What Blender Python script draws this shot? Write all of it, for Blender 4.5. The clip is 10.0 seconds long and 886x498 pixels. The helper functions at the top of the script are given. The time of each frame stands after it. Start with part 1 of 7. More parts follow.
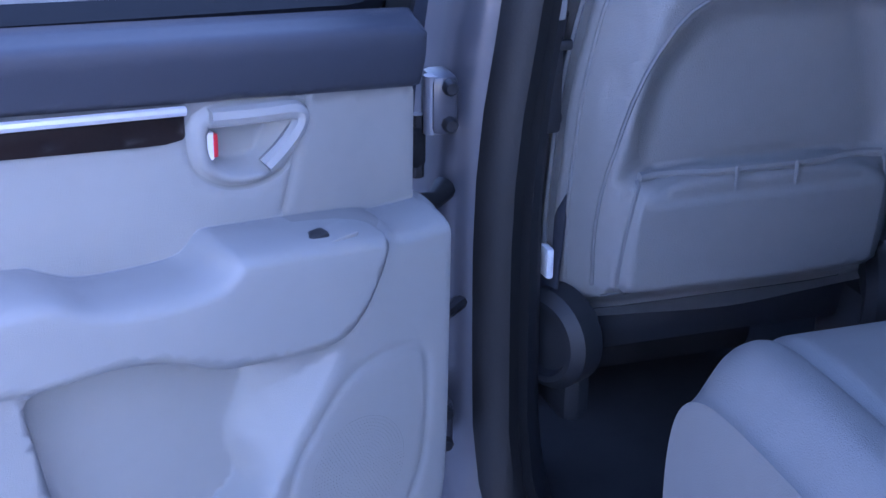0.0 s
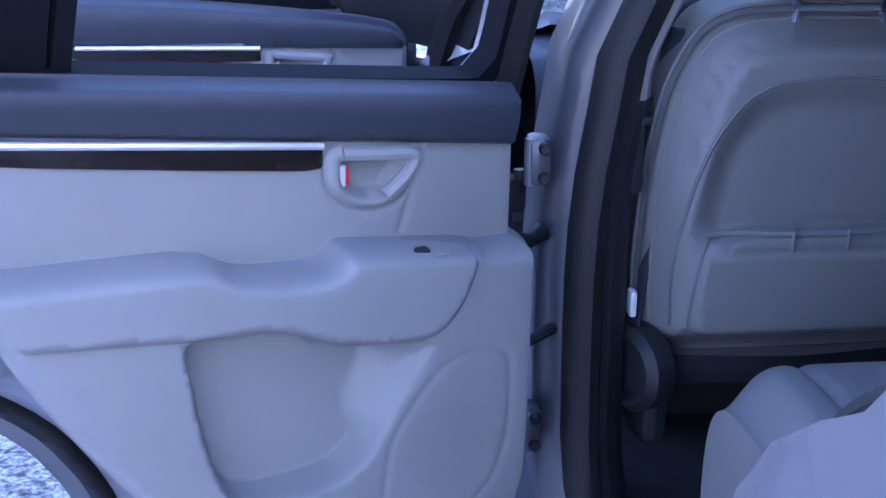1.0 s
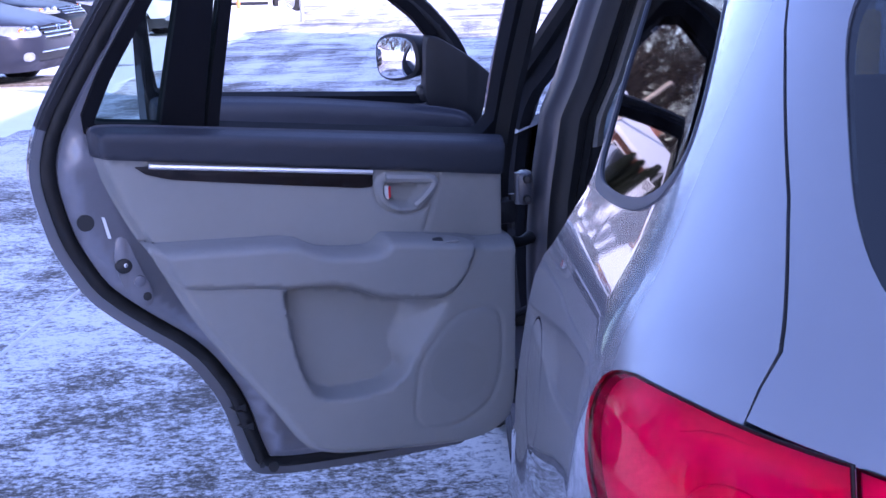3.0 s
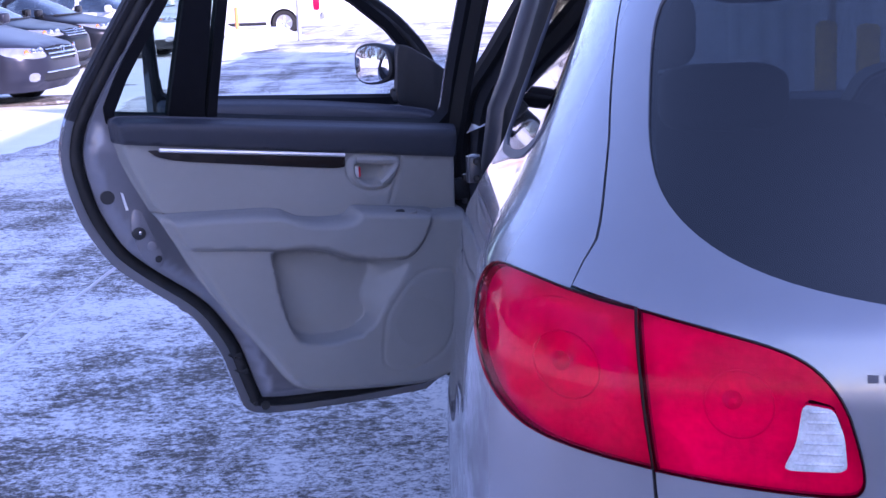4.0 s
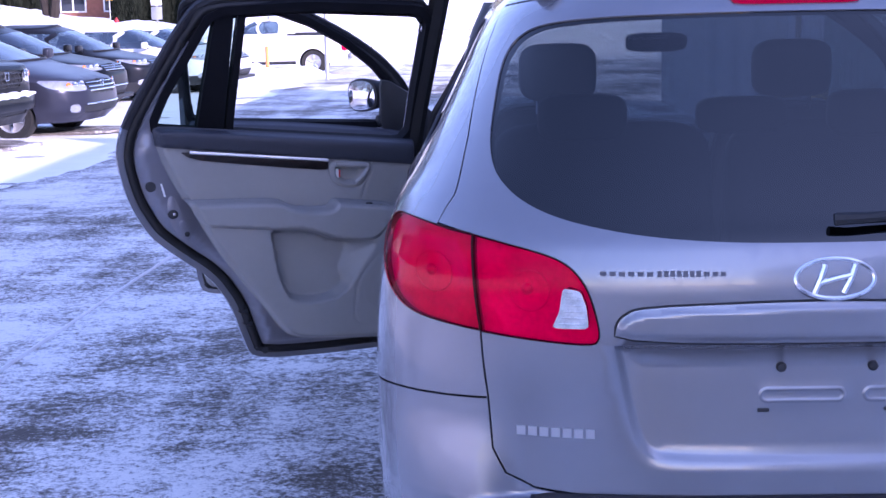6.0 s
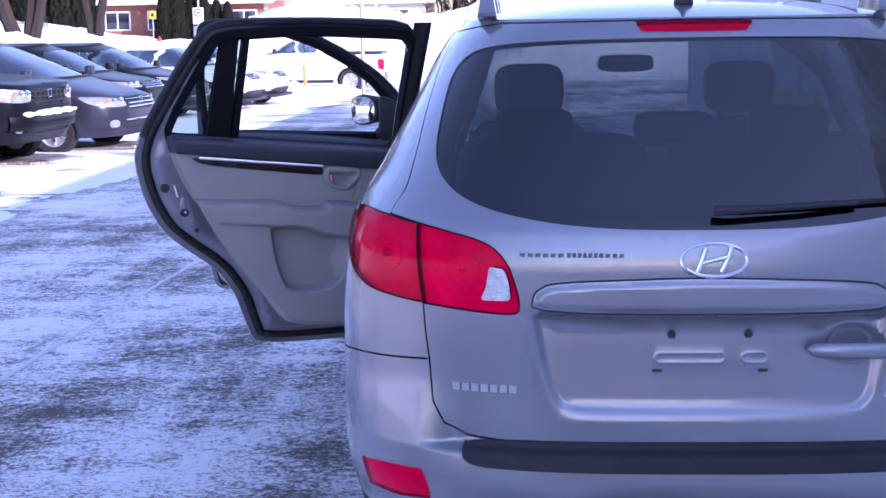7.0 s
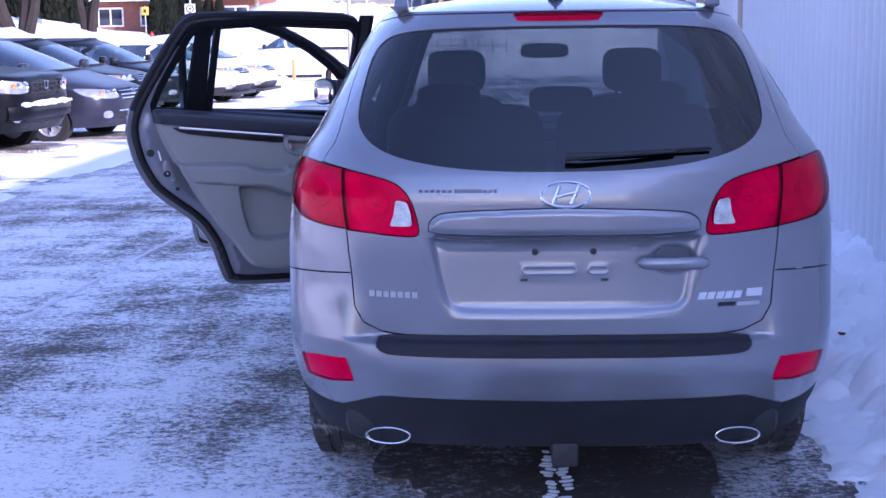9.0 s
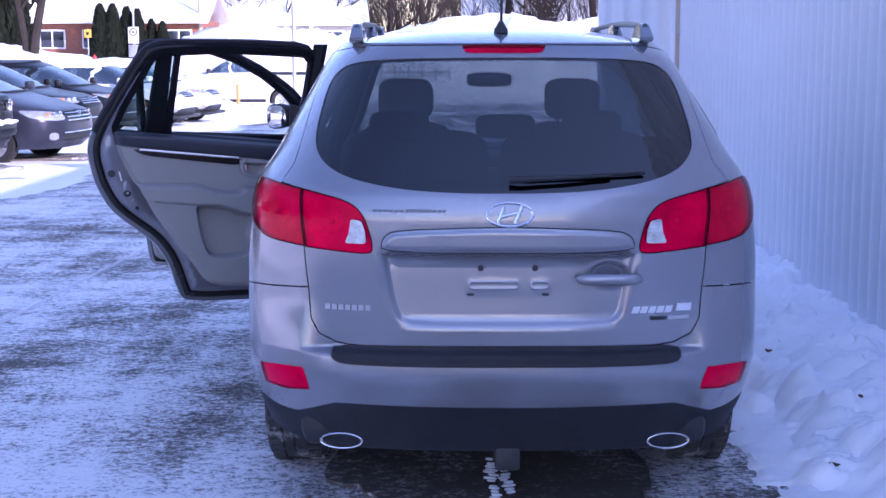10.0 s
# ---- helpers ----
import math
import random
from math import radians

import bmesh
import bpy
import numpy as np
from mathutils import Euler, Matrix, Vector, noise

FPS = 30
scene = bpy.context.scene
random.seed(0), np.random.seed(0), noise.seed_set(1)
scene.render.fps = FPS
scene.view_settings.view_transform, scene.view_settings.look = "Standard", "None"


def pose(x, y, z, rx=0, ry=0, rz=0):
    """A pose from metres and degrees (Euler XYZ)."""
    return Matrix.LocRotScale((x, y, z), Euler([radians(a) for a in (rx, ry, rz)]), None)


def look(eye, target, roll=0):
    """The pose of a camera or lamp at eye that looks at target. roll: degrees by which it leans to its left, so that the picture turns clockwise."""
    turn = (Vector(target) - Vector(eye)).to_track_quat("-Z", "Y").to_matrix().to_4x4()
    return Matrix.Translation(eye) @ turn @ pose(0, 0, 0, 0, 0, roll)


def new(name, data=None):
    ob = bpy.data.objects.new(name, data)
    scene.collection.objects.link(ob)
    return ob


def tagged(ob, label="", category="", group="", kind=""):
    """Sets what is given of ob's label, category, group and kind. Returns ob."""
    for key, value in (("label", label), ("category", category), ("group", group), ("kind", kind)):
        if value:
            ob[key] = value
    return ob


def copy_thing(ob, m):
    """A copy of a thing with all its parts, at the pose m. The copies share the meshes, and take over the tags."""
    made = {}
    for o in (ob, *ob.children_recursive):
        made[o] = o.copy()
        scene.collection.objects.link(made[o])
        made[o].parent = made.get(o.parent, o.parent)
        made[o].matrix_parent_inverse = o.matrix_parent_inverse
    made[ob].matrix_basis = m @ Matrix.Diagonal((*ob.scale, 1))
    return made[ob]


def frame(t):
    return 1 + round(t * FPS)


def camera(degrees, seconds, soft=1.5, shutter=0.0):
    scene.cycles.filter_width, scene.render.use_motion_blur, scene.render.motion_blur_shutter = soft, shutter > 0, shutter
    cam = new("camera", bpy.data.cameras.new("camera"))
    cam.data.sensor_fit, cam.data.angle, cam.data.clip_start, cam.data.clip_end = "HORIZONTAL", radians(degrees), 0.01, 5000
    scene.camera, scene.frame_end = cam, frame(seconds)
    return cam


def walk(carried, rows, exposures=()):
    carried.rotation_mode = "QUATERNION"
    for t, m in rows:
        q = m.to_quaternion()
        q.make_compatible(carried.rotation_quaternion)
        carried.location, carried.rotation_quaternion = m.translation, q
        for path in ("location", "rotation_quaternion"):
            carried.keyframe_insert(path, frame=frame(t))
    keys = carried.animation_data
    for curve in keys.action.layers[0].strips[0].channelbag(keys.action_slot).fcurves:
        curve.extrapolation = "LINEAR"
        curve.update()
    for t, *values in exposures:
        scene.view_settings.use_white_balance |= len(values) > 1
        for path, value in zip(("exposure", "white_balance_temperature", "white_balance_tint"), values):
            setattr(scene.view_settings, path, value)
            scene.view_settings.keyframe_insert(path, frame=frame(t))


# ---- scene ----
cam = camera(35.1, 10.0)
PATH = [
    (0, (-1.369, 0.683, 1.565), (-0.789, 2.434, 0.791), 0.6),
    (0.5, (-1.374, 0.461, 1.582), (-0.936, 2.281, 0.879), 1.6),
    (0.6, (-1.368, 0.415, 1.584), (-0.956, 2.248, 0.898), 1.2),
    (1, (-1.281, 0.219, 1.598), (-1.023, 2.103, 0.98), 0.8),
    (1.5, (-1.162, -0.054, 1.613), (-1.068, 1.863, 1.05), 0.4),
    (2, (-1.141, -0.325, 1.623), (-1.117, 1.604, 1.096), -0.1),
    (2.5, (-1.117, -0.626, 1.641), (-1.106, 1.309, 1.134), -0.8),
    (2.7, (-1.087, -0.741, 1.646), (-1.082, 1.202, 1.173), -1.1),
    (3.8, (-0.947, -1.388, 1.642), (-0.98, 0.568, 1.224), -2.4),
    (4, (-0.939, -1.518, 1.649), (-0.948, 0.439, 1.235), -2.2),
    (4.5, (-0.895, -1.793, 1.661), (-0.935, 0.167, 1.267), -2.1),
    (5, (-0.789, -2.087, 1.668), (-0.878, -0.124, 1.298), -2.6),
    (5.5, (-0.739, -2.382, 1.679), (-0.822, -0.416, 1.322), -1.9),
    (6, (-0.702, -2.704, 1.694), (-0.748, -0.737, 1.339), -1.2),
    (6.2, (-0.668, -2.822, 1.697), (-0.705, -0.853, 1.347), -1.7),
    (7.3, (-0.426, -3.446, 1.712), (-0.542, -1.474, 1.395), -0.7),
    (7.5, (-0.424, -3.551, 1.709), (-0.529, -1.577, 1.399), -0.8),
    (8, (-0.321, -3.834, 1.699), (-0.381, -1.859, 1.393), -0.4),
    (8.5, (-0.176, -4.08, 1.691), (-0.265, -2.111, 1.355), -0.6),
    (9, (-0.168, -4.339, 1.694), (-0.262, -2.369, 1.362), -0.9),
    (9.5, (-0.184, -4.567, 1.707), (-0.217, -2.591, 1.398), -0.0),
    (10, (-0.19, -4.65, 1.712), (-0.2, -2.672, 1.416), -0.1),
]
walk(cam, [(t, look(e, g, r)) for t, e, g, r in PATH],
     [(0.0, 3.16, 5300, 36), (1.5, 2.54, 5450, 38), (2.5, 2.09, 5500, 43), (4.5, 1.69, 5700, 47), (6.0, 1.63, 5700, 46), (10.0, 1.52, 5580, 43)])

# ---- daylight: low sun behind the building, open sky ----
SUN_FROM = Vector((0.62, -0.62, 0.33)).normalized()
world = bpy.data.worlds.new("winter_sky")
scene.world = world
world.use_nodes = True
wn = world.node_tree
sky = wn.nodes.new("ShaderNodeTexSky")
sky.sky_type = "NISHITA"
sky.sun_disc = False
sky.sun_elevation = math.asin(SUN_FROM.z)
sky.sun_rotation = math.atan2(SUN_FROM.x, SUN_FROM.y)
sky.air_density, sky.dust_density, sky.ozone_density = 1.0, 0.5, 1.0
bg = next(n for n in wn.nodes if n.type == "BACKGROUND")
bg.inputs["Strength"].default_value = 0.15
wn.links.new(sky.outputs[0], bg.inputs["Color"])
sun = new("sun", bpy.data.lights.new("sun", "SUN"))
sun.data.energy, sun.data.angle, sun.data.color = 2.1, radians(0.6), (1.0, 0.93, 0.84)
sun.matrix_world = look(SUN_FROM * 30, (0, 0, 0))

# ---- materials ----
def mat(name, color, rough=0.5, metal=0.0, coat=0.0, vary=0.06, scale=6.0, bump=0.0, bscale=200.0, spec=0.5, dirt=None, dirt_at=0.62):
    m = bpy.data.materials.new(name)
    m.use_nodes = True
    nt = m.node_tree
    p = nt.nodes["Principled BSDF"]
    p.inputs["Roughness"].default_value = rough
    p.inputs["Metallic"].default_value = metal
    p.inputs["Coat Weight"].default_value = coat
    p.inputs["Coat Roughness"].default_value = 0.03
    p.inputs["Specular IOR Level"].default_value = spec
    tc = nt.nodes.new("ShaderNodeTexCoord")
    n1 = nt.nodes.new("ShaderNodeTexNoise")
    n1.inputs["Scale"].default_value = scale
    n1.inputs["Detail"].default_value = 5
    nt.links.new(tc.outputs["Object"], n1.inputs["Vector"])
    n2 = nt.nodes.new("ShaderNodeTexNoise")
    n2.inputs["Scale"].default_value = scale * 9
    n2.inputs["Detail"].default_value = 3
    nt.links.new(tc.outputs["Object"], n2.inputs["Vector"])
    add = nt.nodes.new("ShaderNodeMath")
    add.operation = "MULTIPLY_ADD"
    add.inputs[1].default_value = 0.4
    nt.links.new(n2.outputs[0], add.inputs[0])
    nt.links.new(n1.outputs[0], add.inputs[2])
    ramp = nt.nodes.new("ShaderNodeMapRange")
    ramp.inputs["From Min"].default_value, ramp.inputs["From Max"].default_value = 0.4, 1.0
    ramp.inputs["To Min"].default_value, ramp.inputs["To Max"].default_value = 1 - vary, 1 + vary
    nt.links.new(add.outputs[0], ramp.inputs["Value"])
    mul = nt.nodes.new("ShaderNodeVectorMath")
    mul.operation = "SCALE"
    mul.inputs[0].default_value = color
    nt.links.new(ramp.outputs[0], mul.inputs["Scale"])
    out = mul.outputs[0]
    if dirt:
        n3 = nt.nodes.new("ShaderNodeTexNoise")
        n3.inputs["Scale"].default_value = scale * 0.6
        n3.inputs["Detail"].default_value = 9
        n3.inputs["Roughness"].default_value = 0.7
        nt.links.new(tc.outputs["Object"], n3.inputs["Vector"])
        r3 = nt.nodes.new("ShaderNodeMapRange")
        r3.inputs["From Min"].default_value, r3.inputs["From Max"].default_value = dirt_at, dirt_at + 0.12
        nt.links.new(n3.outputs[0], r3.inputs["Value"])
        mx = nt.nodes.new("ShaderNodeMix")
        mx.data_type = "RGBA"
        mx.inputs[7].default_value = (*dirt, 1)
        nt.links.new(out, mx.inputs[6])
        nt.links.new(r3.outputs[0], mx.inputs[0])
        out = mx.outputs[2]
    nt.links.new(out, p.inputs["Base Color"])
    if bump:
        n4 = nt.nodes.new("ShaderNodeTexNoise")
        n4.inputs["Scale"].default_value = bscale
        n4.inputs["Detail"].default_value = 4
        nt.links.new(tc.outputs["Object"], n4.inputs["Vector"])
        b = nt.nodes.new("ShaderNodeBump")
        b.inputs["Strength"].default_value = bump
        b.inputs["Distance"].default_value = 0.002
        nt.links.new(n4.outputs[0], b.inputs["Height"])
        nt.links.new(b.outputs[0], p.inputs["Normal"])
    return m


def glass(name, tint, ior=1.5, extra=0.0):
    m = bpy.data.materials.new(name)
    m.use_nodes = True
    nt = m.node_tree
    nt.nodes.remove(nt.nodes["Principled BSDF"])
    out = nt.nodes["Material Output"]
    tr = nt.nodes.new("ShaderNodeBsdfTransparent")
    tr.inputs[0].default_value = (*tint, 1)
    gl = nt.nodes.new("ShaderNodeBsdfGlossy")
    gl.inputs["Roughness"].default_value = 0.02
    lw = nt.nodes.new("ShaderNodeLayerWeight")
    lw.inputs["Blend"].default_value = 0.5
    pw = nt.nodes.new("ShaderNodeMath")
    pw.operation = "POWER"
    pw.inputs[1].default_value = 5.0
    nt.links.new(lw.outputs["Facing"], pw.inputs[0])
    mr = nt.nodes.new("ShaderNodeMapRange")
    r0 = ((ior - 1) / (ior + 1)) ** 2 + extra
    mr.inputs["To Min"].default_value, mr.inputs["To Max"].default_value = r0, 1.0
    nt.links.new(pw.outputs[0], mr.inputs["Value"])
    mx = nt.nodes.new("ShaderNodeMixShader")
    nt.links.new(mr.outputs[0], mx.inputs[0])
    nt.links.new(tr.outputs[0], mx.inputs[1])
    nt.links.new(gl.outputs[0], mx.inputs[2])
    nt.links.new(mx.outputs[0], out.inputs["Surface"])
    return m


def paint(name, color, metal=0.55, rough=0.32):
    return mat(name, color, rough=rough, metal=metal, coat=1.0, vary=0.04, scale=3.0, bump=0.0)


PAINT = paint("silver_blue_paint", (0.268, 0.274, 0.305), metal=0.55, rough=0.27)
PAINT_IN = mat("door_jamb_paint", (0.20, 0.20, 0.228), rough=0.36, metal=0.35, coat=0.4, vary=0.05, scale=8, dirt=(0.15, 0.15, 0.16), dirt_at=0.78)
# jamb paint again, with the shade at the pillar put into its colour
PAINT_SHADED = mat("shaded_jamb_paint", (0.070, 0.070, 0.084), rough=0.40, metal=0.2, coat=0.3, vary=0.05, scale=8)
BLACK = mat("black_plastic", (0.018, 0.019, 0.022), rough=0.55, vary=0.2, bump=0.25, bscale=500)
GREYBLACK = mat("grained_bumper_plastic", (0.021, 0.022, 0.027), spec=0.35, rough=0.65, vary=0.25, bump=0.4, bscale=350, dirt=(0.07, 0.07, 0.08), dirt_at=0.7)
FRAMEBLACK = mat("matt_black_frame_liner", (0.007, 0.0075, 0.010), rough=0.8, vary=0.2, spec=0.12)
RUBBER = mat("seal_rubber", (0.007, 0.007, 0.008), rough=0.6, vary=0.2, bump=0.2, bscale=300)
TYRE = mat("tyre_rubber", (0.06, 0.058, 0.057), rough=0.85, vary=0.35, scale=12, bump=0.5, bscale=120, dirt=(0.42, 0.41, 0.41), dirt_at=0.50)
TRIM_L = mat("light_grey_vinyl", (0.24, 0.238, 0.232), rough=0.55, vary=0.05, scale=5, bump=0.35, bscale=900)
TRIM_F = mat("grey_cloth_insert", (0.225, 0.22, 0.211), rough=0.8, vary=0.06, scale=6, bump=0.4, bscale=1300)
INNER_D = mat("black_cabin_plastic", (0.019, 0.020, 0.025), rough=0.6, vary=0.15, bump=0.3, bscale=700)
TRIM_D = mat("charcoal_blue_vinyl", (0.033, 0.037, 0.050), rough=0.5, vary=0.08, scale=6, bump=0.35, bscale=900)
LEATHER = mat("light_grey_leather", (0.215, 0.212, 0.207), rough=0.5, vary=0.07, scale=5, bump=0.45, bscale=500)
PIPING = mat("seat_stitch_grey", (0.17, 0.17, 0.17), rough=0.6)
CARPET = mat("dark_carpet", (0.016, 0.016, 0.019), rough=0.95, vary=0.3, scale=14, bump=0.8, bscale=600)
WOOD = mat("dark_wood_veneer", (0.012, 0.007, 0.006), rough=0.3, coat=0.3, vary=0.5, scale=30)
CHROME = mat("bright_chrome", (0.86, 0.86, 0.88), rough=0.07, metal=1.0, vary=0.03)
SATIN = mat("satin_silver_trim", (0.80, 0.80, 0.82), rough=0.3, metal=0.6, vary=0.03)
SILVER = mat("silver_plastic", (0.5, 0.5, 0.52), rough=0.3, metal=0.6, vary=0.05)
DARKMETAL = mat("dark_steel", (0.06, 0.06, 0.065), rough=0.45, metal=0.8, vary=0.3, scale=20)
BRIGHT = mat("bright_steel", (0.6, 0.6, 0.62), rough=0.2, metal=0.9)
WORNSTEEL = mat("worn_steel", (0.036, 0.035, 0.037), rough=0.6, vary=0.3, scale=20)
REDPLASTIC = mat("red_plastic", (0.6, 0.02, 0.03), rough=0.4)
HEADLINER = mat("headliner_cloth", (0.38, 0.37, 0.36), rough=0.9, vary=0.05, bump=0.3, bscale=900)
BARS_GREY = mat("sticker_grey", (0.09, 0.09, 0.11), rough=0.5)
WHITE_PL = mat("white_plastic", (0.8, 0.8, 0.8), rough=0.4)
REARGLASS = glass("tinted_rear_glass", (0.085, 0.105, 0.122), 1.5, 0.055)
PRIVACY = glass("privacy_glass", (0.035, 0.038, 0.042), 1.42, 0.0)
GREENGLASS = glass("green_tinted_glass", (0.42, 0.55, 0.52), 1.5, 0.02)
CLEARGLASS = glass("clear_glass", (0.75, 0.82, 0.82), 1.5)
MIRROR = mat("mirror_silver", (0.85, 0.85, 0.87), rough=0.01, metal=1.0, vary=0.0)


def lamp_lens(name, color, depth):
    m = mat(name, color, rough=0.06, coat=1.0, vary=0.45, scale=30, spec=0.6)
    nt = m.node_tree
    p = nt.nodes["Principled BSDF"]
    p.inputs["Transmission Weight"].default_value = depth
    return m


RED_LENS = glass("red_lamp_lens", (1.0, 0.004, 0.22), 1.20)
RED_DEEP = glass("deep_red_lamp_lens", (0.90, 0.003, 0.18), 1.30)
REFLECTOR = mat("lamp_reflector", (0.93, 0.93, 0.93), rough=0.38, metal=0.15, vary=0.22, scale=11, bump=0.5, bscale=120)
RING = mat("lamp_ring", (0.80, 0.78, 0.78), rough=0.3, metal=0.3)
RED_REFL = mat("red_reflector", (0.80, 0.003, 0.045), spec=0.3, rough=0.12, coat=0.15, vary=0.1, scale=20)
SEALGREY = mat("grey_window_moulding", (0.06, 0.063, 0.078), rough=0.5, vary=0.08)
CLEAR_LENS = lamp_lens("clear_lamp_lens", (0.58, 0.59, 0.60), 0.0)


# ---- building helpers ----
from mathutils.geometry import delaunay_2d_cdt


def part(name, bm, material, parent, label="", smooth=True, kind=""):
    me = bpy.data.meshes.new(name)
    if isinstance(bm, bmesh.types.BMesh):
        bmesh.ops.recalc_face_normals(bm, faces=bm.faces)
        bm.to_mesh(me)
        bm.free()
    else:
        me = bm
    if smooth:
        me.polygons.foreach_set("use_smooth", [True] * len(me.polygons))
        if not me.has_custom_normals:
            me.set_sharp_from_angle(angle=radians(38))
    me.materials.clear()
    me.materials.append(material)
    ob = new(name, me)
    ob.parent = parent
    if label:
        ob["label"] = label
    if kind:
        ob["kind"] = kind
    return ob


def thing(name, m, label, category, group="", kind=""):
    ob = new(name)
    ob.empty_display_size = 0.1
    ob.matrix_world = m
    return tagged(ob, label, category, group, kind)


def box(bm, c, s, bevel=0.0, seg=2, m=None):
    r = bmesh.ops.create_cube(bm, size=1.0)
    vs = r["verts"]
    for v in vs:
        v.co = Vector((v.co.x * s[0], v.co.y * s[1], v.co.z * s[2]))
    if bevel > 0:
        es = list({e for v in vs for e in v.link_edges})
        r2 = bmesh.ops.bevel(bm, geom=es, offset=min(bevel, min(s) * 0.49), segments=seg, affect="EDGES", profile=0.5)
        vs = list({v for f in r2["faces"] for v in f.verts} | {v for v in vs if v.is_valid})
    mm = Matrix.Translation(c) @ (m or Matrix.Identity(4))
    for v in vs:
        v.co = mm @ v.co
    return vs


def boxbm(c, s, bevel=0.0, seg=2, m=None):
    bm = bmesh.new()
    box(bm, c, s, bevel, seg, m)
    return bm


def tube(bm, pts, rad, n=8, closed=False, caps=True):
    pts = [Vector(p) for p in pts]
    rads = rad if isinstance(rad, (list, tuple)) else [rad] * len(pts)
    rings, prev = [], None
    k = len(pts)
    for i, p in enumerate(pts):
        a = pts[(i - 1) % k] if closed or i > 0 else p
        b = pts[(i + 1) % k] if closed or i < k - 1 else p
        d = (b - a).normalized()
        if prev is None:
            ref = Vector((0, 0, 1)) if abs(d.z) < 0.9 else Vector((1, 0, 0))
            x = d.cross(ref).normalized()
        else:
            x = (prev - d * prev.dot(d)).normalized()
        prev = x
        y = d.cross(x)
        rings.append([bm.verts.new(p + (x * math.cos(2 * math.pi * j / n) + y * math.sin(2 * math.pi * j / n)) * rads[i]) for j in range(n)])
    for i in range(k if closed else k - 1):
        r0, r1 = rings[i], rings[(i + 1) % k]
        for j in range(n):
            bm.faces.new((r0[j], r0[(j + 1) % n], r1[(j + 1) % n], r1[j]))
    if caps and not closed:
        bm.faces.new(rings[0][::-1])
        bm.faces.new(rings[-1])


def tubebm(pts, rad, n=8, closed=False):
    bm = bmesh.new()
    tube(bm, pts, rad, n, closed)
    return bm


def lathe(bm, prof, n=32, m=None, caps=True):
    """prof: (radius, height) along the local z axis."""
    m = m or Matrix.Identity(4)
    rings = [[bm.verts.new(m @ Vector((r * math.cos(2 * math.pi * j / n), r * math.sin(2 * math.pi * j / n), h))) for j in range(n)] for r, h in prof]
    for a, b in zip(rings, rings[1:]):
        for j in range(n):
            bm.faces.new((a[j], a[(j + 1) % n], b[(j + 1) % n], b[j]))
    if caps and prof[0][0] > 1e-6:
        bm.faces.new(rings[0][::-1])
    if caps and prof[-1][0] > 1e-6:
        bm.faces.new(rings[-1])


def lathebm(prof, n=32, m=None, caps=True):
    bm = bmesh.new()
    lathe(bm, prof, n, m, caps)
    return bm


def arch_liner(x0, x1, cy, cz, r, n=18):
    """Half drum over a wheel, closed on its inner side x0."""
    bm = bmesh.new()
    ang = np.linspace(-.25, math.pi + .25, n)
    a = [bm.verts.new((x0, cy + r * math.cos(t), cz + r * math.sin(t))) for t in ang]
    b = [bm.verts.new((x1, cy + r * math.cos(t), cz + r * math.sin(t))) for t in ang]
    for i in range(n - 1):
        bm.faces.new((a[i], a[i + 1], b[i + 1], b[i]))
    bm.faces.new(a)
    return bm


def rounded(poly, times=3, keep=0.25):
    """Closed outline with cut corners."""
    p = [np.array(q, float) for q in poly]
    for _ in range(times):
        q = []
        for a, b in zip(p, p[1:] + p[:1]):
            q += [a * (1 - keep) + b * keep, a * keep + b * (1 - keep)]
        p = q
    return [tuple(a) for a in p]


def open_smooth(line, times=3):
    p = [np.array(q, float) for q in line]
    for _ in range(times):
        q = [p[0]]
        for a, b in zip(p, p[1:]):
            q += [a * 0.75 + b * 0.25, a * 0.25 + b * 0.75]
        q.append(p[-1])
        p = q
    return [tuple(a) for a in p]


def prism(bm, outline, lo, hi, fn, bevel=0.0):
    """Outline (a, b) pushed between depths lo and hi; fn(a, b, depth) gives the place."""
    n = len(outline)
    c = np.mean(np.array(outline), axis=0)

    def ring(k, d):
        return [bm.verts.new(fn(c[0] + (a - c[0]) * k, c[1] + (b - c[1]) * k, d)) for a, b in outline]
    size = max(np.ptp(np.array(outline), axis=0))
    kb = 1 - 2 * bevel / size if bevel else 1
    rings = [ring(1, lo), ring(1, hi - bevel)] + ([ring(1 - (1 - kb) * 0.3, hi - bevel * 0.3), ring(kb, hi)] if bevel else [])
    for a, b in zip(rings, rings[1:]):
        for j in range(n):
            bm.faces.new((a[j], a[(j + 1) % n], b[(j + 1) % n], b[j]))
    f1, f2 = bm.faces.new(rings[0][::-1]), bm.faces.new(rings[-1])
    bmesh.ops.triangulate(bm, faces=[f1, f2])


def prismbm(outline, lo, hi, fn, bevel=0.0):
    bm = bmesh.new()
    prism(bm, outline, lo, hi, fn, bevel)
    return bm


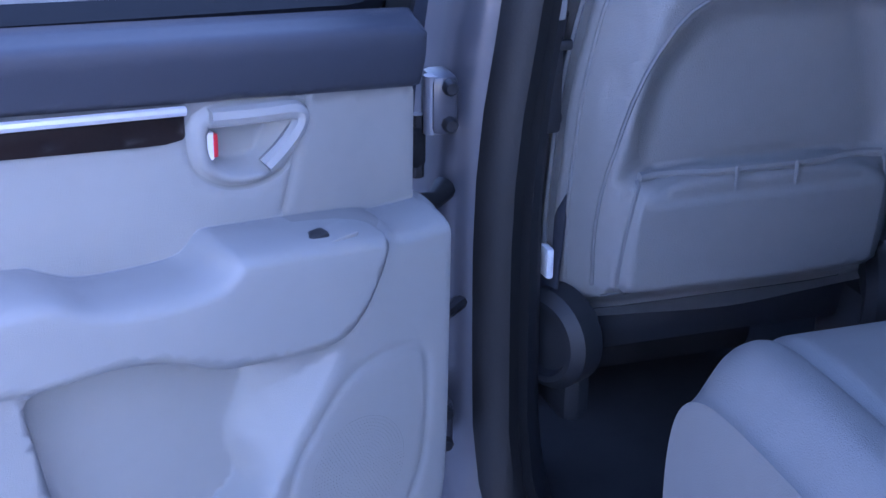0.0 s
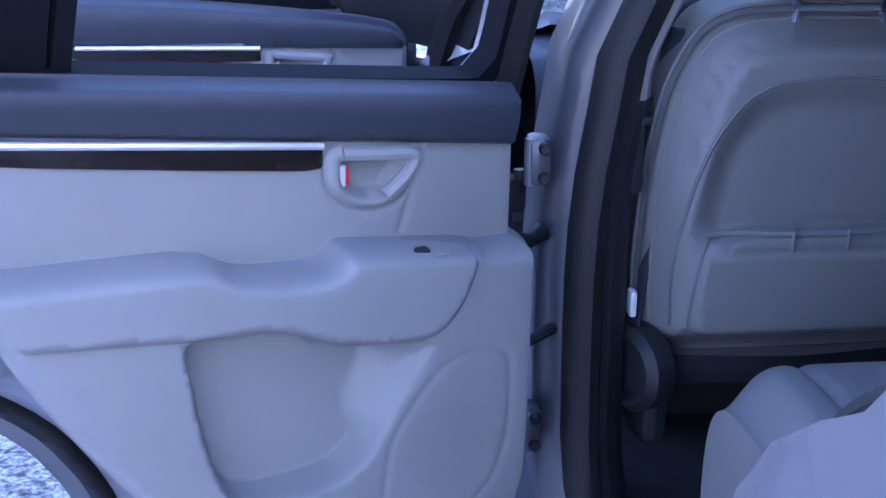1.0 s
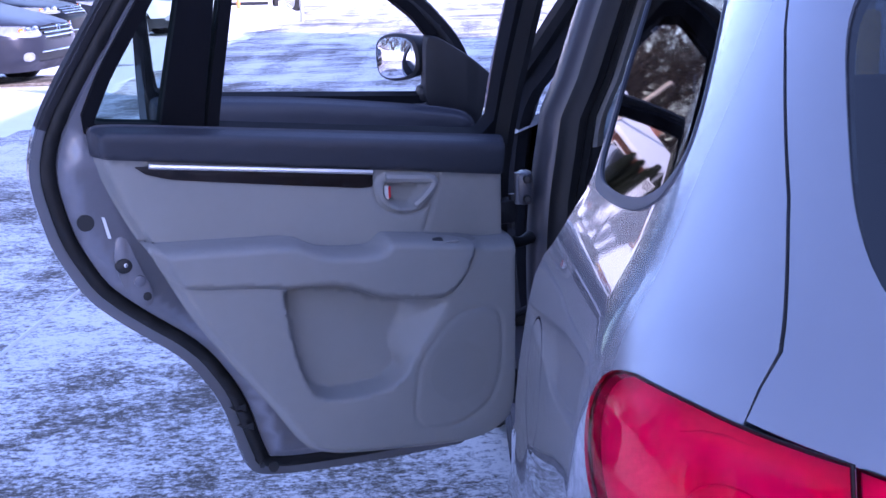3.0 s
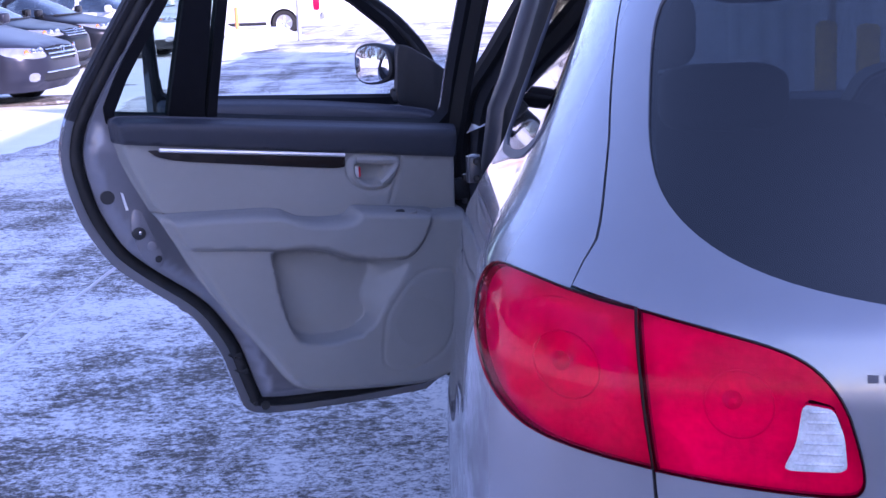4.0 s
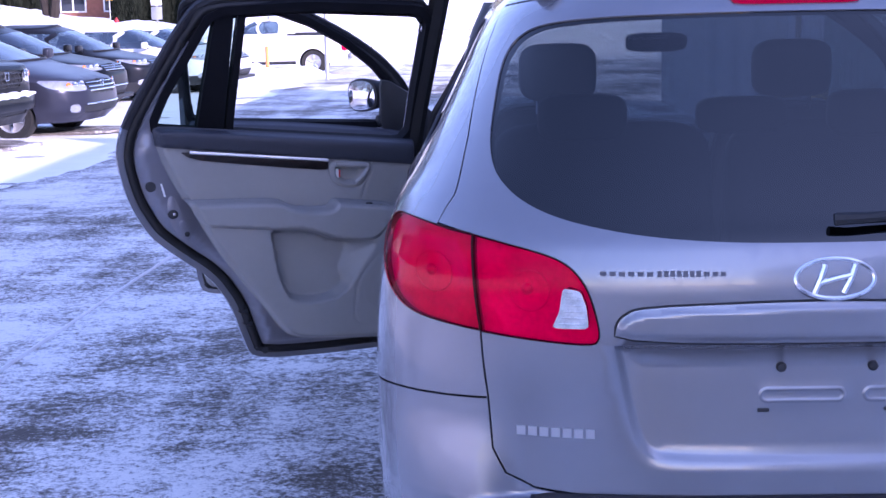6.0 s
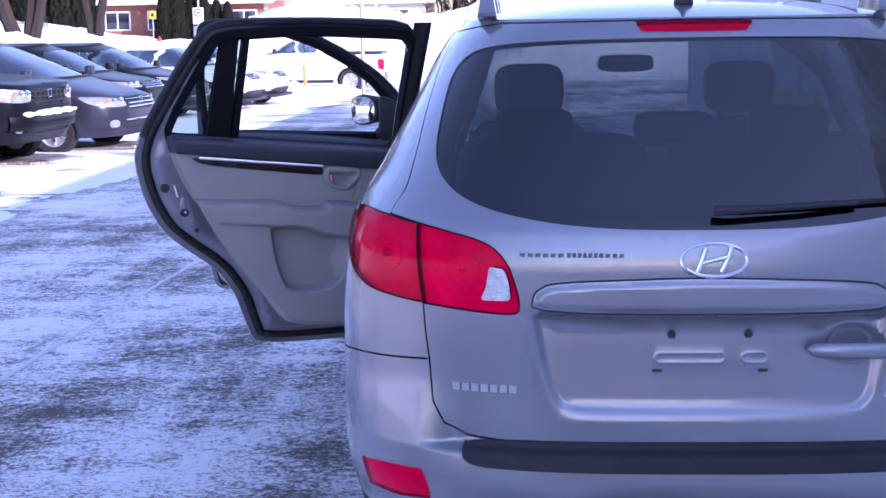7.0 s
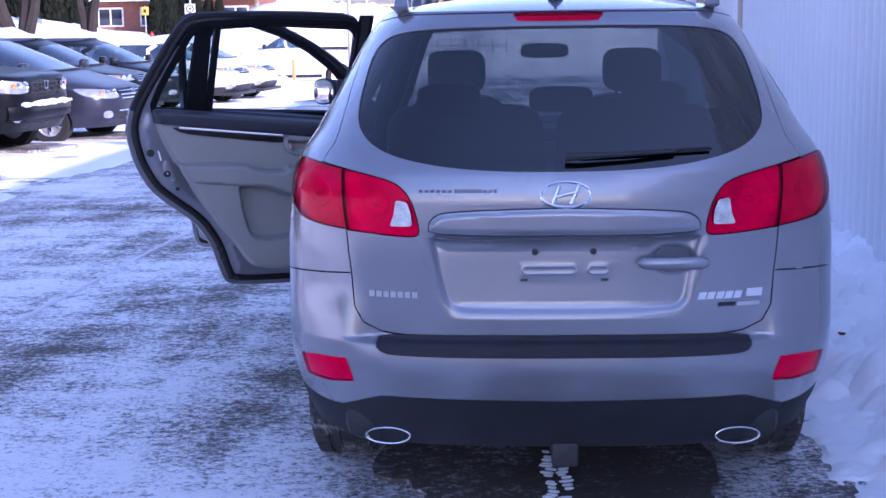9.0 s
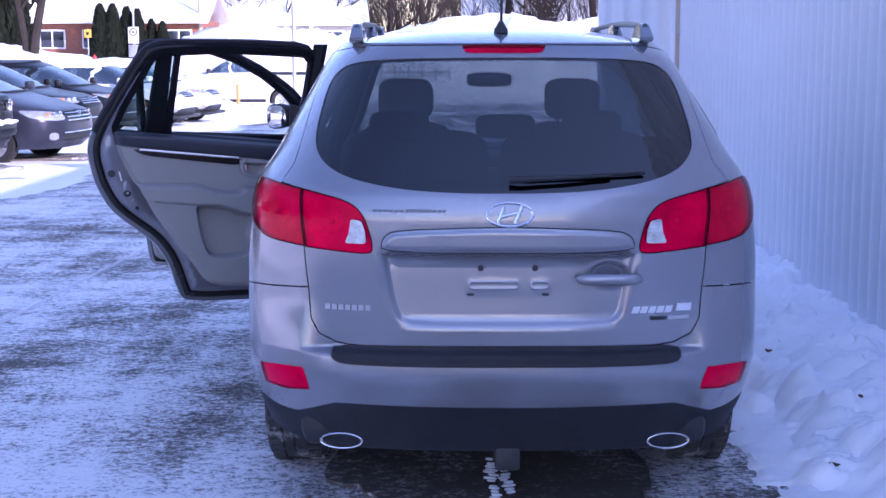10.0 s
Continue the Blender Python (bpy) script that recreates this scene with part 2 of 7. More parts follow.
def pch(xs, ys, x):
    """Monotone cubic through a table."""
    xs, ys = np.asarray(xs, float), np.asarray(ys, float)
    h = np.diff(xs)
    d = np.diff(ys) / h
    m = np.zeros(len(xs))
    m[0], m[-1] = d[0], d[-1]
    for i in range(1, len(xs) - 1):
        m[i] = 0 if d[i - 1] * d[i] <= 0 else 2 * d[i - 1] * d[i] / (d[i - 1] + d[i])
    x = np.clip(x, xs[0], xs[-1])
    i = np.clip(np.searchsorted(xs, x) - 1, 0, len(h) - 1)
    t = (x - xs[i]) / h[i]
    return (2 * t**3 - 3 * t**2 + 1) * ys[i] + (t**3 - 2 * t**2 + t) * h[i] * m[i] + (-2 * t**3 + 3 * t**2) * ys[i + 1] + (t**3 - t**2) * h[i] * m[i + 1]


def inside(poly, pts):
    poly = np.asarray(poly)
    x, y = pts[:, 0], pts[:, 1]
    r = np.zeros(len(pts), bool)
    for (x0, y0), (x1, y1) in zip(poly, np.roll(poly, -1, axis=0)):
        if y0 != y1:
            r ^= ((y0 > y) != (y1 > y)) & (x < (x1 - x0) * (y - y0) / (y1 - y0) + x0)
    return r


def dist(poly, pts, closed=True):
    """Distance from points to an outline; negative inside when closed."""
    poly = np.asarray(poly)
    best = np.full(len(pts), 1e9)
    ends = np.roll(poly, -1, axis=0) if closed else poly[1:]
    for a, b in zip(poly, ends):
        ab = b - a
        t = np.clip(((pts - a) @ ab) / max(ab @ ab, 1e-12), 0, 1)
        best = np.minimum(best, np.linalg.norm(pts - a - t[:, None] * ab, axis=1))
    return np.where(inside(poly, pts), -best, best) if closed else best


def step(x, a, b):
    t = np.clip((x - a) / (b - a), 0, 1)
    return t * t * (3 - 2 * t)


def dense(poly, d, closed=True):
    out = []
    p = [np.array(q, float) for q in poly]
    for a, b in zip(p, p[1:] + (p[:1] if closed else [])):
        n = max(1, int(np.linalg.norm(b - a) / d))
        out += [a + (b - a) * i / n for i in range(n)]
    return out if closed else out + [p[-1]]


def strip(line, w):
    """A narrow outline round an open line."""
    p = np.array(line, float)
    t = np.gradient(p, axis=0)
    t /= np.maximum(np.linalg.norm(t, axis=1), 1e-9)[:, None]
    n = np.stack([-t[:, 1], t[:, 0]], 1)
    return [tuple(q) for q in p + n * w / 2] + [tuple(q) for q in (p - n * w / 2)[::-1]]


def ring_gap(poly, w):
    """Two outlines, w apart, of a closed line."""
    p = np.array(poly, float)
    t = np.roll(p, -1, axis=0) - np.roll(p, 1, axis=0)
    t /= np.maximum(np.linalg.norm(t, axis=1), 1e-9)[:, None]
    n = np.stack([-t[:, 1], t[:, 0]], 1)
    a, b = [tuple(q) for q in p + n * w / 2], [tuple(q) for q in p - n * w / 2]
    area = lambda o: abs(sum(x0 * y1 - x1 * y0 for (x0, y0), (x1, y1) in zip(o, o[1:] + o[:1])))
    return (a, b) if area(a) > area(b) else (b, a)


def panelize(bounds, polys, gap, xs=None, ys=None):
    """Cuts a rectangle into named regions along the outlines; polys: (name, outline), the first that holds a spot wins."""
    x0, x1, y0, y1 = bounds
    verts, edges = [], []
    frame_poly = [(x0, y0), (x1, y0), (x1, y1), (x0, y1)]
    for _, o in [("", frame_poly)] + list(polys):
        d = dense([(min(max(a, x0), x1), min(max(b, y0), y1)) for a, b in o], gap)
        k = len(verts)
        verts += [tuple(q) for q in d]
        edges += [(k + i, k + (i + 1) % len(d)) for i in range(len(d))]
    near = set()
    for a, b in verts:
        ia, ib = int(a / gap * 2), int(b / gap * 2)
        near |= {(ia + i, ib + j) for i in (-1, 0, 1) for j in (-1, 0, 1)}
    gx = xs if xs is not None else np.arange(x0, x1 + gap / 2, gap)
    gy = ys if ys is not None else np.arange(y0, y1 + gap / 2, gap)
    for a in gx:
        for b in gy:
            if x0 < a < x1 and y0 < b < y1 and (int(a / gap * 2), int(b / gap * 2)) not in near:
                verts.append((float(a), float(b)))
    r = delaunay_2d_cdt([Vector(v) for v in verts], edges, [], 0, 1e-5)
    v2 = np.array([tuple(v) for v in r[0]])
    tri = np.array([f for f in r[2] if len(f) == 3])
    cen = v2[tri].mean(axis=1)
    ea, eb = v2[tri[:, 1]] - v2[tri[:, 0]], v2[tri[:, 2]] - v2[tri[:, 0]]
    area = np.abs(ea[:, 0] * eb[:, 1] - ea[:, 1] * eb[:, 0])
    owner = np.full(len(tri), -1)
    for i, (_, o) in enumerate(polys):
        owner[(owner < 0) & inside(o, cen)] = i
    owner[area < 1e-9] = -2
    regions = {}
    for i, (name, _) in list(enumerate(polys)) + [(-1, ("rest", None))]:
        regions.setdefault(name, []).append(tri[owner == i])
    return v2, {k: np.concatenate(t) for k, t in regions.items()}


def shell(v2, tri, fn, rim=0.0, lift=0.0, normals=True, flip=False):
    """A mesh of one region; fn maps (N, 2) to (N, 3). Its open edges turn inwards by rim."""
    used, inv = np.unique(tri, return_inverse=True)
    t = inv.reshape(-1, 3)
    p2 = v2[used]
    p = fn(p2)
    e = 2e-3
    du = fn(p2 + [e, 0]) - fn(p2 - [e, 0])
    dv = fn(p2 + [0, e]) - fn(p2 - [0, e])
    n = np.cross(du, dv)
    n /= np.maximum(np.linalg.norm(n, axis=1), 1e-12)[:, None]
    if flip:
        n = -n
    fnrm = np.cross(p[t[:, 1]] - p[t[:, 0]], p[t[:, 2]] - p[t[:, 0]])
    wrong = (fnrm * n[t[:, 0]]).sum(axis=1) < 0
    t[wrong] = t[wrong][:, ::-1]
    p = p + n * lift
    vs, ns, faces = [tuple(q) for q in p], [tuple(q) for q in n], [tuple(int(i) for i in f) for f in t]
    if rim:
        count = {}
        for f in faces:
            for a, b in zip(f, f[1:] + f[:1]):
                count[(a, b)] = 1
        edge = [(a, b) for a, b in count if (b, a) not in count]
        dup = {}
        for a, b in edge:
            for q in (a, b):
                if q not in dup:
                    dup[q] = len(vs)
                    vs += [tuple(p[q]), tuple(p[q] - n[q] * rim)]
                    ns += [(0, 0, 0), (0, 0, 0)]
        faces += [(dup[b], dup[a], dup[a] + 1, dup[b] + 1) for a, b in edge]
    me = bpy.data.meshes.new("shell")
    me.from_pydata(vs, [], faces)
    me.polygons.foreach_set("use_smooth", [True] * len(me.polygons))
    if normals:
        me.normals_split_custom_set_from_vertices(ns)
    return me


def ground_z(x, y):
    """The lot falls gently away beyond the car."""
    return -0.017 * max(0.0, min(y, 70.0) - 3.0)

# ---- the silver car: body surface from plan outlines at each height ----
P1, P2, P3 = 1.15, 4.15, 5.30


class Body:
    """Rear at y = 0, nose towards +y. Tables by height: rear line, rear corner line, front line, half width."""

    def __init__(self, zr, yr, yc, zf, yf, zw, hw, depth=0.45, nose=0.55, power=3.2, flare=0.02, wheels=(1.02, 3.72), wz=0.37, wr=0.40, extra=None, blend=(0.60, 0.72)):
        self.zr, self.yr, self.yc, self.zf, self.yf, self.zw, self.hw = zr, yr, yc, zf, yf, zw, hw
        self.depth, self.nose, self.power, self.flare, self.wheels, self.wz, self.wr, self.extra, self.blend = depth, nose, power, flare, wheels, wz, wr, extra, blend

    def width(self, z):
        return pch(self.zw, self.hw, z)

    def back(self, x, z):
        m = step(np.abs(x), *self.blend)
        return pch(self.zr, self.yr, z) * (1 - m) + pch(self.zr, self.yc, z) * m

    def at(self, pz):
        p, z = pz[:, 0], pz[:, 1]
        a, sgn = np.abs(p), np.where(p < 0, -1.0, 1.0)
        w = self.width(z)
        q = np.clip(a / P1, 0, 1)
        th = math.pi / 2 * q**1.6
        x = w * np.sin(th) ** (2 / self.power)
        y = self.back(x, z) + self.depth * (1 - np.cos(th))
        ya = pch(self.zr, self.yc, z) + self.depth
        yf = pch(self.zf, self.yf, z)
        yb = yf - self.nose
        k = np.clip((a - P1) / (P2 - P1), 0, 1)
        y = np.where(a > P1, ya + (yb - ya) * k, y)
        q2 = np.clip((P3 - a) / (P3 - P2), 0, 1)
        th2 = math.pi / 2 * q2**1.6
        x = np.where(a > P2, w * np.sin(th2) ** (2 / self.power), x)
        y = np.where(a > P2, yf - self.nose * (1 - np.cos(th2)), y)
        out = np.zeros_like(x)
        for wy in self.wheels:
            r = np.hypot(y - wy, z - self.wz)
            out += self.flare * step(-r, -(self.wr + 0.16), -(self.wr + 0.02)) * (np.abs(x) > w * 0.8)
        x = (x + out) * sgn
        if self.extra:
            y = y + self.extra(x, y, z)
        return np.stack([x, y, z], 1)

    def rear(self, x, z):
        k = min(abs(x) / float(self.width(z)), 1.0) ** self.power
        return math.copysign(P1 * (math.asin(math.sqrt(k)) * 2 / math.pi) ** (1 / 1.6), x), z

    def side(self, y, z, sgn):
        y0 = float(pch(self.zr, self.yc, z))
        ya, yf = y0 + self.depth, float(pch(self.zf, self.yf, z))
        yb = yf - self.nose
        if y < ya:
            th = math.acos(min(1, max(-1, 1 - (y - y0) / self.depth)))
            return sgn * P1 * (th * 2 / math.pi) ** (1 / 1.6), z
        if y > yb:
            th = math.acos(min(1, max(-1, 1 - (yf - y) / self.nose)))
            return sgn * (P3 - (P3 - P2) * (th * 2 / math.pi) ** (1 / 1.6)), z
        return sgn * (P1 + (y - ya) / (yb - ya) * (P2 - P1)), z

    def front(self, x, z):
        k = min(abs(x) / float(self.width(z)), 1.0) ** self.power
        return math.copysign(P3 - (P3 - P2) * (math.asin(math.sqrt(k)) * 2 / math.pi) ** (1 / 1.6), x), z

    def roof(self, z, crown, y0, y1):
        """The lid over the topmost outline."""
        n = 140
        ps = np.concatenate([np.linspace(-P3, P3, n, endpoint=False)])
        edge = self.at(np.stack([ps, np.full(n, z)], 1))
        vs, faces = [], []
        ks = [1.0, 0.985, 0.96, 0.92, 0.85, 0.75, 0.6, 0.4, 0.2, 0.0]
        for k in ks:
            for ex, ey, _ in edge:
                sy = min(max(ey, y0), y1)
                vs.append((ex * k, sy + (ey - sy) * k, z + crown * (1 - k**2.6)))
        for r in range(len(ks) - 1):
            for j in range(n):
                faces.append((r * n + j, r * n + (j + 1) % n, (r + 1) * n + (j + 1) % n, (r + 1) * n + j))
        me = bpy.data.meshes.new("roof")
        me.from_pydata(vs, [], faces)
        return me


REAR_EDGE = [(1.645, .465), (1.62, .54), (1.57, .65), (1.49, .757), (1.33, .838), (1.238, .941), (1.19, 1.02), (1.155, 1.09), (1.12, 1.145), (1.06, 1.19), (1.018, 1.215), (1.003, 1.25), (1.015, 1.29), (1.04, 1.318), (1.13, 1.385), (1.27, 1.485), (1.42, 1.615)]
RECESS = [(-.414, .984)] + open_smooth([(-.412, .974), (-.382, .814), (-.358, .762), (-.299, .749), (.335, .749), (.388, .772), (.403, .833), (.428, .974)], 2) + [(.43, .984)]


def gate_relief(x, y, z):
    p = np.stack([x, z], 1)
    d = dist(RECESS, p)
    rel = (0.012 + 0.022 * np.clip((z - 0.75) / 0.24, 0, 1)) * step(-d, -0.016, 0.012)
    hx, hz = (x - 0.352) / 0.075, (z - 0.912) / 0.052
    rel += 0.038 * step(-np.hypot(hx, hz), -1.05, -0.55)
    for cx, hw in ((-0.041, 0.088), (0.1155, 0.034)):
        dd = np.hypot(np.maximum(np.abs(x - cx) - hw + 0.016, 0), z - 0.881)
        rel -= 0.0022 * step(-dd, -0.018, -0.012)
        rel += 0.0022 * step(-dd, -0.012, -0.007)
    return rel * (y < 0.9)


SUV = Body(
    zr=[.28, .42, .50, .58, .64, .66, .71, .83, 1.0, 1.10, 1.18, 1.25, 1.45, 1.60, 1.66, 1.70],
    yr=[.12, .06, .02, -.005, 0, .05, .048, .043, .035, .035, .05, .095, .235, .345, .385, .425],
    yc=[.14, .06, .02, -.005, -.004, -.001, .008, .031, .040, .040, .055, .095, .235, .345, .385, .425],
    zf=[.28, .45, .60, .75, .85, .93, 1.0, 1.06, 1.10, 1.35, 1.60, 1.70],
    yf=[4.40, 4.60, 4.66, 4.62, 4.52, 4.30, 3.95, 3.62, 3.45, 2.98, 2.55, 2.42],
    zw=[.28, .40, .60, .90, 1.05, 1.18, 1.24, 1.30, 1.40, 1.50, 1.65, 1.70],
    hw=[.86, .90, .93, .935, .925, .903, .878, .838, .785, .732, .650, .60], extra=gate_relief)


def R(x, z):
    return SUV.rear(x, z)


def S(y, z, sgn=-1):
    return SUV.side(y, z, sgn)


def both(fn, pts, **kw):
    return [fn(-x, z) for x, z in pts], [fn(x, z) for x, z in pts]


def lamp_bowl(p, c):
    """Sinks a round stepped reflector into a lamp's back wall."""
    r = np.hypot(p[:, 0] - c[0], p[:, 2] - c[1])
    p = p.copy()
    p[:, 1] += .030 * np.clip(1 - (r / .085) ** 2, 0, 1) + .0010 * np.sin(r * 330) * np.clip(1 - r / .085, 0, 1)
    return p


def make_suv():
    car = thing("parked_suv", Matrix.Identity(4), "silver-blue metallic SUV with two open doors, parked on packed snow", "car")
    # outlines on the right half, mirrored for the left
    seam = [(0, .665), (.50, .667), (.585, .676), (.645, .706), (.672, .76), (.680, .868), (.694, 1.008), (.707, 1.203), (.782, 1.216), (.745, 1.272), (.713, 1.39), (.679, 1.536), (.652, 1.61), (.62, 1.668), (.5, 1.69), (0, 1.694)]
    gate_r = [R(*q) for q in seam]
    gate = gate_r + [(-a, b) for a, b in gate_r[::-1]]
    glass_r = [(0, 1.196), (.16, 1.197), (.31, 1.205), (.43, 1.22), (.54, 1.243), (.62, 1.28), (.66, 1.325), (.668, 1.38), (.655, 1.46), (.636, 1.545), (.605, 1.595), (.55, 1.628), (.42, 1.643), (.2, 1.648), (0, 1.649)]
    glass_q = [R(*q) for q in glass_r]
    rear_glass = rounded(glass_q + [(-a, b) for a, b in glass_q[::-1][1:-1]], 2, .25)
    lamp_out = [S(.425, 1.222, 1), S(.33, 1.221, 1), R(.784, 1.213), R(.7075, 1.203), R(.6945, 1.008), R(.773, 1.016), R(.838, 1.026), S(.31, 1.05, 1), S(.36, 1.085, 1), S(.41, 1.13, 1), S(.44, 1.18, 1)]
    lamp_in = [R(*q) for q in [(.7035, 1.202), (.62, 1.187), (.545, 1.169), (.506, 1.147), (.477, 1.108), (.462, 1.06), (.453, 1.02), (.455, 1.0), (.468, .991), (.528, .993), (.628, 1.001), (.6905, 1.006)]]
    rev = [R(*q) for q in [(.525, 1.109), (.49, 1.103), (.478, 1.07), (.474, 1.026), (.547, 1.026), (.532, 1.06)]]
    rev, lamp_in, lamp_out = rounded(rev, 2, .12), open_smooth(lamp_in, 2), open_smooth(lamp_out[4:] + lamp_out[:4], 2)
    refl = [R(.704, .588), R(.80, .585), S(.245, .575, 1), S(.255, .50, 1), R(.76, .496), R(.681, .507), R(.69, .55)]
    mir = lambda o: [(-a, b) for a, b in o]
    brake = rounded([R(-.15, 1.688), R(.155, 1.688), R(.135, 1.664), R(-.13, 1.664)], 2, .10)
    val = [R(.0, .455), R(.45, .462), R(.59, .462), R(.665, .433), R(.735, .405), R(.80, .41), S(.35, .43, 1), S(.62, .45, 1), S(.62, .28, 1), R(.75, .28), R(.0, .28)]
    qwin = rounded([S(.99, 1.322, 1), S(1.10, 1.395, 1), S(1.235, 1.487, 1), S(1.39, 1.615, 1), S(.92, 1.622, 1), S(.78, 1.565, 1), S(.65, 1.46, 1), S(.60, 1.405, 1), S(.615, 1.372, 1), S(.68, 1.352, 1), S(.80, 1.334, 1)], 3, .2)
    qwin = ring_gap(qwin, .022)[0]
    qrim = [(a, b - .010 * max(0, min(1, (1.43 - b) / .05))) for a, b in ring_gap(qwin, 0.006)[0]]
    arch = lambda wy, r: [S(wy + r * math.cos(a), .37 + r * math.sin(a), 1) for a in np.linspace(-0.2, math.pi + 0.2, 30)]
    arch_r, arch_f = arch(1.02, .41), arch(3.72, .41)
    # the rear door closes against this outline; the front door against the next
    rdoor = [(2.27, .44), (1.75, .435)] + REAR_EDGE + [(1.46, 1.652), (2.25, 1.665)]
    fdoor = [(2.29, .44), (3.26, .44), (3.30, .60), (3.32, .95), (3.24, 1.14), (2.95, 1.38), (2.62, 1.60), (2.50, 1.655), (2.27, 1.665)]
    rwin = [(2.20, 1.255), (1.30, 1.31), (1.34, 1.37), (1.56, 1.62), (2.18, 1.635)]
    fwin = [(2.33, 1.25), (3.02, 1.21), (2.95, 1.30), (2.60, 1.56), (2.46, 1.63), (2.33, 1.635)]
    side = lambda o, s: [S(y, z, s) for y, z in o]
    hole = [(2.29, .44)] + rdoor[1:-1] + [(2.50, 1.655), (2.62, 1.60), (2.95, 1.38), (3.24, 1.14), (3.32, .95), (3.30, .60), (3.26, .44)]
    fuel = [S(.945 + .108 * math.cos(a), 1.03 + .092 * math.sin(a), -1) for a in np.linspace(0, 2 * math.pi, 40, endpoint=False)]
    fo, fi = ring_gap(fuel, .005)
    ws = [SUV.front(x, z) for x, z in [(0, 1.13), (.55, 1.13), (.70, 1.16), (.64, 1.40), (.55, 1.62), (0, 1.66)]]
    ws_l = [(2 * P3 - a, b) if a > 0 else (a, b) for a, b in ws]
    bump_seam = [R(.684, .866), R(.788, .859), S(.30, .850, 1), S(.40, .838, 1), S(.60, .82, 1)]
    polys = []
    go, gi = ring_gap(gate, .005)
    polys += [("rear_glass", rear_glass), ("brake_light", brake)]
    for s, nm in ((1, ""), (-1, "_l")):
        m = (lambda o: list(o)) if s > 0 else mir
        bs = strip(open_smooth(bump_seam, 2), .005)
        polys += [("lamp_outer" + nm, m(lamp_out)), ("reverse" + nm, m(rev)), ("lamp_inner" + nm, m(lamp_in)), ("reflector" + nm, m(refl)), ("none", m(bs)),
                  ("quarter_glass" + nm, m(qwin)), ("quarter_rim" + nm, m(qrim)), ("none", m(arch_r)), ("none", m(arch_f)), ("valance" + nm, m(val)),
                  ("windshield" + nm, m(ws + [(P3, 1.66), (P3, 1.13)]))]
    polys += [("fuel_door", fi), ("none", fo), ("none", side(hole, -1))]
    for o, w, nm in ((rdoor, rwin, "right_rear"), (fdoor, fwin, "right_front")):
        a, b = ring_gap(side(o, 1), .006)
        polys += [("glass_" + nm, side(w, 1)), ("door_" + nm, b), ("none", a)]
    tail_lines = [[(.352 + .075 * k * math.cos(a), .912 + .052 * k * math.sin(a)) for a in np.linspace(0, 2 * math.pi, 36, endpoint=False)] for k in (.55, .8, 1.06)]
    for cx, hw in ((-.041, .088), (.1155, .034)):
        for r in (.0065, .0095, .0125, .0155, .0185):
            tail_lines.append([(cx + hw - .016 + r * math.cos(a), .881 + r * math.sin(a)) for a in np.linspace(-math.pi / 2, math.pi / 2, 9)] + [(cx - hw + .016 + r * math.cos(a), .881 + r * math.sin(a)) for a in np.linspace(math.pi / 2, 1.5 * math.pi, 9)])
    rr = [tuple(q) for q in dense(RECESS, .03)]
    for k in (-.013, -.007, .0, .006, .012):
        q = np.array(rr)
        c = q.mean(axis=0)
        tail_lines.append([tuple(v) for v in c + (q - c) * (1 - k * np.array([2.4, 6.0]))])
    polys += [("tailgate", [R(x, z) for x, z in o]) for o in tail_lines]
    polys += [("tailgate", gi), ("none", go)]
    bump_poly = [S(.62, .28, -1), S(.62, .82, -1)] + [(-a, b) for a, b in bump_seam[::-1][1:]] + [R(-.674, .76), R(-.645, .70), R(-.58, .672), R(0, .66), R(.58, .672), R(.645, .70), R(.674, .76)] + bump_seam[:-1] + [S(.62, .82, 1), S(.62, .28, 1)]
    polys += [("bumper", bump_poly)]
    ys = sorted(set(list(np.arange(.30, 1.70, .022)) + [.632, .64, .645, .65, .655, .66, .668]))
    gx = np.concatenate([np.arange(-P3, -1.5, .05), np.arange(-1.5, 1.5, .02), np.arange(1.5, P3, .05)])
    v2, reg = panelize((-P3, P3, .28, 1.70), polys, .02, xs=gx, ys=ys)
    at = SUV.at
    mk = lambda key, rim=.014, lift=0.0: shell(v2, reg[key], at, rim, lift)
    part("body", mk("rest", .03), PAINT, car)
    gate_ob = part("tailgate", mk("tailgate", .02), PAINT, car)
    part("rear_bumper", mk("bumper", .02), PAINT, car)
    part("rear_window", mk("rear_glass", .005, -.004), REARGLASS, gate_ob, "dark tinted rear window")
    part("roof", SUV.roof(1.70, .055, 1.0, 2.0), PAINT, car)
    for nm in ("", "_l"):
        sg = -1 if nm else 1
        for key, owner, cx, cz, lens in (("lamp_outer", car, .80, 1.115, RED_DEEP), ("lamp_inner", gate_ob, .60, 1.095, RED_LENS)):
            lamp = part("tail_light", mk(key + nm, .006, .006), lens, owner, "glossy red tail light lens")
            lamp.visible_shadow = False
            edge = lamp_out if key == "lamp_outer" else lamp_in
            rim_pts = [Vector(q) for q in SUV.at(np.array(dense([(sg * a, b) for a, b in edge], .02)))]
            part("lamp_gasket", tubebm(rim_pts, .0022, 6, True), RUBBER, lamp, "thin black gasket round the lens")
            bowl = lambda q, c_=(sg * cx, cz): lamp_bowl(at(q), c_)
            part("lamp_housing", shell(v2, reg[key + nm], bowl, .0, -.012), REFLECTOR, lamp)
            bq = Vector(SUV.at(np.array([SUV.rear(sg * cx, cz)]))[0])
            part("bulb", lathebm([(.0, -.016), (.008, -.013), (.012, -.004), (.013, .02)], 14, pose(bq.x - sg * .004, bq.y + .040, bq.z, -90)), RING, lamp)
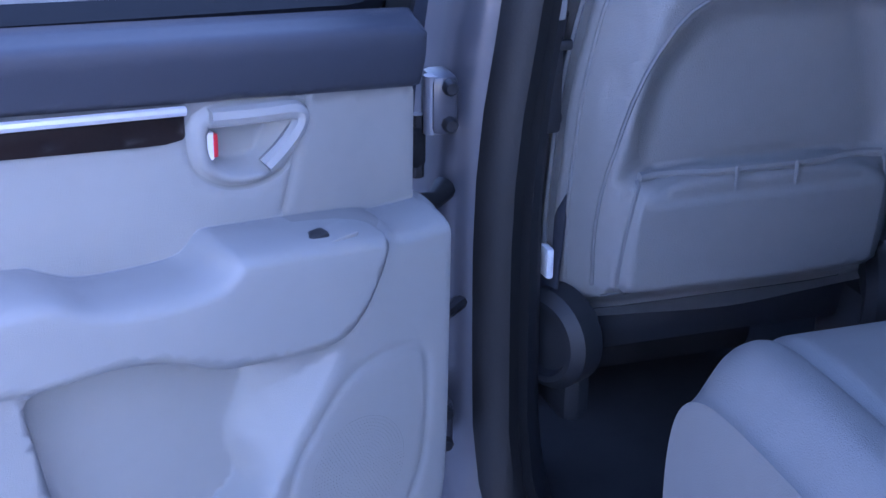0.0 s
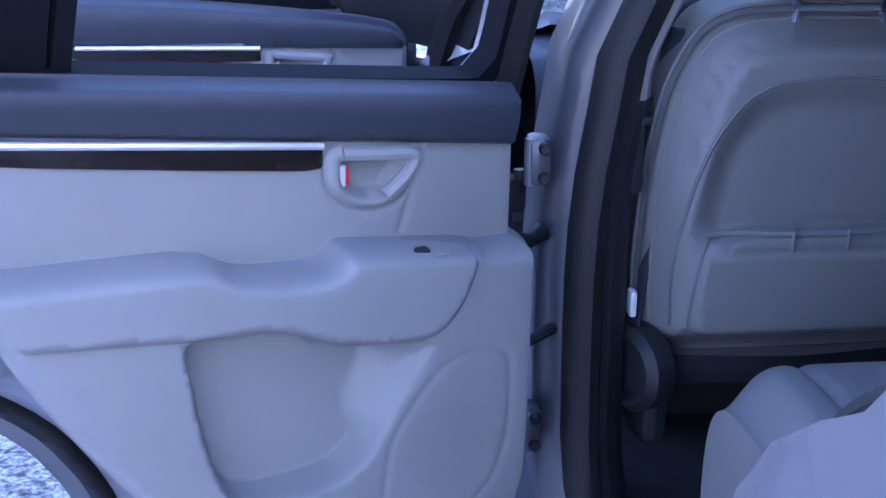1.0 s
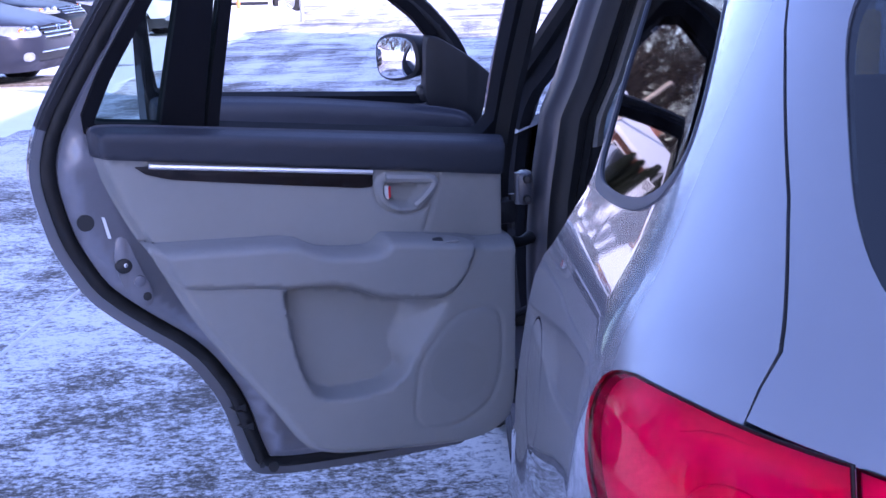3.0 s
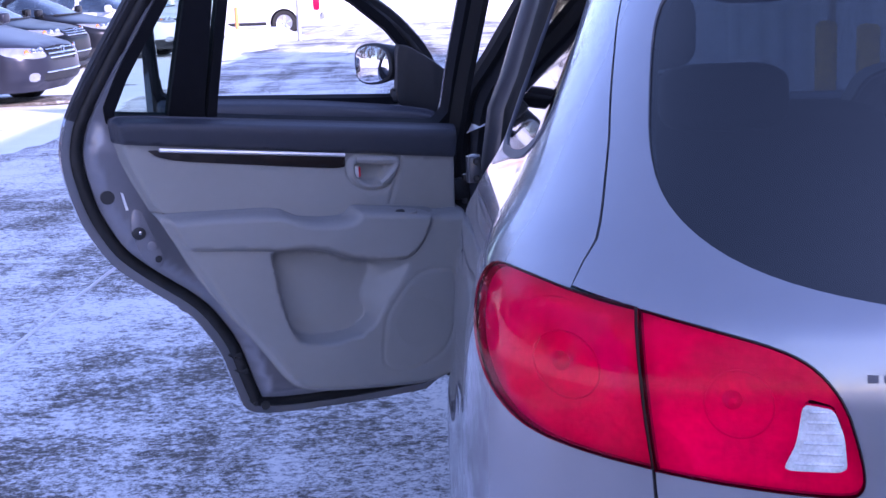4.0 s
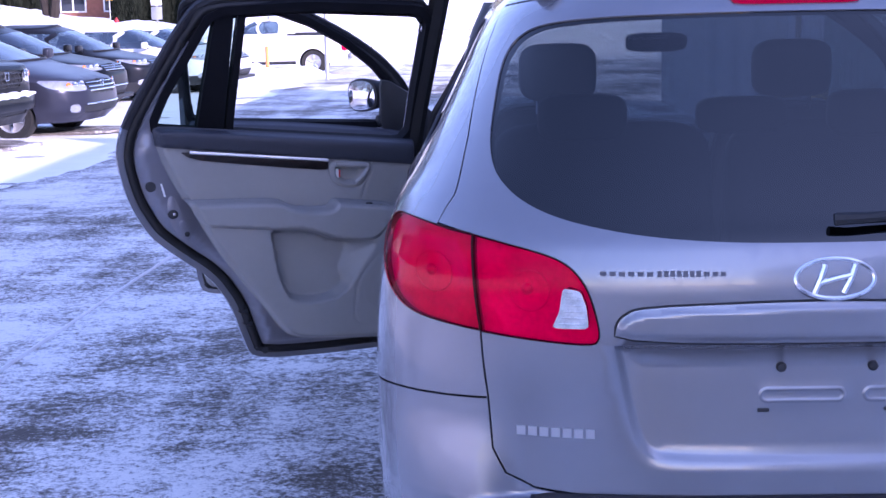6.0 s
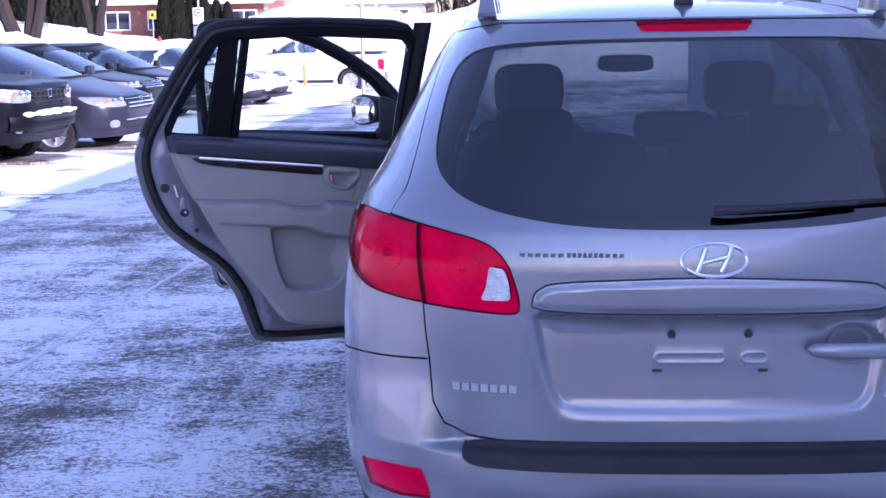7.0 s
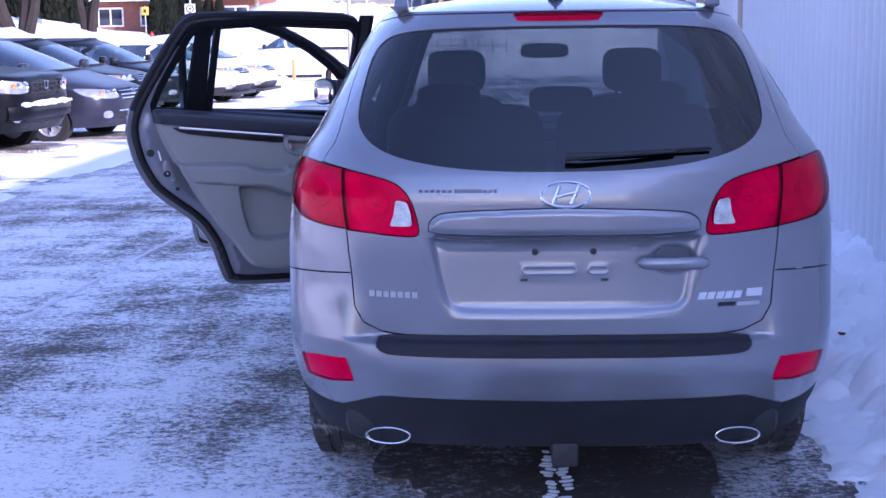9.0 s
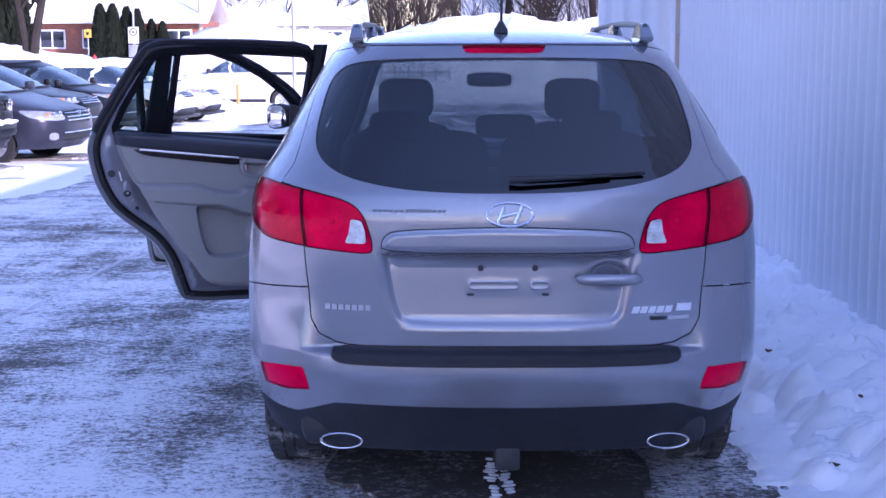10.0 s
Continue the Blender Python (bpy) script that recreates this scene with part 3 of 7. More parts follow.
            for r in (.040, .078):
                pts = []
                for a in np.linspace(0, 2 * math.pi, 28, endpoint=False):
                    q = np.array([SUV.rear(sg * (cx + r * math.cos(a)), cz + r * 1.05 * math.sin(a))])
                    pts.append(Vector(SUV.at(q)[0]) + Vector((-sg * .008, .019, 0)))
                part("lens_ring", tubebm(pts, .0014, 6, True), RING, lamp)
        rv = part("reversing_lens", mk("reverse" + nm, .012, .009), CLEAR_LENS, gate_ob, "clear ribbed reversing lens")
        for k in range(6):
            zz = 1.036 + .013 * k
            q = [Vector(SUV.at(np.array([SUV.rear(sg * x, zz)]))[0]) + Vector((0, -.010, 0)) for x in np.linspace(np.interp(zz, [1.026, 1.07, 1.103], [.474, .478, .49]) + .006, np.interp(zz, [1.026, 1.06, 1.109], [.547, .532, .525]) - .006, 3)]
            part("lens_rib", tubebm(q, .0022, 6), CLEAR_LENS, rv)
        rf = part("reflector", mk("reflector" + nm, .006, .004), RED_LENS, car, "red bumper reflector")
        rf.visible_shadow = False
        part("reflector_back", shell(v2, reg["reflector" + nm], at, .0, -.008), REFLECTOR, rf)
        part("quarter_window", mk("quarter_glass" + nm, .004, -.0015), PRIVACY, car, "dark tinted quarter window")
        part("window_seal", mk("quarter_rim" + nm, .012, .002), SEALGREY, car, "grey rubber window moulding")
        part("valance", mk("valance" + nm, .03), GREYBLACK, car, "black plastic lower bumper")
        part("windshield", mk("windshield" + nm, .004, -.004), CLEARGLASS, car)
    bl = part("brake_light", mk("brake_light", .012, .006), RED_DEEP, gate_ob, "red high-mounted brake light")
    bl.visible_shadow = False
    part("lamp_housing", shell(v2, reg["brake_light"], at, .0, -.010), REFLECTOR, bl)
    part("fuel_door", mk("fuel_door", .01), PAINT, car)
    for nm in ("right_rear", "right_front"):
        d = part("door", mk("door_" + nm, .03), PAINT, car)
        part("door_glass", mk("glass_" + nm, .004, -.006), GREENGLASS, d)
    # step pad on the bumper ledge
    pad = rounded([(-.595, .617), (-.60, .664), (-.5, .672), (.5, .672), (.605, .662), (.60, .616), (.5, .609), (-.5, .609)], 2)
    pv, pr = panelize((-.62, .62, .60, .68), [("pad", pad)], .012)
    pad_fn = lambda q: SUV.at(np.array([SUV.rear(x, z) for x, z in q]))
    part("step_pad", shell(pv, pr["pad"], pad_fn, .02, .007), GREYBLACK, car, "black grained plastic bumper step pad")
    # plate garnish bar over the number plate recess
    gar = rounded([(-.425, .998), (-.418, 1.045), (-.375, 1.072), (0, 1.084), (.385, 1.070), (.430, 1.045), (.438, .998)], 2, .2)
    gv, gr = panelize((-.46, .46, .98, 1.10), [("bar", gar)], .007)

    def gar_fn(q):
        b = pad_fn(q)
        b[:, 1] = pch(SUV.zr, SUV.yr, q[:, 1]) + .45 * (1 - np.sqrt(1 - np.minimum(np.abs(q[:, 0]) / SUV.width(q[:, 1]), 1) ** 3.2))
        b[:, 1] -= .004 + .009 * step(-dist(gar, q), -.002, .018)
        return b
    bar = part("plate_garnish", shell(gv, gr["bar"], gar_fn, .035), PAINT, gate_ob)
    part("garnish_gasket", tubebm([Vector(q) + Vector((0, .005, 0)) for q in gar_fn(np.array(dense(ring_gap(gar, .002)[0], .02)))], .0035, 6, True), RUBBER, bar)
    # pull handle
    bm = bmesh.new()
    hr = []
    for u in np.linspace(-1, 1, 25):
        k = max(1e-3, 1 - abs(u) ** 7) ** .5
        hr.append([bm.verts.new((.351 + .116 * u, .024 + .012 * u ** 4 - .017 * k * math.cos(a), .907 + .021 * k * math.sin(a))) for a in np.linspace(0, 2 * math.pi, 16, endpoint=False)])
    for r0, r1 in zip(hr, hr[1:]):
        for q in range(16):
            bm.faces.new((r0[q], r0[(q + 1) % 16], r1[(q + 1) % 16], r1[q]))
    part("gate_handle", bm, PAINT, gate_ob)
    for hx in (-.085, .100):
        part("bolt_hole", lathebm([(.0, .006), (.008, .005), (.0105, .0), (.0105, -.004)], 16, pose(hx, .062, .940, 90)), BLACK, gate_ob)
    for hx in (-.12, .136):
        part("plate_clip", boxbm((hx, .066, .8495), (.024, .008, .009), .002), BLACK, gate_ob)
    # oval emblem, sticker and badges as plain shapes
    emb = [(.0115 + .078 * math.cos(a), 1.126 + .039 * math.sin(a)) for a in np.linspace(0, 2 * math.pi, 48, endpoint=False)]
    bm = tubebm([(x, .032 + .02 * (x / .3) ** 2 + max(0, z - 1.10) * .25, z) for x, z in emb], .0056, 8, True)
    emblem = part("emblem", bm, CHROME, gate_ob, "oval chrome emblem")
    bm = bmesh.new()
    tube(bm, [(-.030, .037, 1.096), (-.018, .037, 1.126), (-.008, .042, 1.154)], .0072, 8)
    tube(bm, [(.028, .037, 1.098), (.042, .037, 1.126), (.052, .042, 1.154)], .0072, 8)
    tube(bm, [(-.02, .036, 1.118), (.012, .036, 1.127), (.044, .037, 1.134)], .0062, 8)
    part("emblem_bar", bm, CHROME, emblem)

    def bars(name, spans, z0, z1, m, proud, slant=0.0):
        for a, b in spans:
            o = [(a, z0), (b, z0), (b + slant, z1), (a + slant, z1)]
            yy = lambda x, z: float(SUV.back(np.array([x]), np.array([z]))[0]) + .45 * (1 - math.sqrt(1 - min(abs(x) / float(SUV.width(z)), 1) ** 3.2)) + float(gate_relief(np.array([x]), np.array([0.0]), np.array([z]))[0])
            part(name, prismbm(o, -.002, proud, lambda x, z, d: (x, yy(x, z) - d, z)), m, gate_ob, smooth=False)
    bars("sticker_bar", [(-.452 + .0185 * i, -.440 + .0185 * i) for i in range(6)] + [(-.248, -.236), (-.230, -.219), (-.214, -.204)], 1.134, 1.143, BARS_GREY, .0012)
    bars("sticker_bar", [(-.339 + .0128 * i, -.330 + .0128 * i) for i in range(7)], 1.1335, 1.145, BARS_GREY, .0012)
    bars("badge_bar", [(-.622 + .0235 * i, -.604 + .0235 * i) for i in range(7)], .792, .811, SILVER, .004)
    bars("badge_bar", [(.430 + .029 * i, .454 + .029 * i) for i in range(5)], .783, .806, SATIN, .004, .008)
    bars("badge_bar", [(.588, .640)], .786, .812, SATIN, .004, .004)
    bars("badge_bar", [(.497, .553)], .757, .770, BLACK, .003)
    bars("badge_bar", [(.560, .635)], .757, .770, SILVER, .003)
    # wiper
    def wy(x, z):
        return float(pch(SUV.zr, SUV.yr, z)) + .45 * (1 - math.sqrt(1 - (abs(x) / float(SUV.width(z))) ** 3.2))
    wip = part("rear_wiper", tubebm([(.012, wy(0, 1.242) - .03, 1.242), (.05, wy(.05, 1.244) - .035, 1.244), (.2, wy(.2, 1.249) - .028, 1.249), (.36, wy(.36, 1.254) - .02, 1.254)], [.013, .012, .008, .005], 8), BLACK, gate_ob, "black rear wiper arm")
    part("wiper_blade", tubebm([(x, wy(x, 1.243 + .035 * x) - .011, 1.243 + .035 * x) for x in np.linspace(.06, .475, 12)], .006, 6), RUBBER, wip)
    # exhaust tips, hitch, underbody
    for ex in (-.575, .580):
        o = [(.074 * math.cos(a), .027 * math.sin(a)) for a in np.linspace(0, 2 * math.pi, 36, endpoint=False)]
        bm = bmesh.new()
        rings = []
        for k, yy in ((.86, .40), (.86, .155), (.93, .148), (1.0, .152), (1.0, .45)):
            rings.append([bm.verts.new((ex + a * k, yy + .12 * (abs(ex + a) - .5), .308 + b * k)) for a, b in o])
        for a, b in zip(rings, rings[1:]):
            for j in range(36):
                bm.faces.new((a[j], a[(j + 1) % 36], b[(j + 1) % 36], b[j]))
        tip = part("exhaust_tip", bm, CHROME, car, "oval chrome exhaust tip")
        part("tip_rim", tubebm([(ex + a, .144 + .12 * (abs(ex + a) - .5), .308 + b) for a, b in o], .0038, 8, True), BRIGHT, tip)
        part("exhaust_pipe", tubebm([(ex, .20, .307), (ex * .95, .9, .32)], .024, 10), BLACK, car)
    bm = bmesh.new()
    box(bm, (.012, .24, .250), (.088, .26, .085), .012)
    part("hitch_receiver", bm, WORNSTEEL, car, "worn grey hitch receiver")
    part("hitch_beam", tubebm([(-.42, .35, .285), (.42, .35, .285)], .03, 8), DARKMETAL, car)
    bm = bmesh.new()
    box(bm, (0, 2.4, .30), (1.50, 4.0, .10), .03)
    part("floor_pan", bm, BLACK, car)
    bm = bmesh.new()
    box(bm, (0, .33, .345), (1.45, .30, .14), .05)
    part("under_tray", bm, BLACK, car)
    # wheels
    for wy_ in (1.02, 3.72):
        for sx in (-1, 1):
            m = pose(sx * .805, wy_, .365, 0, sx * 90, 0)
            tyre = part("wheel", lathebm([(.235, -.10), (.30, -.118), (.345, -.112), (.360, -.095), (.365, -.055), (.358, -.053), (.358, -.045), (.366, -.043), (.366, -.005), (.358, -.003), (.358, .005), (.366, .007), (.366, .043), (.358, .045), (.358, .053), (.365, .055), (.360, .095), (.345, .112), (.30, .118), (.235, .10)], 56, m, False), TYRE, car, "winter tyre dusted with snow")
            part("rim", lathebm([(.0, .04), (.06, .05), (.07, .03), (.19, .05), (.225, .085), (.240, .10), (.240, -.1), (.2, -.09)], 40, m), SILVER, tyre)
            bm = bmesh.new()
            for i in range(48):
                a = 2 * math.pi * i / 48
                for k in (-1, 1):
                    q = m @ pose(0, 0, 0, 0, 0, math.degrees(a)) @ pose(.366, 0, k * .072, 0, 0, 0)
                    box(bm, (0, 0, 0), (.012, .026, .05), 0, m=q @ pose(0, 0, 0, 12 * k, 0, 0))
            part("tread_block", bm, TYRE, tyre, kind="stuff")
            part("wheel_well", arch_liner(sx * .60, sx * .90, wy_, .37, .405), BLACK, car)
    # roof rails and aerial
    for sx in (-1, 1):
        rail = part("roof_rail", tubebm([(sx * .535, .62 + .13 * i, 1.758 + .016 * math.sin(math.pi * i / 14)) for i in range(15)], .012, 8), DARKMETAL, car, "roof rail with silver feet")
        for yy in (.66, 1.55, 2.40):
            part("rail_foot", prismbm(rounded([(yy - .13, 1.700), (yy - .06, 1.752), (yy - .01, 1.772), (yy + .06, 1.772), (yy + .13, 1.755), (yy + .15, 1.70)], 2), -.024, .024, lambda a, b, d: (sx * .535 + d * (1.15 - .5 * (b - 1.70) / .07), a, b), .008), PAINT, rail)
    base = part("aerial", lathebm([(.027, 1.735), (.025, 1.750), (.014, 1.766), (.009, 1.778), (.0, 1.782)], 20, pose(.0, .62, 0)), BLACK, car, "black roof aerial")
    part("aerial_mast", tubebm([(.0, .62, 1.77), (.004, .58, 1.95), (.008, .54, 2.12)], [.006, .005, .003], 6), BLACK, base)
    return car


suv = make_suv()


# ---- the two open doors of the driver's side ----
def inset(poly, d):
    p = np.array(poly, float)
    t = np.roll(p, -1, axis=0) - np.roll(p, 1, axis=0)
    t /= np.maximum(np.linalg.norm(t, axis=1), 1e-9)[:, None]
    n = np.stack([-t[:, 1], t[:, 0]], 1)
    a = p + n * d
    k = inside(poly, p + n * 1e-3).mean()
    return [tuple(q) for q in (a if k > .5 else p - n * d)]


def cut_half(poly, a, b):
    """Keeps what lies to the left of the line from a to b."""
    sd = lambda p: (b[0] - a[0]) * (p[1] - a[1]) - (b[1] - a[1]) * (p[0] - a[0])
    out = []
    for p, q in zip(poly, list(poly[1:]) + [poly[0]]):
        sp, sq = sd(p), sd(q)
        if sp >= 0:
            out.append(p)
        if sp * sq < 0:
            k = sp / (sp - sq)
            out.append((p[0] + (q[0] - p[0]) * k, p[1] + (q[1] - p[1]) * k))
    return out


def make_door(name, spec, m, label):
    door = thing(name, m, label, "car door")
    out = rounded(spec["out"], 2, .2)
    skin_z, skin_w = [.40, .45, .70, .90, 1.10, 1.28, 1.50, 1.72], [-.125, -.125, -.11, -.10, -.085, -.05, .03, .115]
    wout = lambda q: pch(skin_z, skin_w, q[:, 1]) + .035 * np.clip(q[:, 0], 0, 1.1) ** 2
    trim, arm, pocket, floor_ = (rounded(spec[k], 2, .2 if k != "floor" else .12) for k in ("trim", "arm", "pocket", "floor"))
    win = rounded(spec["win"], 2, .08)
    bez, grip, spk = (rounded(spec[k], 2, .22) for k in ("bezel", "grip", "speaker"))
    belt = spec["belt"]

    shelf = [(-.2, spec["top"][0][1])] + [tuple(p) for p in open_smooth(spec["top"], 2)] + [(1.3, spec["top"][-1][1]), (1.3, .2), (-.2, .2)]
    groove = lambda d, w=.004: np.clip(1 - np.abs(d) / w, 0, 1)

    def face(q):
        w = .085 + .0 * q[:, 0]
        up = q[:, 1] - np.interp(q[:, 0], [p[0] for p in belt], [p[1] for p in belt])
        w = w + .008 * step(up, .0, .006) + .014 * np.sin(np.clip(up / .12, 0, 1) * math.pi)
        da, dp, ds = dist(arm, q), dist(pocket, q), dist(shelf, q)
        s = np.clip(-ds / .026, 0, 1)
        lip = np.maximum(1 - (1 - s) ** 3, 0) ** .55
        do, di = np.maximum(.003 - dp, 0), np.maximum(dist(floor_, q), 0)
        hollow = do / np.maximum(do + di, 1e-6)
        w = w + .068 * lip + .010 * step(-da, -.004, .004) * lip - .052 * hollow
        w = w - .005 * groove(da) * (ds < -.012) - .0018 * groove(dist(spk, q)) - .004 * groove(dist(bez, q))
        w = w + .004 * step(-dist(bez, q), -.001, .005) - .028 * step(-dist(grip, q), -.001, .009)
        w = w - .0035 * groove(dist(spec["diag"], q, False)) - .003 * np.exp(-(up / .003) ** 2)
        return w - .045 * step(dist(trim, q), -.022, .0)

    put = lambda wf: (lambda q: np.stack([q[:, 0], wf(q), q[:, 1]], 1))
    x0, x1 = min(a for a, _ in out), max(a for a, _ in out)
    # outer skin
    v2, reg = panelize((x0, x1, .40, 1.73), [("none", win), ("skin", out)], .03)
    part("outer_skin", shell(v2, reg["skin"], put(wout), .03), PAINT, door)
    # jamb side: seal, painted flange, window run
    polys = [("none", inset(win, -.0)), ("run", inset(win, -.028)), ("edge_in", inset(out, .052)), ("seal", inset(out, .022)), ("edge", out)]
    v2, reg = panelize((x0, x1, .40, 1.73), polys, .016)
    jamb = lambda q: wout(q) + .055 + .028 * step(-dist(out, q), .055, .085) * (1 - step(q[:, 1], 1.2, 1.3))
    mid_ = v2[reg["edge_in"]].mean(axis=1)
    dark = ((mid_[:, 1] > 1.17) & (mid_[:, 0] < .15)) | ((mid_[:, 1] > 1.15) & (mid_[:, 1] < 1.36) & (mid_[:, 0] < .80))
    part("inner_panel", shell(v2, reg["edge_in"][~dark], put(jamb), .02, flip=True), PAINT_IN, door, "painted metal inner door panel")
    part("frame_cover", shell(v2, reg["edge_in"][dark], put(jamb), .02, flip=True), FRAMEBLACK, door, "black plastic frame cover")
    high = v2[reg["edge"]].mean(axis=1)[:, 1] > 1.29
    part("flange", shell(v2, reg["edge"][~high], put(lambda q: wout(q) + .028), .02, flip=True), PAINT, door)
    part("frame_edge", shell(v2, reg["edge"][high], put(lambda q: wout(q) + .028), .02, flip=True), GREYBLACK, door, "black window frame edge")
    part("door_seal", shell(v2, reg["seal"], put(lambda q: wout(q) + .060 - .02 * np.clip(np.abs(dist(out, q) + .037) / .015, 0, 1) ** 2), .04, flip=True), RUBBER, door, "black rubber door seal")
    part("window_run", shell(v2, reg["run"], put(lambda q: wout(q) + .064), .05, flip=True), FRAMEBLACK, door, "black window frame liner")
    # trim, cut along its seams
    (b0, b1), (d0, d1) = (belt[1], belt[2]), spec["diag"]
    up_clip = cut_half(trim, b0, b1)
    mid_clip = cut_half(cut_half(cut_half(trim, b1, b0), d1, d0), (0, spec["low"]), (1, spec["low"]))
    lines = [("arm", inset(arm, .004)), ("arm", arm), ("pocket", floor_), ("pocket", pocket)]
    lines += [("grip", inset(grip, .008)), ("grip", grip), ("bezel", inset(bez, .004)), ("bezel", bez), ("mid", inset(bez, -.004)), ("speaker", inset(spk, .004)), ("speaker", spk)]
    lines += [("up", up_clip), ("mid", strip(spec["diag"], .008)), ("mid", mid_clip)]
    lines += [("trim", [p for p in inset(shelf, d) if -.1 < p[0] < 1.2 and p[1] > .5] + [(1.2, .3), (-.1, .3)]) for d in (-.003, .0, .0015, .004, .009, .016, .024, .032)]
    lines += [("trim", inset(arm, -.004)), ("trim", inset(pocket, -.003)), ("trim", inset(spk, -.004)), ("trim", inset(trim, .022)), ("trim", inset(trim, .012)), ("trim", inset(trim, .006)), ("trim", trim)]
    v2, reg = panelize((x0, x1, .40, 1.40), lines, .0085 if name == "rear_door" else .014)
    reg["trim"] = reg["trim"][inside(trim, v2[reg["trim"]].mean(axis=1))]
    reg["mid"] = reg["mid"][inside(trim, v2[reg["mid"]].mean(axis=1))]
    fn = put(face)
    mk = lambda t: shell(v2, t, fn, .0, flip=True)
    part("upper_trim", shell(v2, reg["up"], fn, .07, flip=True), TRIM_D, door, "charcoal vinyl upper door trim")
    part("trim_insert", mk(reg["mid"]), TRIM_F, door, "light grey cloth door insert")
    part("lower_trim", mk(reg["trim"]), TRIM_L, door, "light grey vinyl lower door trim")
    part("armrest", mk(reg["arm"]), TRIM_L, door, "padded light grey armrest")
    part("map_pocket", mk(reg["pocket"]), TRIM_L, door)
    bz = part("handle_bezel", mk(np.concatenate([reg["bezel"], reg["grip"]])), TRIM_L, door)
    part("speaker_grille", mk(reg["speaker"]), TRIM_L, door, "perforated speaker panel")
    # wood strip with a chrome line
    (wa, wb), (ca, cb) = spec["wood"], spec["chrome"]
    wo = rounded(wa, 2, .12)
    sv, sr = panelize((x0, x1, 1.05, 1.30), [("wood", wo)], .012)
    strip_w = part("wood_strip", shell(sv, sr["wood"], put(lambda q: face(q) + .004 + .006 * step(-dist(wo, q), 0, .01)), .012, flip=True), WOOD, door, "dark glossy wood strip")
    pts = [np.array(ca) + (np.array(cb) - np.array(ca)) * k for k in np.linspace(0, 1, 14)]
    part("chrome_line", tubebm([(p[0], float(face(np.array([p]))[0]) + .011, p[1]) for p in pts], .0052, 8), SATIN, strip_w)
    # handle lever and lock
    hx, hz = spec["hand"]
    hw = float(face(np.array([(hx - .13, hz - .005)]))[0])
    lever = part("door_handle", tubebm(open_smooth([(hx, hw + .004, hz), (hx - .06, hw + .008, hz - .006), (hx - .108, hw + .008, hz - .009), (hx - .112, hw + .008, hz - .024), (hx - .090, hw + .008, hz - .048), (hx - .068, hw + .003, hz - .066)], 2), .0105, 8), TRIM_L, bz)
    lk = part("lock_slider", boxbm((hx - .004, hw - .012, hz - .034), (.018, .014, .032), .004), WHITE_PL, bz)
    part("lock_mark", boxbm((hx - .013, hw - .0105, hz - .034), (.006, .012, .026), .002), REDPLASTIC, lk)
    # switch on the armrest
    sx, sz = spec["switch"]
    sw = part("switch_plate", boxbm((sx, .137, sz), (.075, .030, .006), .002, m=pose(0, 0, 0, -8, 4, 0)), TRIM_L, door)
    part("window_switch", boxbm((sx + .012, .135, sz + .003), (.036, .018, .010), .004, m=pose(0, 0, 0, -8, 4, 0)), BLACK, sw, "black window switch")
    return door, wout, face, put


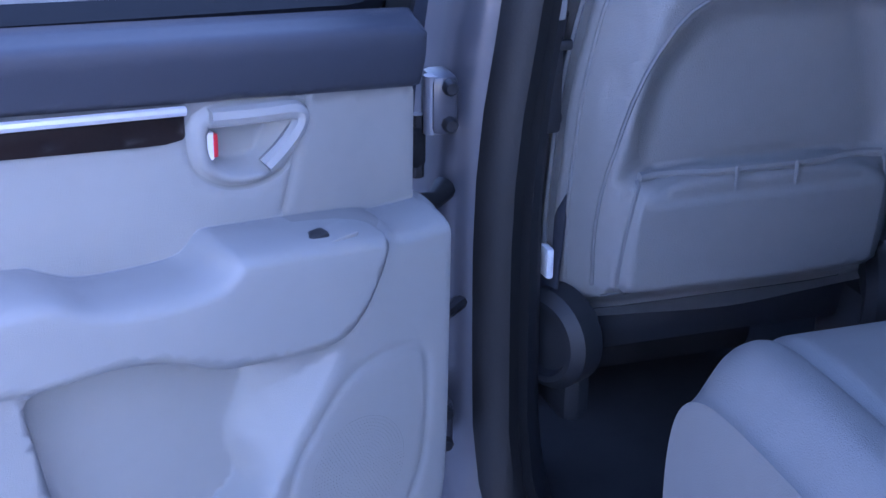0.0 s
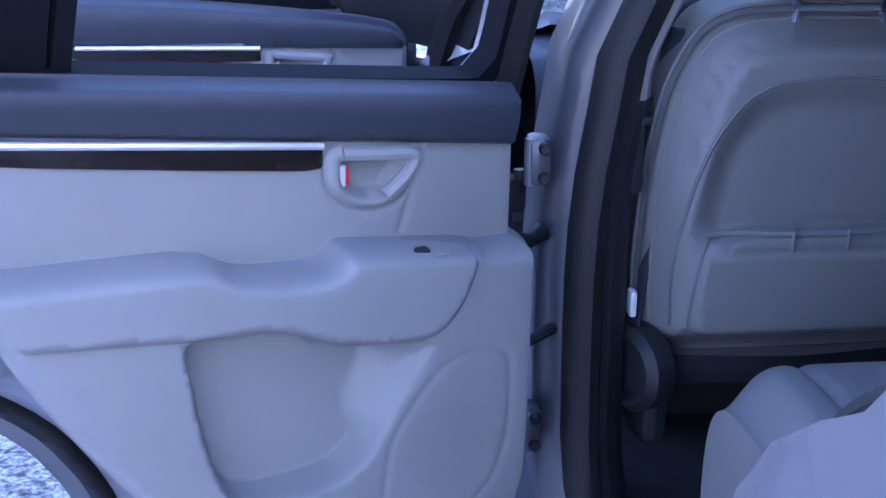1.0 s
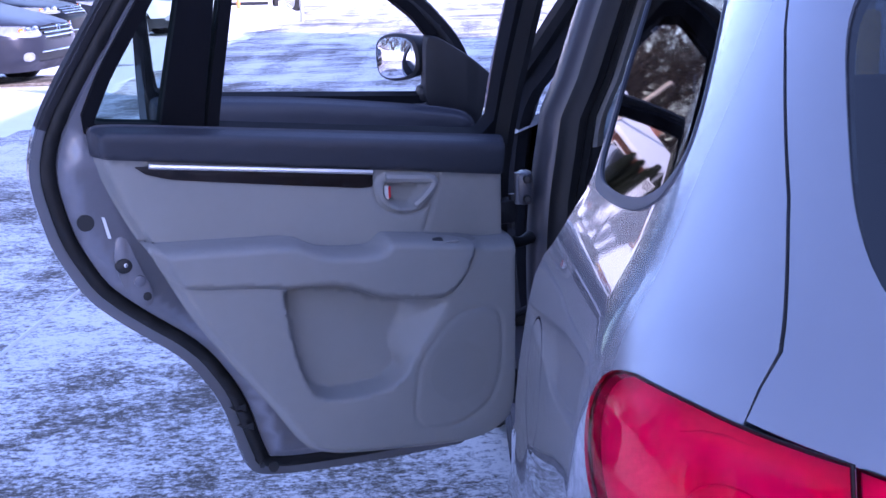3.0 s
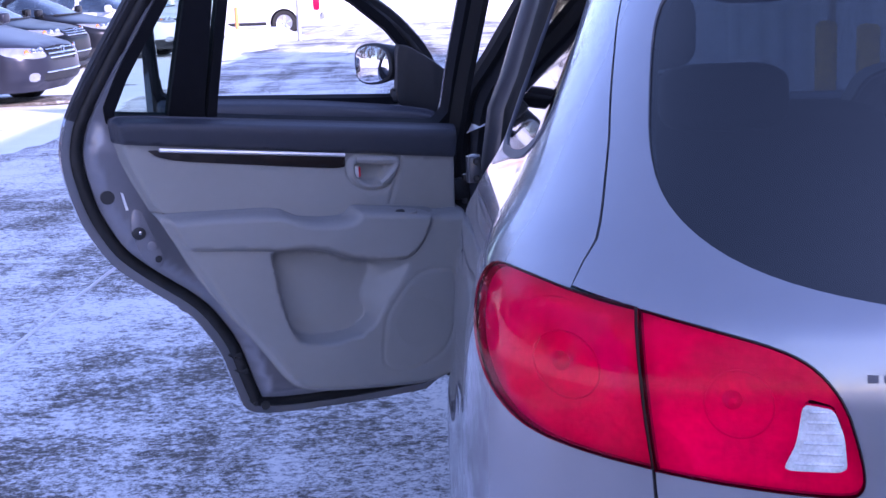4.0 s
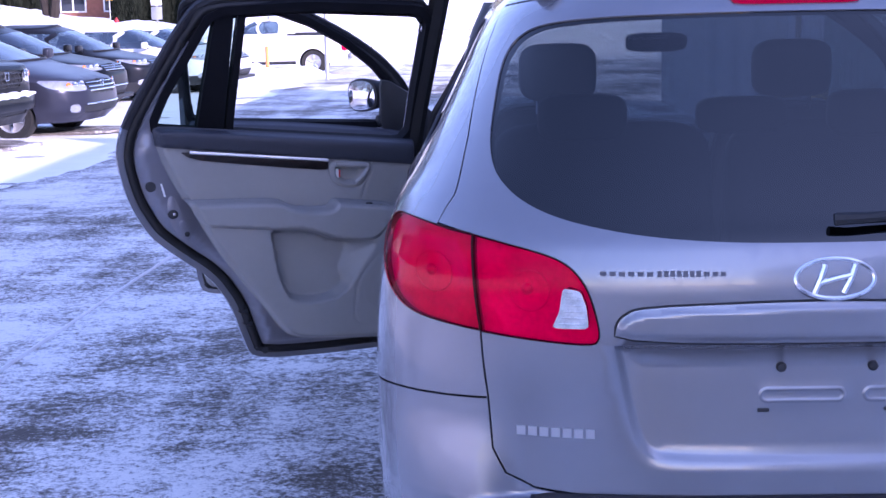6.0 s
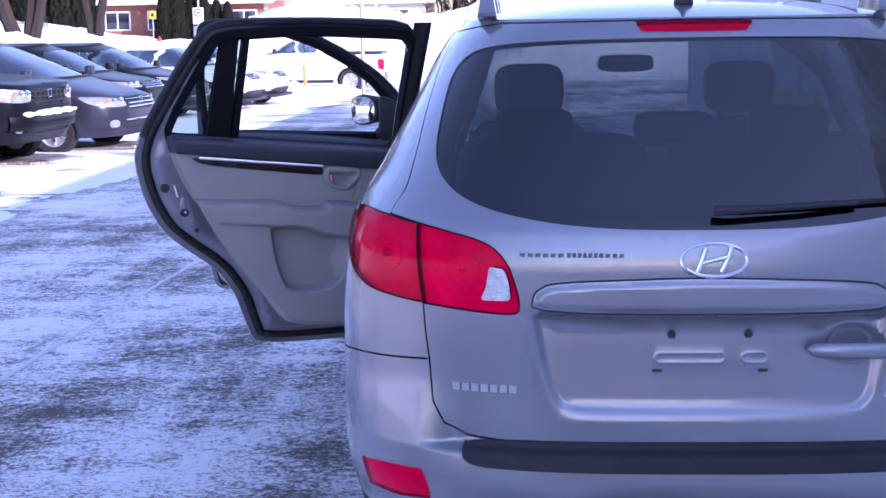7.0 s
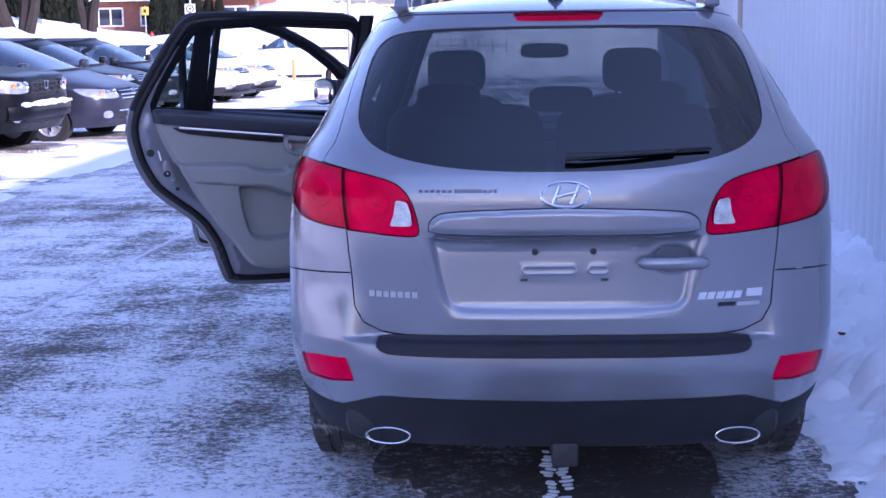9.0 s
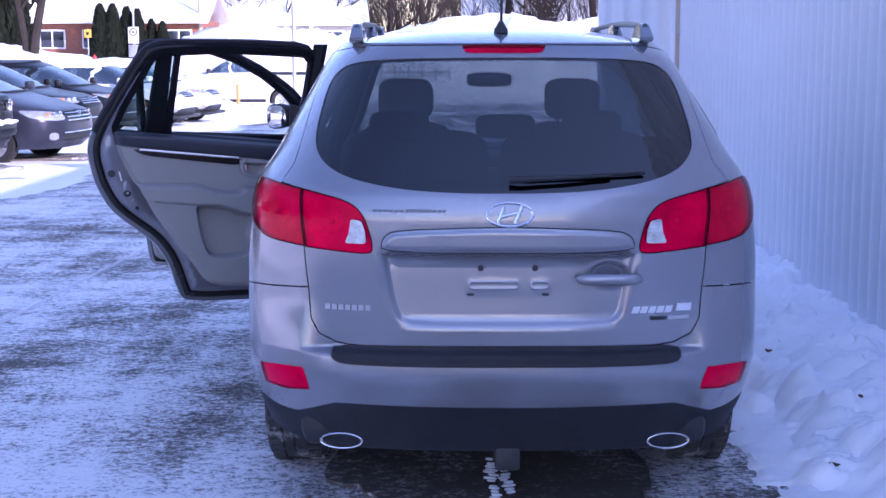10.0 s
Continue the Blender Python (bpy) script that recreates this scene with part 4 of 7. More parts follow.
REAR_SPEC = dict(
    out=[(-.03, .437), (.24, .432), (.487, .441), (.585, .458), (.612, .533), (.65, .65), (.721, .757), (.857, .86), (.927, .925), (.99, 1.04), (1.027, 1.19), (1.007, 1.30), (.862, 1.564), (.78, 1.685), (.70, 1.712), (.3, 1.71), (-.08, 1.69), (-.055, 1.35), (-.03, 1.1)],
    win=[(.0, 1.196), (.35, 1.232), (.62, 1.262), (.90, 1.290), (.86, 1.39), (.72, 1.645), (.40, 1.658), (-.025, 1.635)],
    trim=[(.16, .522), (.09, .530), (.03, .565), (.010, .64), (.006, 1.0), (.004, 1.17), (.006, 1.203), (.03, 1.207), (.64, 1.272), (.89, 1.299), (.918, 1.288), (.908, 1.229), (.868, 1.13), (.815, 1.03), (.745, .895), (.648, .757), (.582, .672), (.535, .60), (.50, .565), (.43, .545)],
    belt=[(-.2, 1.09), (.02, 1.119), (.92, 1.233)],
    arm=[(.122, .985), (.135, .998), (.30, 1.020), (.326, 1.024), (.336, 1.004), (.36, .999), (.46, 1.008), (.49, 1.02), (.52, 1.039), (.60, 1.043), (.79, 1.052), (.815, 1.044), (.80, 1.00), (.768, .967), (.62, .952), (.548, .941), (.45, .938), (.39, .92), (.35, .898), (.28, .886), (.21, .878), (.182, .886), (.155, .912), (.132, .952)],
    floor=[(.546, .90), (.541, .930), (.45, .925), (.39, .908), (.35, .888), (.275, .873), (.315, .786), (.297, .735), (.335, .704), (.39, .696), (.45, .696), (.492, .707), (.512, .737), (.530, .805)],
    pocket=[(.560, .940), (.552, .90), (.536, .805), (.517, .735), (.496, .702), (.45, .690), (.39, .690), (.34, .696), (.303, .718), (.28, .752), (.242, .797), (.204, .848), (.192, .870), (.28, .880), (.35, .892), (.39, .914), (.45, .932)],
    bezel=[(.326, 1.156), (.174, 1.137), (.185, 1.10), (.208, 1.062), (.25, 1.054), (.29, 1.062), (.325, 1.09)],
    grip=[(.306, 1.137), (.200, 1.122), (.206, 1.104), (.232, 1.068), (.27, 1.070), (.305, 1.092)],
    speaker=[(.277, .615), (.272, .665), (.262, .735), (.22, .79), (.174, .835), (.128, .844), (.082, .840), (.064, .82), (.062, .749), (.068, .684), (.098, .618), (.176, .580), (.253, .586)],
    diag=[(.174, 1.137), (.212, 1.016)], low=.99, top=[(-.1, .985), (.095, .985), (.11, .996), (.30, 1.020), (.324, 1.022), (.34, 1.002), (.37, .998), (.46, 1.006), (.49, 1.02), (.52, 1.037), (.60, 1.043), (.79, 1.052), (1.0, 1.06)], wood=([(.331, 1.158), (.331, 1.119), (.55, 1.148), (.76, 1.178), (.81, 1.193), (.838, 1.214)], 0),
    chrome=((.334, 1.155), (.805, 1.210)), hand=(.302, 1.139), switch=(.200, .997))

DOOR_R = pose(-.93, 2.24, 0, 0, 0, 204)
rear_door, r_skin, r_face, r_put = make_door("rear_door", REAR_SPEC, DOOR_R, "open rear car door with light grey inner trim")


def finish_rear_door():
    d = rear_door
    # division bar and fixed pane
    at = lambda u, z, k: (u, float(r_skin(np.array([(u, z)]))[0]) + k, z)
    for a, b, wd, wb in (((.714, 1.262), (.682, 1.652), .046, .031), ((.650, 1.25), (.620, 1.66), .013, .011)):
        bm = bmesh.new()
        n = 8
        rows = []
        for i in range(n + 1):
            u, z = a[0] + (b[0] - a[0]) * i / n, a[1] + (b[1] - a[1]) * i / n
            w_ = wd + (wb - wd) * i / n
            rows.append([bm.verts.new(at(u + s * w_, z, k)) for s, k in ((-1, .0), (-1, .05), (1, .05), (1, .0))])
        for r0, r1 in zip(rows, rows[1:]):
            for j in range(4):
                bm.faces.new((r0[j], r0[(j + 1) % 4], r1[(j + 1) % 4], r1[j]))
        part("window_bar", bm, FRAMEBLACK, d)
    pane = [(.75, 1.25), (.905, 1.285), (.86, 1.40), (.71, 1.655), (.70, 1.66)]
    v, r = panelize((.6, 1.0, 1.2, 1.7), [("p", pane)], .03)
    part("fixed_pane", shell(v, r["p"], r_put(lambda q: r_skin(q) + .03), .004), GREENGLASS, d, "green tinted fixed pane")
    pane = [(.66, 1.25), (.715, 1.255), (.68, 1.655), (.635, 1.66)]
    v, r = panelize((.6, 1.0, 1.2, 1.7), [("p", pane)], .03)
    part("fixed_pane", shell(v, r["p"], r_put(lambda q: r_skin(q) + .03), .004), GREENGLASS, d, "green tinted fixed pane")
    # plugs, latch and bolts on the rear edge
    def edge_part(name, u, z, r, material, h=.004, sc=(1, 1)):
        w = float(r_skin(np.array([(u, z)]))[0]) + .055 + .040
        o = [(u + r * sc[0] * math.cos(a), z + r * sc[1] * math.sin(a)) for a in np.linspace(0, 2 * math.pi, 20, endpoint=False)]
        part(name, prismbm(o, -.01, h, lambda a, b, k: (a, w + k, b), .0015), material, d)
    edge_part("rubber_plug", .925, 1.097, .017, BLACK, -.018)
    edge_part("latch_hole", .856, 1.0, .017, BLACK, .004, (1, .9))
    edge_part("striker_pin", .853, 1.002, .005, BRIGHT, .007)
    wl = float(r_skin(np.array([(.893, 1.085)]))[0]) + .092
    part("edge_label", prismbm([(.888, 1.105), (.894, 1.107), (.884, 1.062), (.878, 1.062)], -.004, .002, lambda a, b, k: (a, wl + k, b)), WHITE_PL, d, "narrow white edge label")
    edge_part("latch_bolt", .826, .965, .012, PAINT_IN, .008)
    edge_part("latch_bolt", .812, .930, .009, BLACK, .006)
    edge_part("rubber_plug", .548, .488, .012, BLACK, -.012)
    edge_part("rubber_plug", .575, .497, .006, BLACK, -.012)
    w = float(r_skin(np.array([(.86, 1.0)]))[0]) + .090
    part("latch_plate", prismbm(rounded([(.845, 1.06), (.872, 1.06), (.872, .985), (.84, .915), (.80, .905), (.80, .95), (.826, 1.0)], 2), -.004, .002, lambda a, b, k: (a, w + k, b), .001), PAINT_IN, d)
    # hinges, check strap, wiring boot at the pillar
    for z in (.60, 1.02):
        h = part("hinge", boxbm((-.02, .0, z), (.05, .06, .055), .008), DARKMETAL, d)
        part("hinge_pin", tubebm([(-.035, .02, z - .04), (-.035, .02, z + .04)], .009, 8), DARKMETAL, h)


    # perforated disc of the speaker
    bm = bmesh.new()
    dots = np.array([(.168 + .0042 * i * math.cos(2 * math.pi * j / (6 * i)), .705 + .0042 * i * math.sin(2 * math.pi * j / (6 * i))) for i in range(1, 17) for j in range(6 * i)])
    for (u, z), w in zip(dots, r_face(dots) + .0006):
        bm.faces.new([bm.verts.new((u + .0005 * math.cos(b), w, z + .0005 * math.sin(b))) for b in np.linspace(0, 2 * math.pi, 6, endpoint=False)])
    grille = next(o for o in d.children if o.name.startswith("speaker_grille"))
    part("perforation", bm, BLACK, grille, "fine round perforations", smooth=False, kind="stuff")
    # rubber strip along the hinge edge
    bm = bmesh.new()
    rows = []
    for z in np.linspace(.48, 1.69, 26):
        k = float(r_skin(np.array([(-.03, z)]))[0])
        u = np.interp(z, [.48, 1.1, 1.35, 1.69], [-.02, -.02, -.045, -.07])
        rows.append([bm.verts.new((u + a, k + b, z)) for a, b in ((.03, .02), (-.022, .03), (-.026, .065), (.0, .085), (.03, .075))])
    for r0, r1 in zip(rows, rows[1:]):
        for j in range(4):
            bm.faces.new((r0[j], r0[j + 1], r1[j + 1], r1[j]))
    part("door_seal", bm, RUBBER, d)


finish_rear_door()

FRONT_SPEC = dict(
    out=[(-.03, .43), (.5, .422), (.93, .425), (.985, .46), (1.01, .75), (1.025, 1.25), (1.005, 1.60), (.985, 1.69), (.93, 1.712), (.74, 1.712), (.60, 1.692), (.44, 1.630), (.29, 1.545), (.16, 1.45), (.05, 1.325), (-.02, 1.15), (-.03, .9)],
    win=[(.155, 1.165), (.5, 1.178), (.97, 1.197), (.975, 1.45), (.955, 1.64), (.90, 1.662), (.75, 1.665), (.62, 1.648), (.47, 1.592), (.33, 1.51), (.21, 1.41), (.155, 1.34)],
    trim=[(.022, .50), (.022, 1.0), (.022, 1.09), (.07, 1.135), (.5, 1.182), (.96, 1.205), (.985, 1.19), (.985, 1.1), (.965, .7), (.945, .52), (.90, .485), (.4, .48)],
    belt=[(-.2, 1.058), (.02, 1.066), (1.0, 1.10)],
    arm=[(.10, .945), (.27, .96), (.30, .962), (.31, .95), (.45, .955), (.49, .98), (.82, .99), (.90, .985), (.90, .93), (.62, .905), (.45, .89), (.30, .85), (.16, .845), (.115, .89)],
    floor=[(.60, .86), (.45, .865), (.33, .825), (.36, .74), (.34, .70), (.41, .66), (.57, .675)],
    pocket=[(.62, .89), (.60, .75), (.58, .66), (.40, .645), (.33, .69), (.35, .74), (.25, .81), (.32, .84), (.45, .875)],
    bezel=[(.345, 1.080), (.19, 1.064), (.20, 1.036), (.22, 1.008), (.26, 1.000), (.30, 1.008), (.342, 1.024)],
    grip=[(.325, 1.066), (.215, 1.054), (.22, 1.041), (.245, 1.015), (.285, 1.017), (.323, 1.034)],
    speaker=[(.27, .58), (.255, .68), (.19, .76), (.12, .81), (.06, .81), (.04, .76), (.036, .62), (.08, .56)],
    diag=[(.19, 1.064), (.225, .965)], low=.94, top=[(-.1, .945), (.10, .945), (.27, .96), (.30, .962), (.32, .95), (.45, .955), (.49, .98), (.82, .99), (1.0, .99)],
    wood=([(.352, 1.082), (.352, 1.046), (.6, 1.054), (.70, 1.060), (.745, 1.068), (.765, 1.092)], 0),
    chrome=((.355, 1.079), (.735, 1.090)), hand=(.322, 1.065), switch=(.22, .945))
DOOR_F = pose(-.93, 3.34, 0, 0, 0, 187)
front_door, f_skin, f_face, f_put = make_door("front_door", FRONT_SPEC, DOOR_F, "open front car door with side mirror and light grey trim")


def finish_front_door():
    d = front_door
    # sail panel and mirror on the outer side
    o = rounded([(-.10, 1.04), (.06, 1.08), (.175, 1.14), (.172, 1.352), (.13, 1.345), (.03, 1.28), (-.09, 1.17)], 2, .15)
    part("sail_panel", prismbm(o, -.02, .085, lambda a, b, k: (a, float(f_skin(np.array([(a, b)]))[0]) + k + .03, b), .01), BLACK, d)
    o = rounded([(-.085, -.055), (.085, -.075), (.11, .0), (.095, .075), (-.06, .085), (-.10, .02)], 3)
    mm = pose(.225, -.10, 1.27, 0, 0, -52)
    bm = bmesh.new()
    prism(bm, o, -.09, .02, lambda a, b, k: mm @ Vector((a * (1 + min(0, k) * 2.5), k, b * (1 + min(0, k) * 2.5))), .012)
    mir = part("side_mirror", bm, BLACK, d, "black side mirror housing")
    o2 = [(a * .86, b * .86) for a, b in o]
    part("mirror_glass", prismbm(o2, .018, .0235, lambda a, b, k: mm @ Vector((a, k, b)), .001), MIRROR, mir, "mirror glass")
    part("mirror_foot", boxbm((.13, -.05, 1.17), (.12, .10, .05), .02), BLACK, mir)


finish_front_door()


# ---- inside the car ----
CABIN = suv


def cushion(bm, c, s, puff=.02, n=10, power=5, m=None):
    """A padded block: a box with superelliptic edges and swollen faces."""
    rows = []
    nu, nv = 28, 14
    for j in range(nv + 1):
        phi = -math.pi / 2 + math.pi * j / nv
        row = []
        for i in range(nu):
            th = 2 * math.pi * i / nu
            f = lambda t: math.copysign(abs(t) ** (2 / power), t)
            x, y, z = f(math.cos(phi)) * f(math.cos(th)), f(math.cos(phi)) * f(math.sin(th)), f(math.sin(phi))
            p = Vector((x * s[0] / 2, y * s[1] / 2, z * s[2] / 2))
            p = (m @ p) if m else p
            row.append(bm.verts.new(Vector(c) + p))
        rows.append(row)
    for a, b in zip(rows, rows[1:]):
        for i in range(nu):
            bm.faces.new((a[i], a[(i + 1) % nu], b[(i + 1) % nu], b[i]))
    bmesh.ops.remove_doubles(bm, verts=bm.verts, dist=1e-5)


def cushbm(*a, **k):
    bm = bmesh.new()
    cushion(bm, *a, **k)
    return bm




def front_seat(x, detail):
    seat = thing("front_seat", pose(x, 2.30, .44), "light grey leather front car seat with a back pocket", "car seat", "front seats")
    o = [(-.265, .30), (-.235, .275), (.235, .275), (.262, .30), (.275, .42), (.272, .62), (.25, .75), (.205, .835), (.13, .865), (-.13, .865), (-.205, .835), (-.25, .75), (-.272, .62), (-.278, .42)]
    o = rounded(o, 2, .2)
    lean = lambda b: -.20 * (b - .30) * .55
    pk = rounded([(-.185, .515), (-.205, .40), (-.20, .325), (.0, .318), (.20, .325), (.205, .40), (.185, .515)], 2, .2)
    panel = rounded([(-.205, .30), (-.215, .45), (-.19, .64), (-.13, .735), (0, .75), (.13, .735), (.19, .64), (.215, .45), (.205, .30)], 2, .2)

    v, r = panelize((-.30, .30, .25, .90), [("pad", inset(pk, .006)), ("pad", pk), ("pad", inset(panel, .03)), ("pad", panel), ("pad", inset(panel, -.014)), ("pad", inset(o, .03)), ("pad", inset(o, .012)), ("pad", o)], .0125)

    def back(q):
        d = dist(o, q)
        y = .03 - .085 * step(-d, 0, .075) + lean(q[:, 1])
        y += .026 * step(-dist(panel, q), -.014, .036) * step(q[:, 1], .49, .52)
        y -= .012 * step(-dist(pk, q), -.004, .010) * (q[:, 1] < .512)
        y += .006 * np.exp(-(dist(pk, q) / .006) ** 2)
        y += .005 * np.exp(-((q[:, 1] - .480) / .004) ** 2) * (np.abs(q[:, 0]) < .185)
        y += .008 * np.exp(-(dist(inset(o, .050), q) / .007) ** 2) * (q[:, 1] > .30)
        y += .003 * np.sin(q[:, 0] * 70) ** 8 * step(q[:, 1], .495, .51) * step(-q[:, 1], -.53, -.512)
        y += .004 * np.exp(-(dist(panel, q) / .004) ** 2)
        return np.stack([q[:, 0], y, q[:, 1]], 1)

    def fore(q):
        d = dist(o, q)
        y = .06 + .10 * step(-d, 0, .07) - .02 * np.exp(-(q[:, 0] / .12) ** 2) + lean(q[:, 1])
        return np.stack([q[:, 0], y, q[:, 1]], 1)
    b = part("backrest", shell(v, r["pad"], back, .10, flip=False), LEATHER, seat, "grey leather backrest with elastic map pocket")
    part("backrest_front", shell(v, r["pad"], fore, .05, flip=True), LEATHER, seat)
    part("side_piping", tubebm([(a * 1.005, .03 + lean(z), z) for a, z in o if z > .31], .004, 6), PIPING, b)
    part("pocket_seam", tubebm([(a, float(back(np.array([(a, z)]))[0, 1]) - .0015, z) for a, z in dense(open_smooth([(-.186, .505), (-.203, .40), (-.20, .325), (0, .318), (.20, .325), (.203, .40), (.186, .505)], 2), .02, False)], .0032, 6), PIPING, b)
    part("panel_seam", tubebm([(a, float(back(np.array([(a, z)]))[0, 1]) - .001, z) for a, z in dense(inset(panel, -.016), .02) if z > .325], .003, 6), PIPING, b)
    part("bolster_seam", tubebm([(a, float(back(np.array([(a, z)]))[0, 1]) - .001, z) for a, z in dense(inset(o, .022), .02) if z > .33], .003, 6), LEATHER, b)
    for kx in (-.05, .04):
        part("pocket_stitch", boxbm((kx, float(back(np.array([(kx, .50)]))[0, 1]) - .004, .500), (.005, .006, .034), .002), LEATHER, b)
    part("pocket_edge", tubebm([(a, float(back(np.array([(a, .508)]))[0, 1]) - .003, .508) for a in np.linspace(-.183, .183, 16)], .0065, 8), LEATHER, b)
    part("seat_cushion", cushbm((0, .33, .27), (.53, .56, .17), power=4), LEATHER, seat)
    part("seat_base", boxbm((0, .42, .13), (.46, .30, .20), .03), CARPET, seat)
    part("rear_skirt", boxbm((0, .06, .245), (.48, .07, .085), .03), INNER_D, seat)
    for sx in (-1, 1):
        rc = part("recliner", lathebm([(.0, -.03), (.06, -.03), (.074, -.015), (.074, .02), (.060, .034), (.052, .034), (.046, .020), (.03, .020), (.0, .026)], 32, pose(sx * .262, .0, .262, 0, sx * 90, -sx * 25)), BLACK, seat, "round black recliner cover")
        part("recliner_boot", boxbm((sx * .24, .03, .20), (.05, .14, .14), .03), BLACK, rc)
        part("headrest_post", tubebm([(sx * .07, -.055, .84), (sx * .07, -.075, .94)], .008, 8), CHROME, seat)
    part("headrest", cushbm((0, -.085, .985), (.27, .12, .20), power=4), LEATHER, seat)
    if x > 0:
        seat["label"] = "light grey leather seat beside the driving seat"
    return seat


front_seat(-.405, True)
front_seat(.405, False)


def rear_bench():
    b = thing("rear_bench", pose(0, 1.62, .495), "light grey leather rear bench seat with stitched panels", "car seat")
    # base cushion as one swept section, with seams
    sec = [(.36, .02), (.385, .10), (.392, .22), (.375, .31), (.33, .355), (.25, .372), (.0, .362), (-.25, .345)]
    sec = open_smooth(sec, 2)
    bm = bmesh.new()
    xs = np.linspace(-.66, .66, 221)
    rows = []
    for x in xs:
        e = step(np.array([abs(x)]), .56, .66)[0]
        row = []
        for y, z in sec:
            s1 = .012 * (math.exp(-((abs(x) - .545) / .009) ** 2) + math.exp(-((abs(x) - .30) / .009) ** 2))
            s2 = .010 * math.exp(-((y - .20) / .008) ** 2) if z > .3 and abs(x) < .5 else 0
            k = 1 - .30 * e**2
            row.append(bm.verts.new((x, y * (1 - .10 * e), z * (1 - .14 * e**2) - (s1 + s2 if z > .25 else 0))))
        rows.append(row)
    for r0, r1 in zip(rows, rows[1:]):
        for j in range(len(sec) - 1):
            bm.faces.new((r0[j], r1[j], r1[j + 1], r0[j + 1]))
    for row in (rows[0], rows[-1]):
        low = [bm.verts.new((v.co.x, v.co.y, .0)) for v in (row[0], row[-1])]
        bm.faces.new(row + [low[1], low[0]])
    part("seat_cushion", bm, LEATHER, b, "stitched grey leather cushion")
    for x0, x1 in ((-.66, -.02), (.02, .66)):
        m = pose(0, 0, 0, -14, 0, 0)
        part("backrest", cushbm(((x0 + x1) / 2, -.32, .56), (x1 - x0, .16, .55), power=6, m=m), LEATHER, b)
    for x in (-.40, .04, .40):
        part("headrest", cushbm((x, -.43, .86), (.25, .10, .13 if x != .04 else .10), power=4), LEATHER, b)
    return b


rear_bench()


def cabin():
    car = CABIN
    # floor, cargo floor, roof lining
    part("carpet", boxbm((0, 2.35, .405), (1.56, 2.3, .06), .02), CARPET, car, "dark carpet")
    part("cargo_floor", boxbm((0, .78, .62), (1.30, .95, .05), .02), CARPET, car)
    for sx in (-1, 1):
        part("cargo_side", boxbm((sx * .70, .80, .92), (.10, .90, .62), .05), INNER_D, car)
    part("headliner", boxbm((0, 1.70, 1.665), (1.12, 2.0, .03), .012), HEADLINER, car)
    # dashboard, cluster hood, wheel
    bm = bmesh.new()
    sec = open_smooth([(3.45, 1.09), (3.10, 1.10), (2.98, 1.07), (2.95, .98), (3.02, .80), (3.10, .60)], 2)
    rows = []
    for x in np.linspace(-.72, .72, 41):
        hood = .085 * math.exp(-((x + .40) / .13) ** 4)
        rows.append([bm.verts.new((x, y - .03 * math.exp(-((x + .40) / .16) ** 4), z + (hood if z > .95 else 0))) for y, z in sec])
    for r0, r1 in zip(rows, rows[1:]):
        for j in range(len(sec) - 1):
            bm.faces.new((r0[j], r1[j], r1[j + 1], r0[j + 1]))
    dash = part("dashboard", bm, TRIM_D, car, "charcoal dashboard")
    part("cluster", lathebm([(.0, .0), (.075, .0), (.08, .012)], 28, pose(-.46, 2.925, 1.075, 78, 0, 0)), BLACK, dash)
    part("centre_panel", boxbm((0, 2.93, .85), (.26, .08, .36), .03, m=pose(0, 0, 0, -14, 0, 0)), SILVER, dash)
    mw = pose(-.40, 2.74, 1.06, 64, 0, 0)
    wheel = part("steering_wheel", tubebm([mw @ Vector((.185 * math.cos(a), .185 * math.sin(a), 0)) for a in np.linspace(0, 2 * math.pi, 40, endpoint=False)], .016, 10, True), BLACK, car, "black steering wheel")
    hub = part("wheel_hub", lathebm([(.0, .05), (.05, .045), (.08, .02), (.085, -.02)], 24, mw), BLACK, wheel)
    for a in (0, 180, 250, 290):
        e = Vector((math.cos(radians(a)), math.sin(radians(a)), 0))
        part("spoke", tubebm([mw @ (e * .06), mw @ (e * .18)], .013, 6), BLACK, wheel)
    ov = [mw @ Vector((.026 * math.cos(a), .015 * math.sin(a), .052)) for a in np.linspace(0, 2 * math.pi, 24, endpoint=False)]
    part("hub_emblem", tubebm(ov, .0025, 6, True), CHROME, wheel)
    # pillar between the doors
    def sweep(name, prof, z0, z1, m, n=14, label="", cap=True):
        bm = bmesh.new()
        rows = []
        for i in range(n + 1):
            z = z0 + (z1 - z0) * i / n
            w = float(SUV.width(z)) + .20 * max(0, z - 1.15)
            flare = .05 * max(0, (.62 - z) / .2) ** 2
            rows.append([bm.verts.new((-w + a, y - flare * (1 if a < .2 else .6), z)) for a, y in prof])
        for r0, r1 in zip(rows, rows[1:]):
            for j in range(len(prof) - 1):
                bm.faces.new((r0[j], r0[j + 1], r1[j + 1], r1[j]))
        return part(name, bm, m, car, label)
    sweep("pillar", [(.085, 2.40), (.078, 2.31), (.080, 2.275), (.088, 2.256), (.115, 2.238), (.128, 2.236), (.130, 2.30)], .44, 1.67, PAINT_SHADED, label="painted door pillar")
    seal_prof = [(.118, 2.26), (.122, 2.228), (.142, 2.206), (.160, 2.202), (.176, 2.210), (.182, 2.226), (.196, 2.228), (.204, 2.250)]
    sweep("pillar_seal", seal_prof, .44, 1.67, RUBBER, label="black rubber door seal")
    sweep("pillar_trim", [(.190, 2.236), (.215, 2.25), (.235, 2.285), (.245, 2.36), (.235, 2.44), (.16, 2.46)], .44, 1.16, INNER_D)
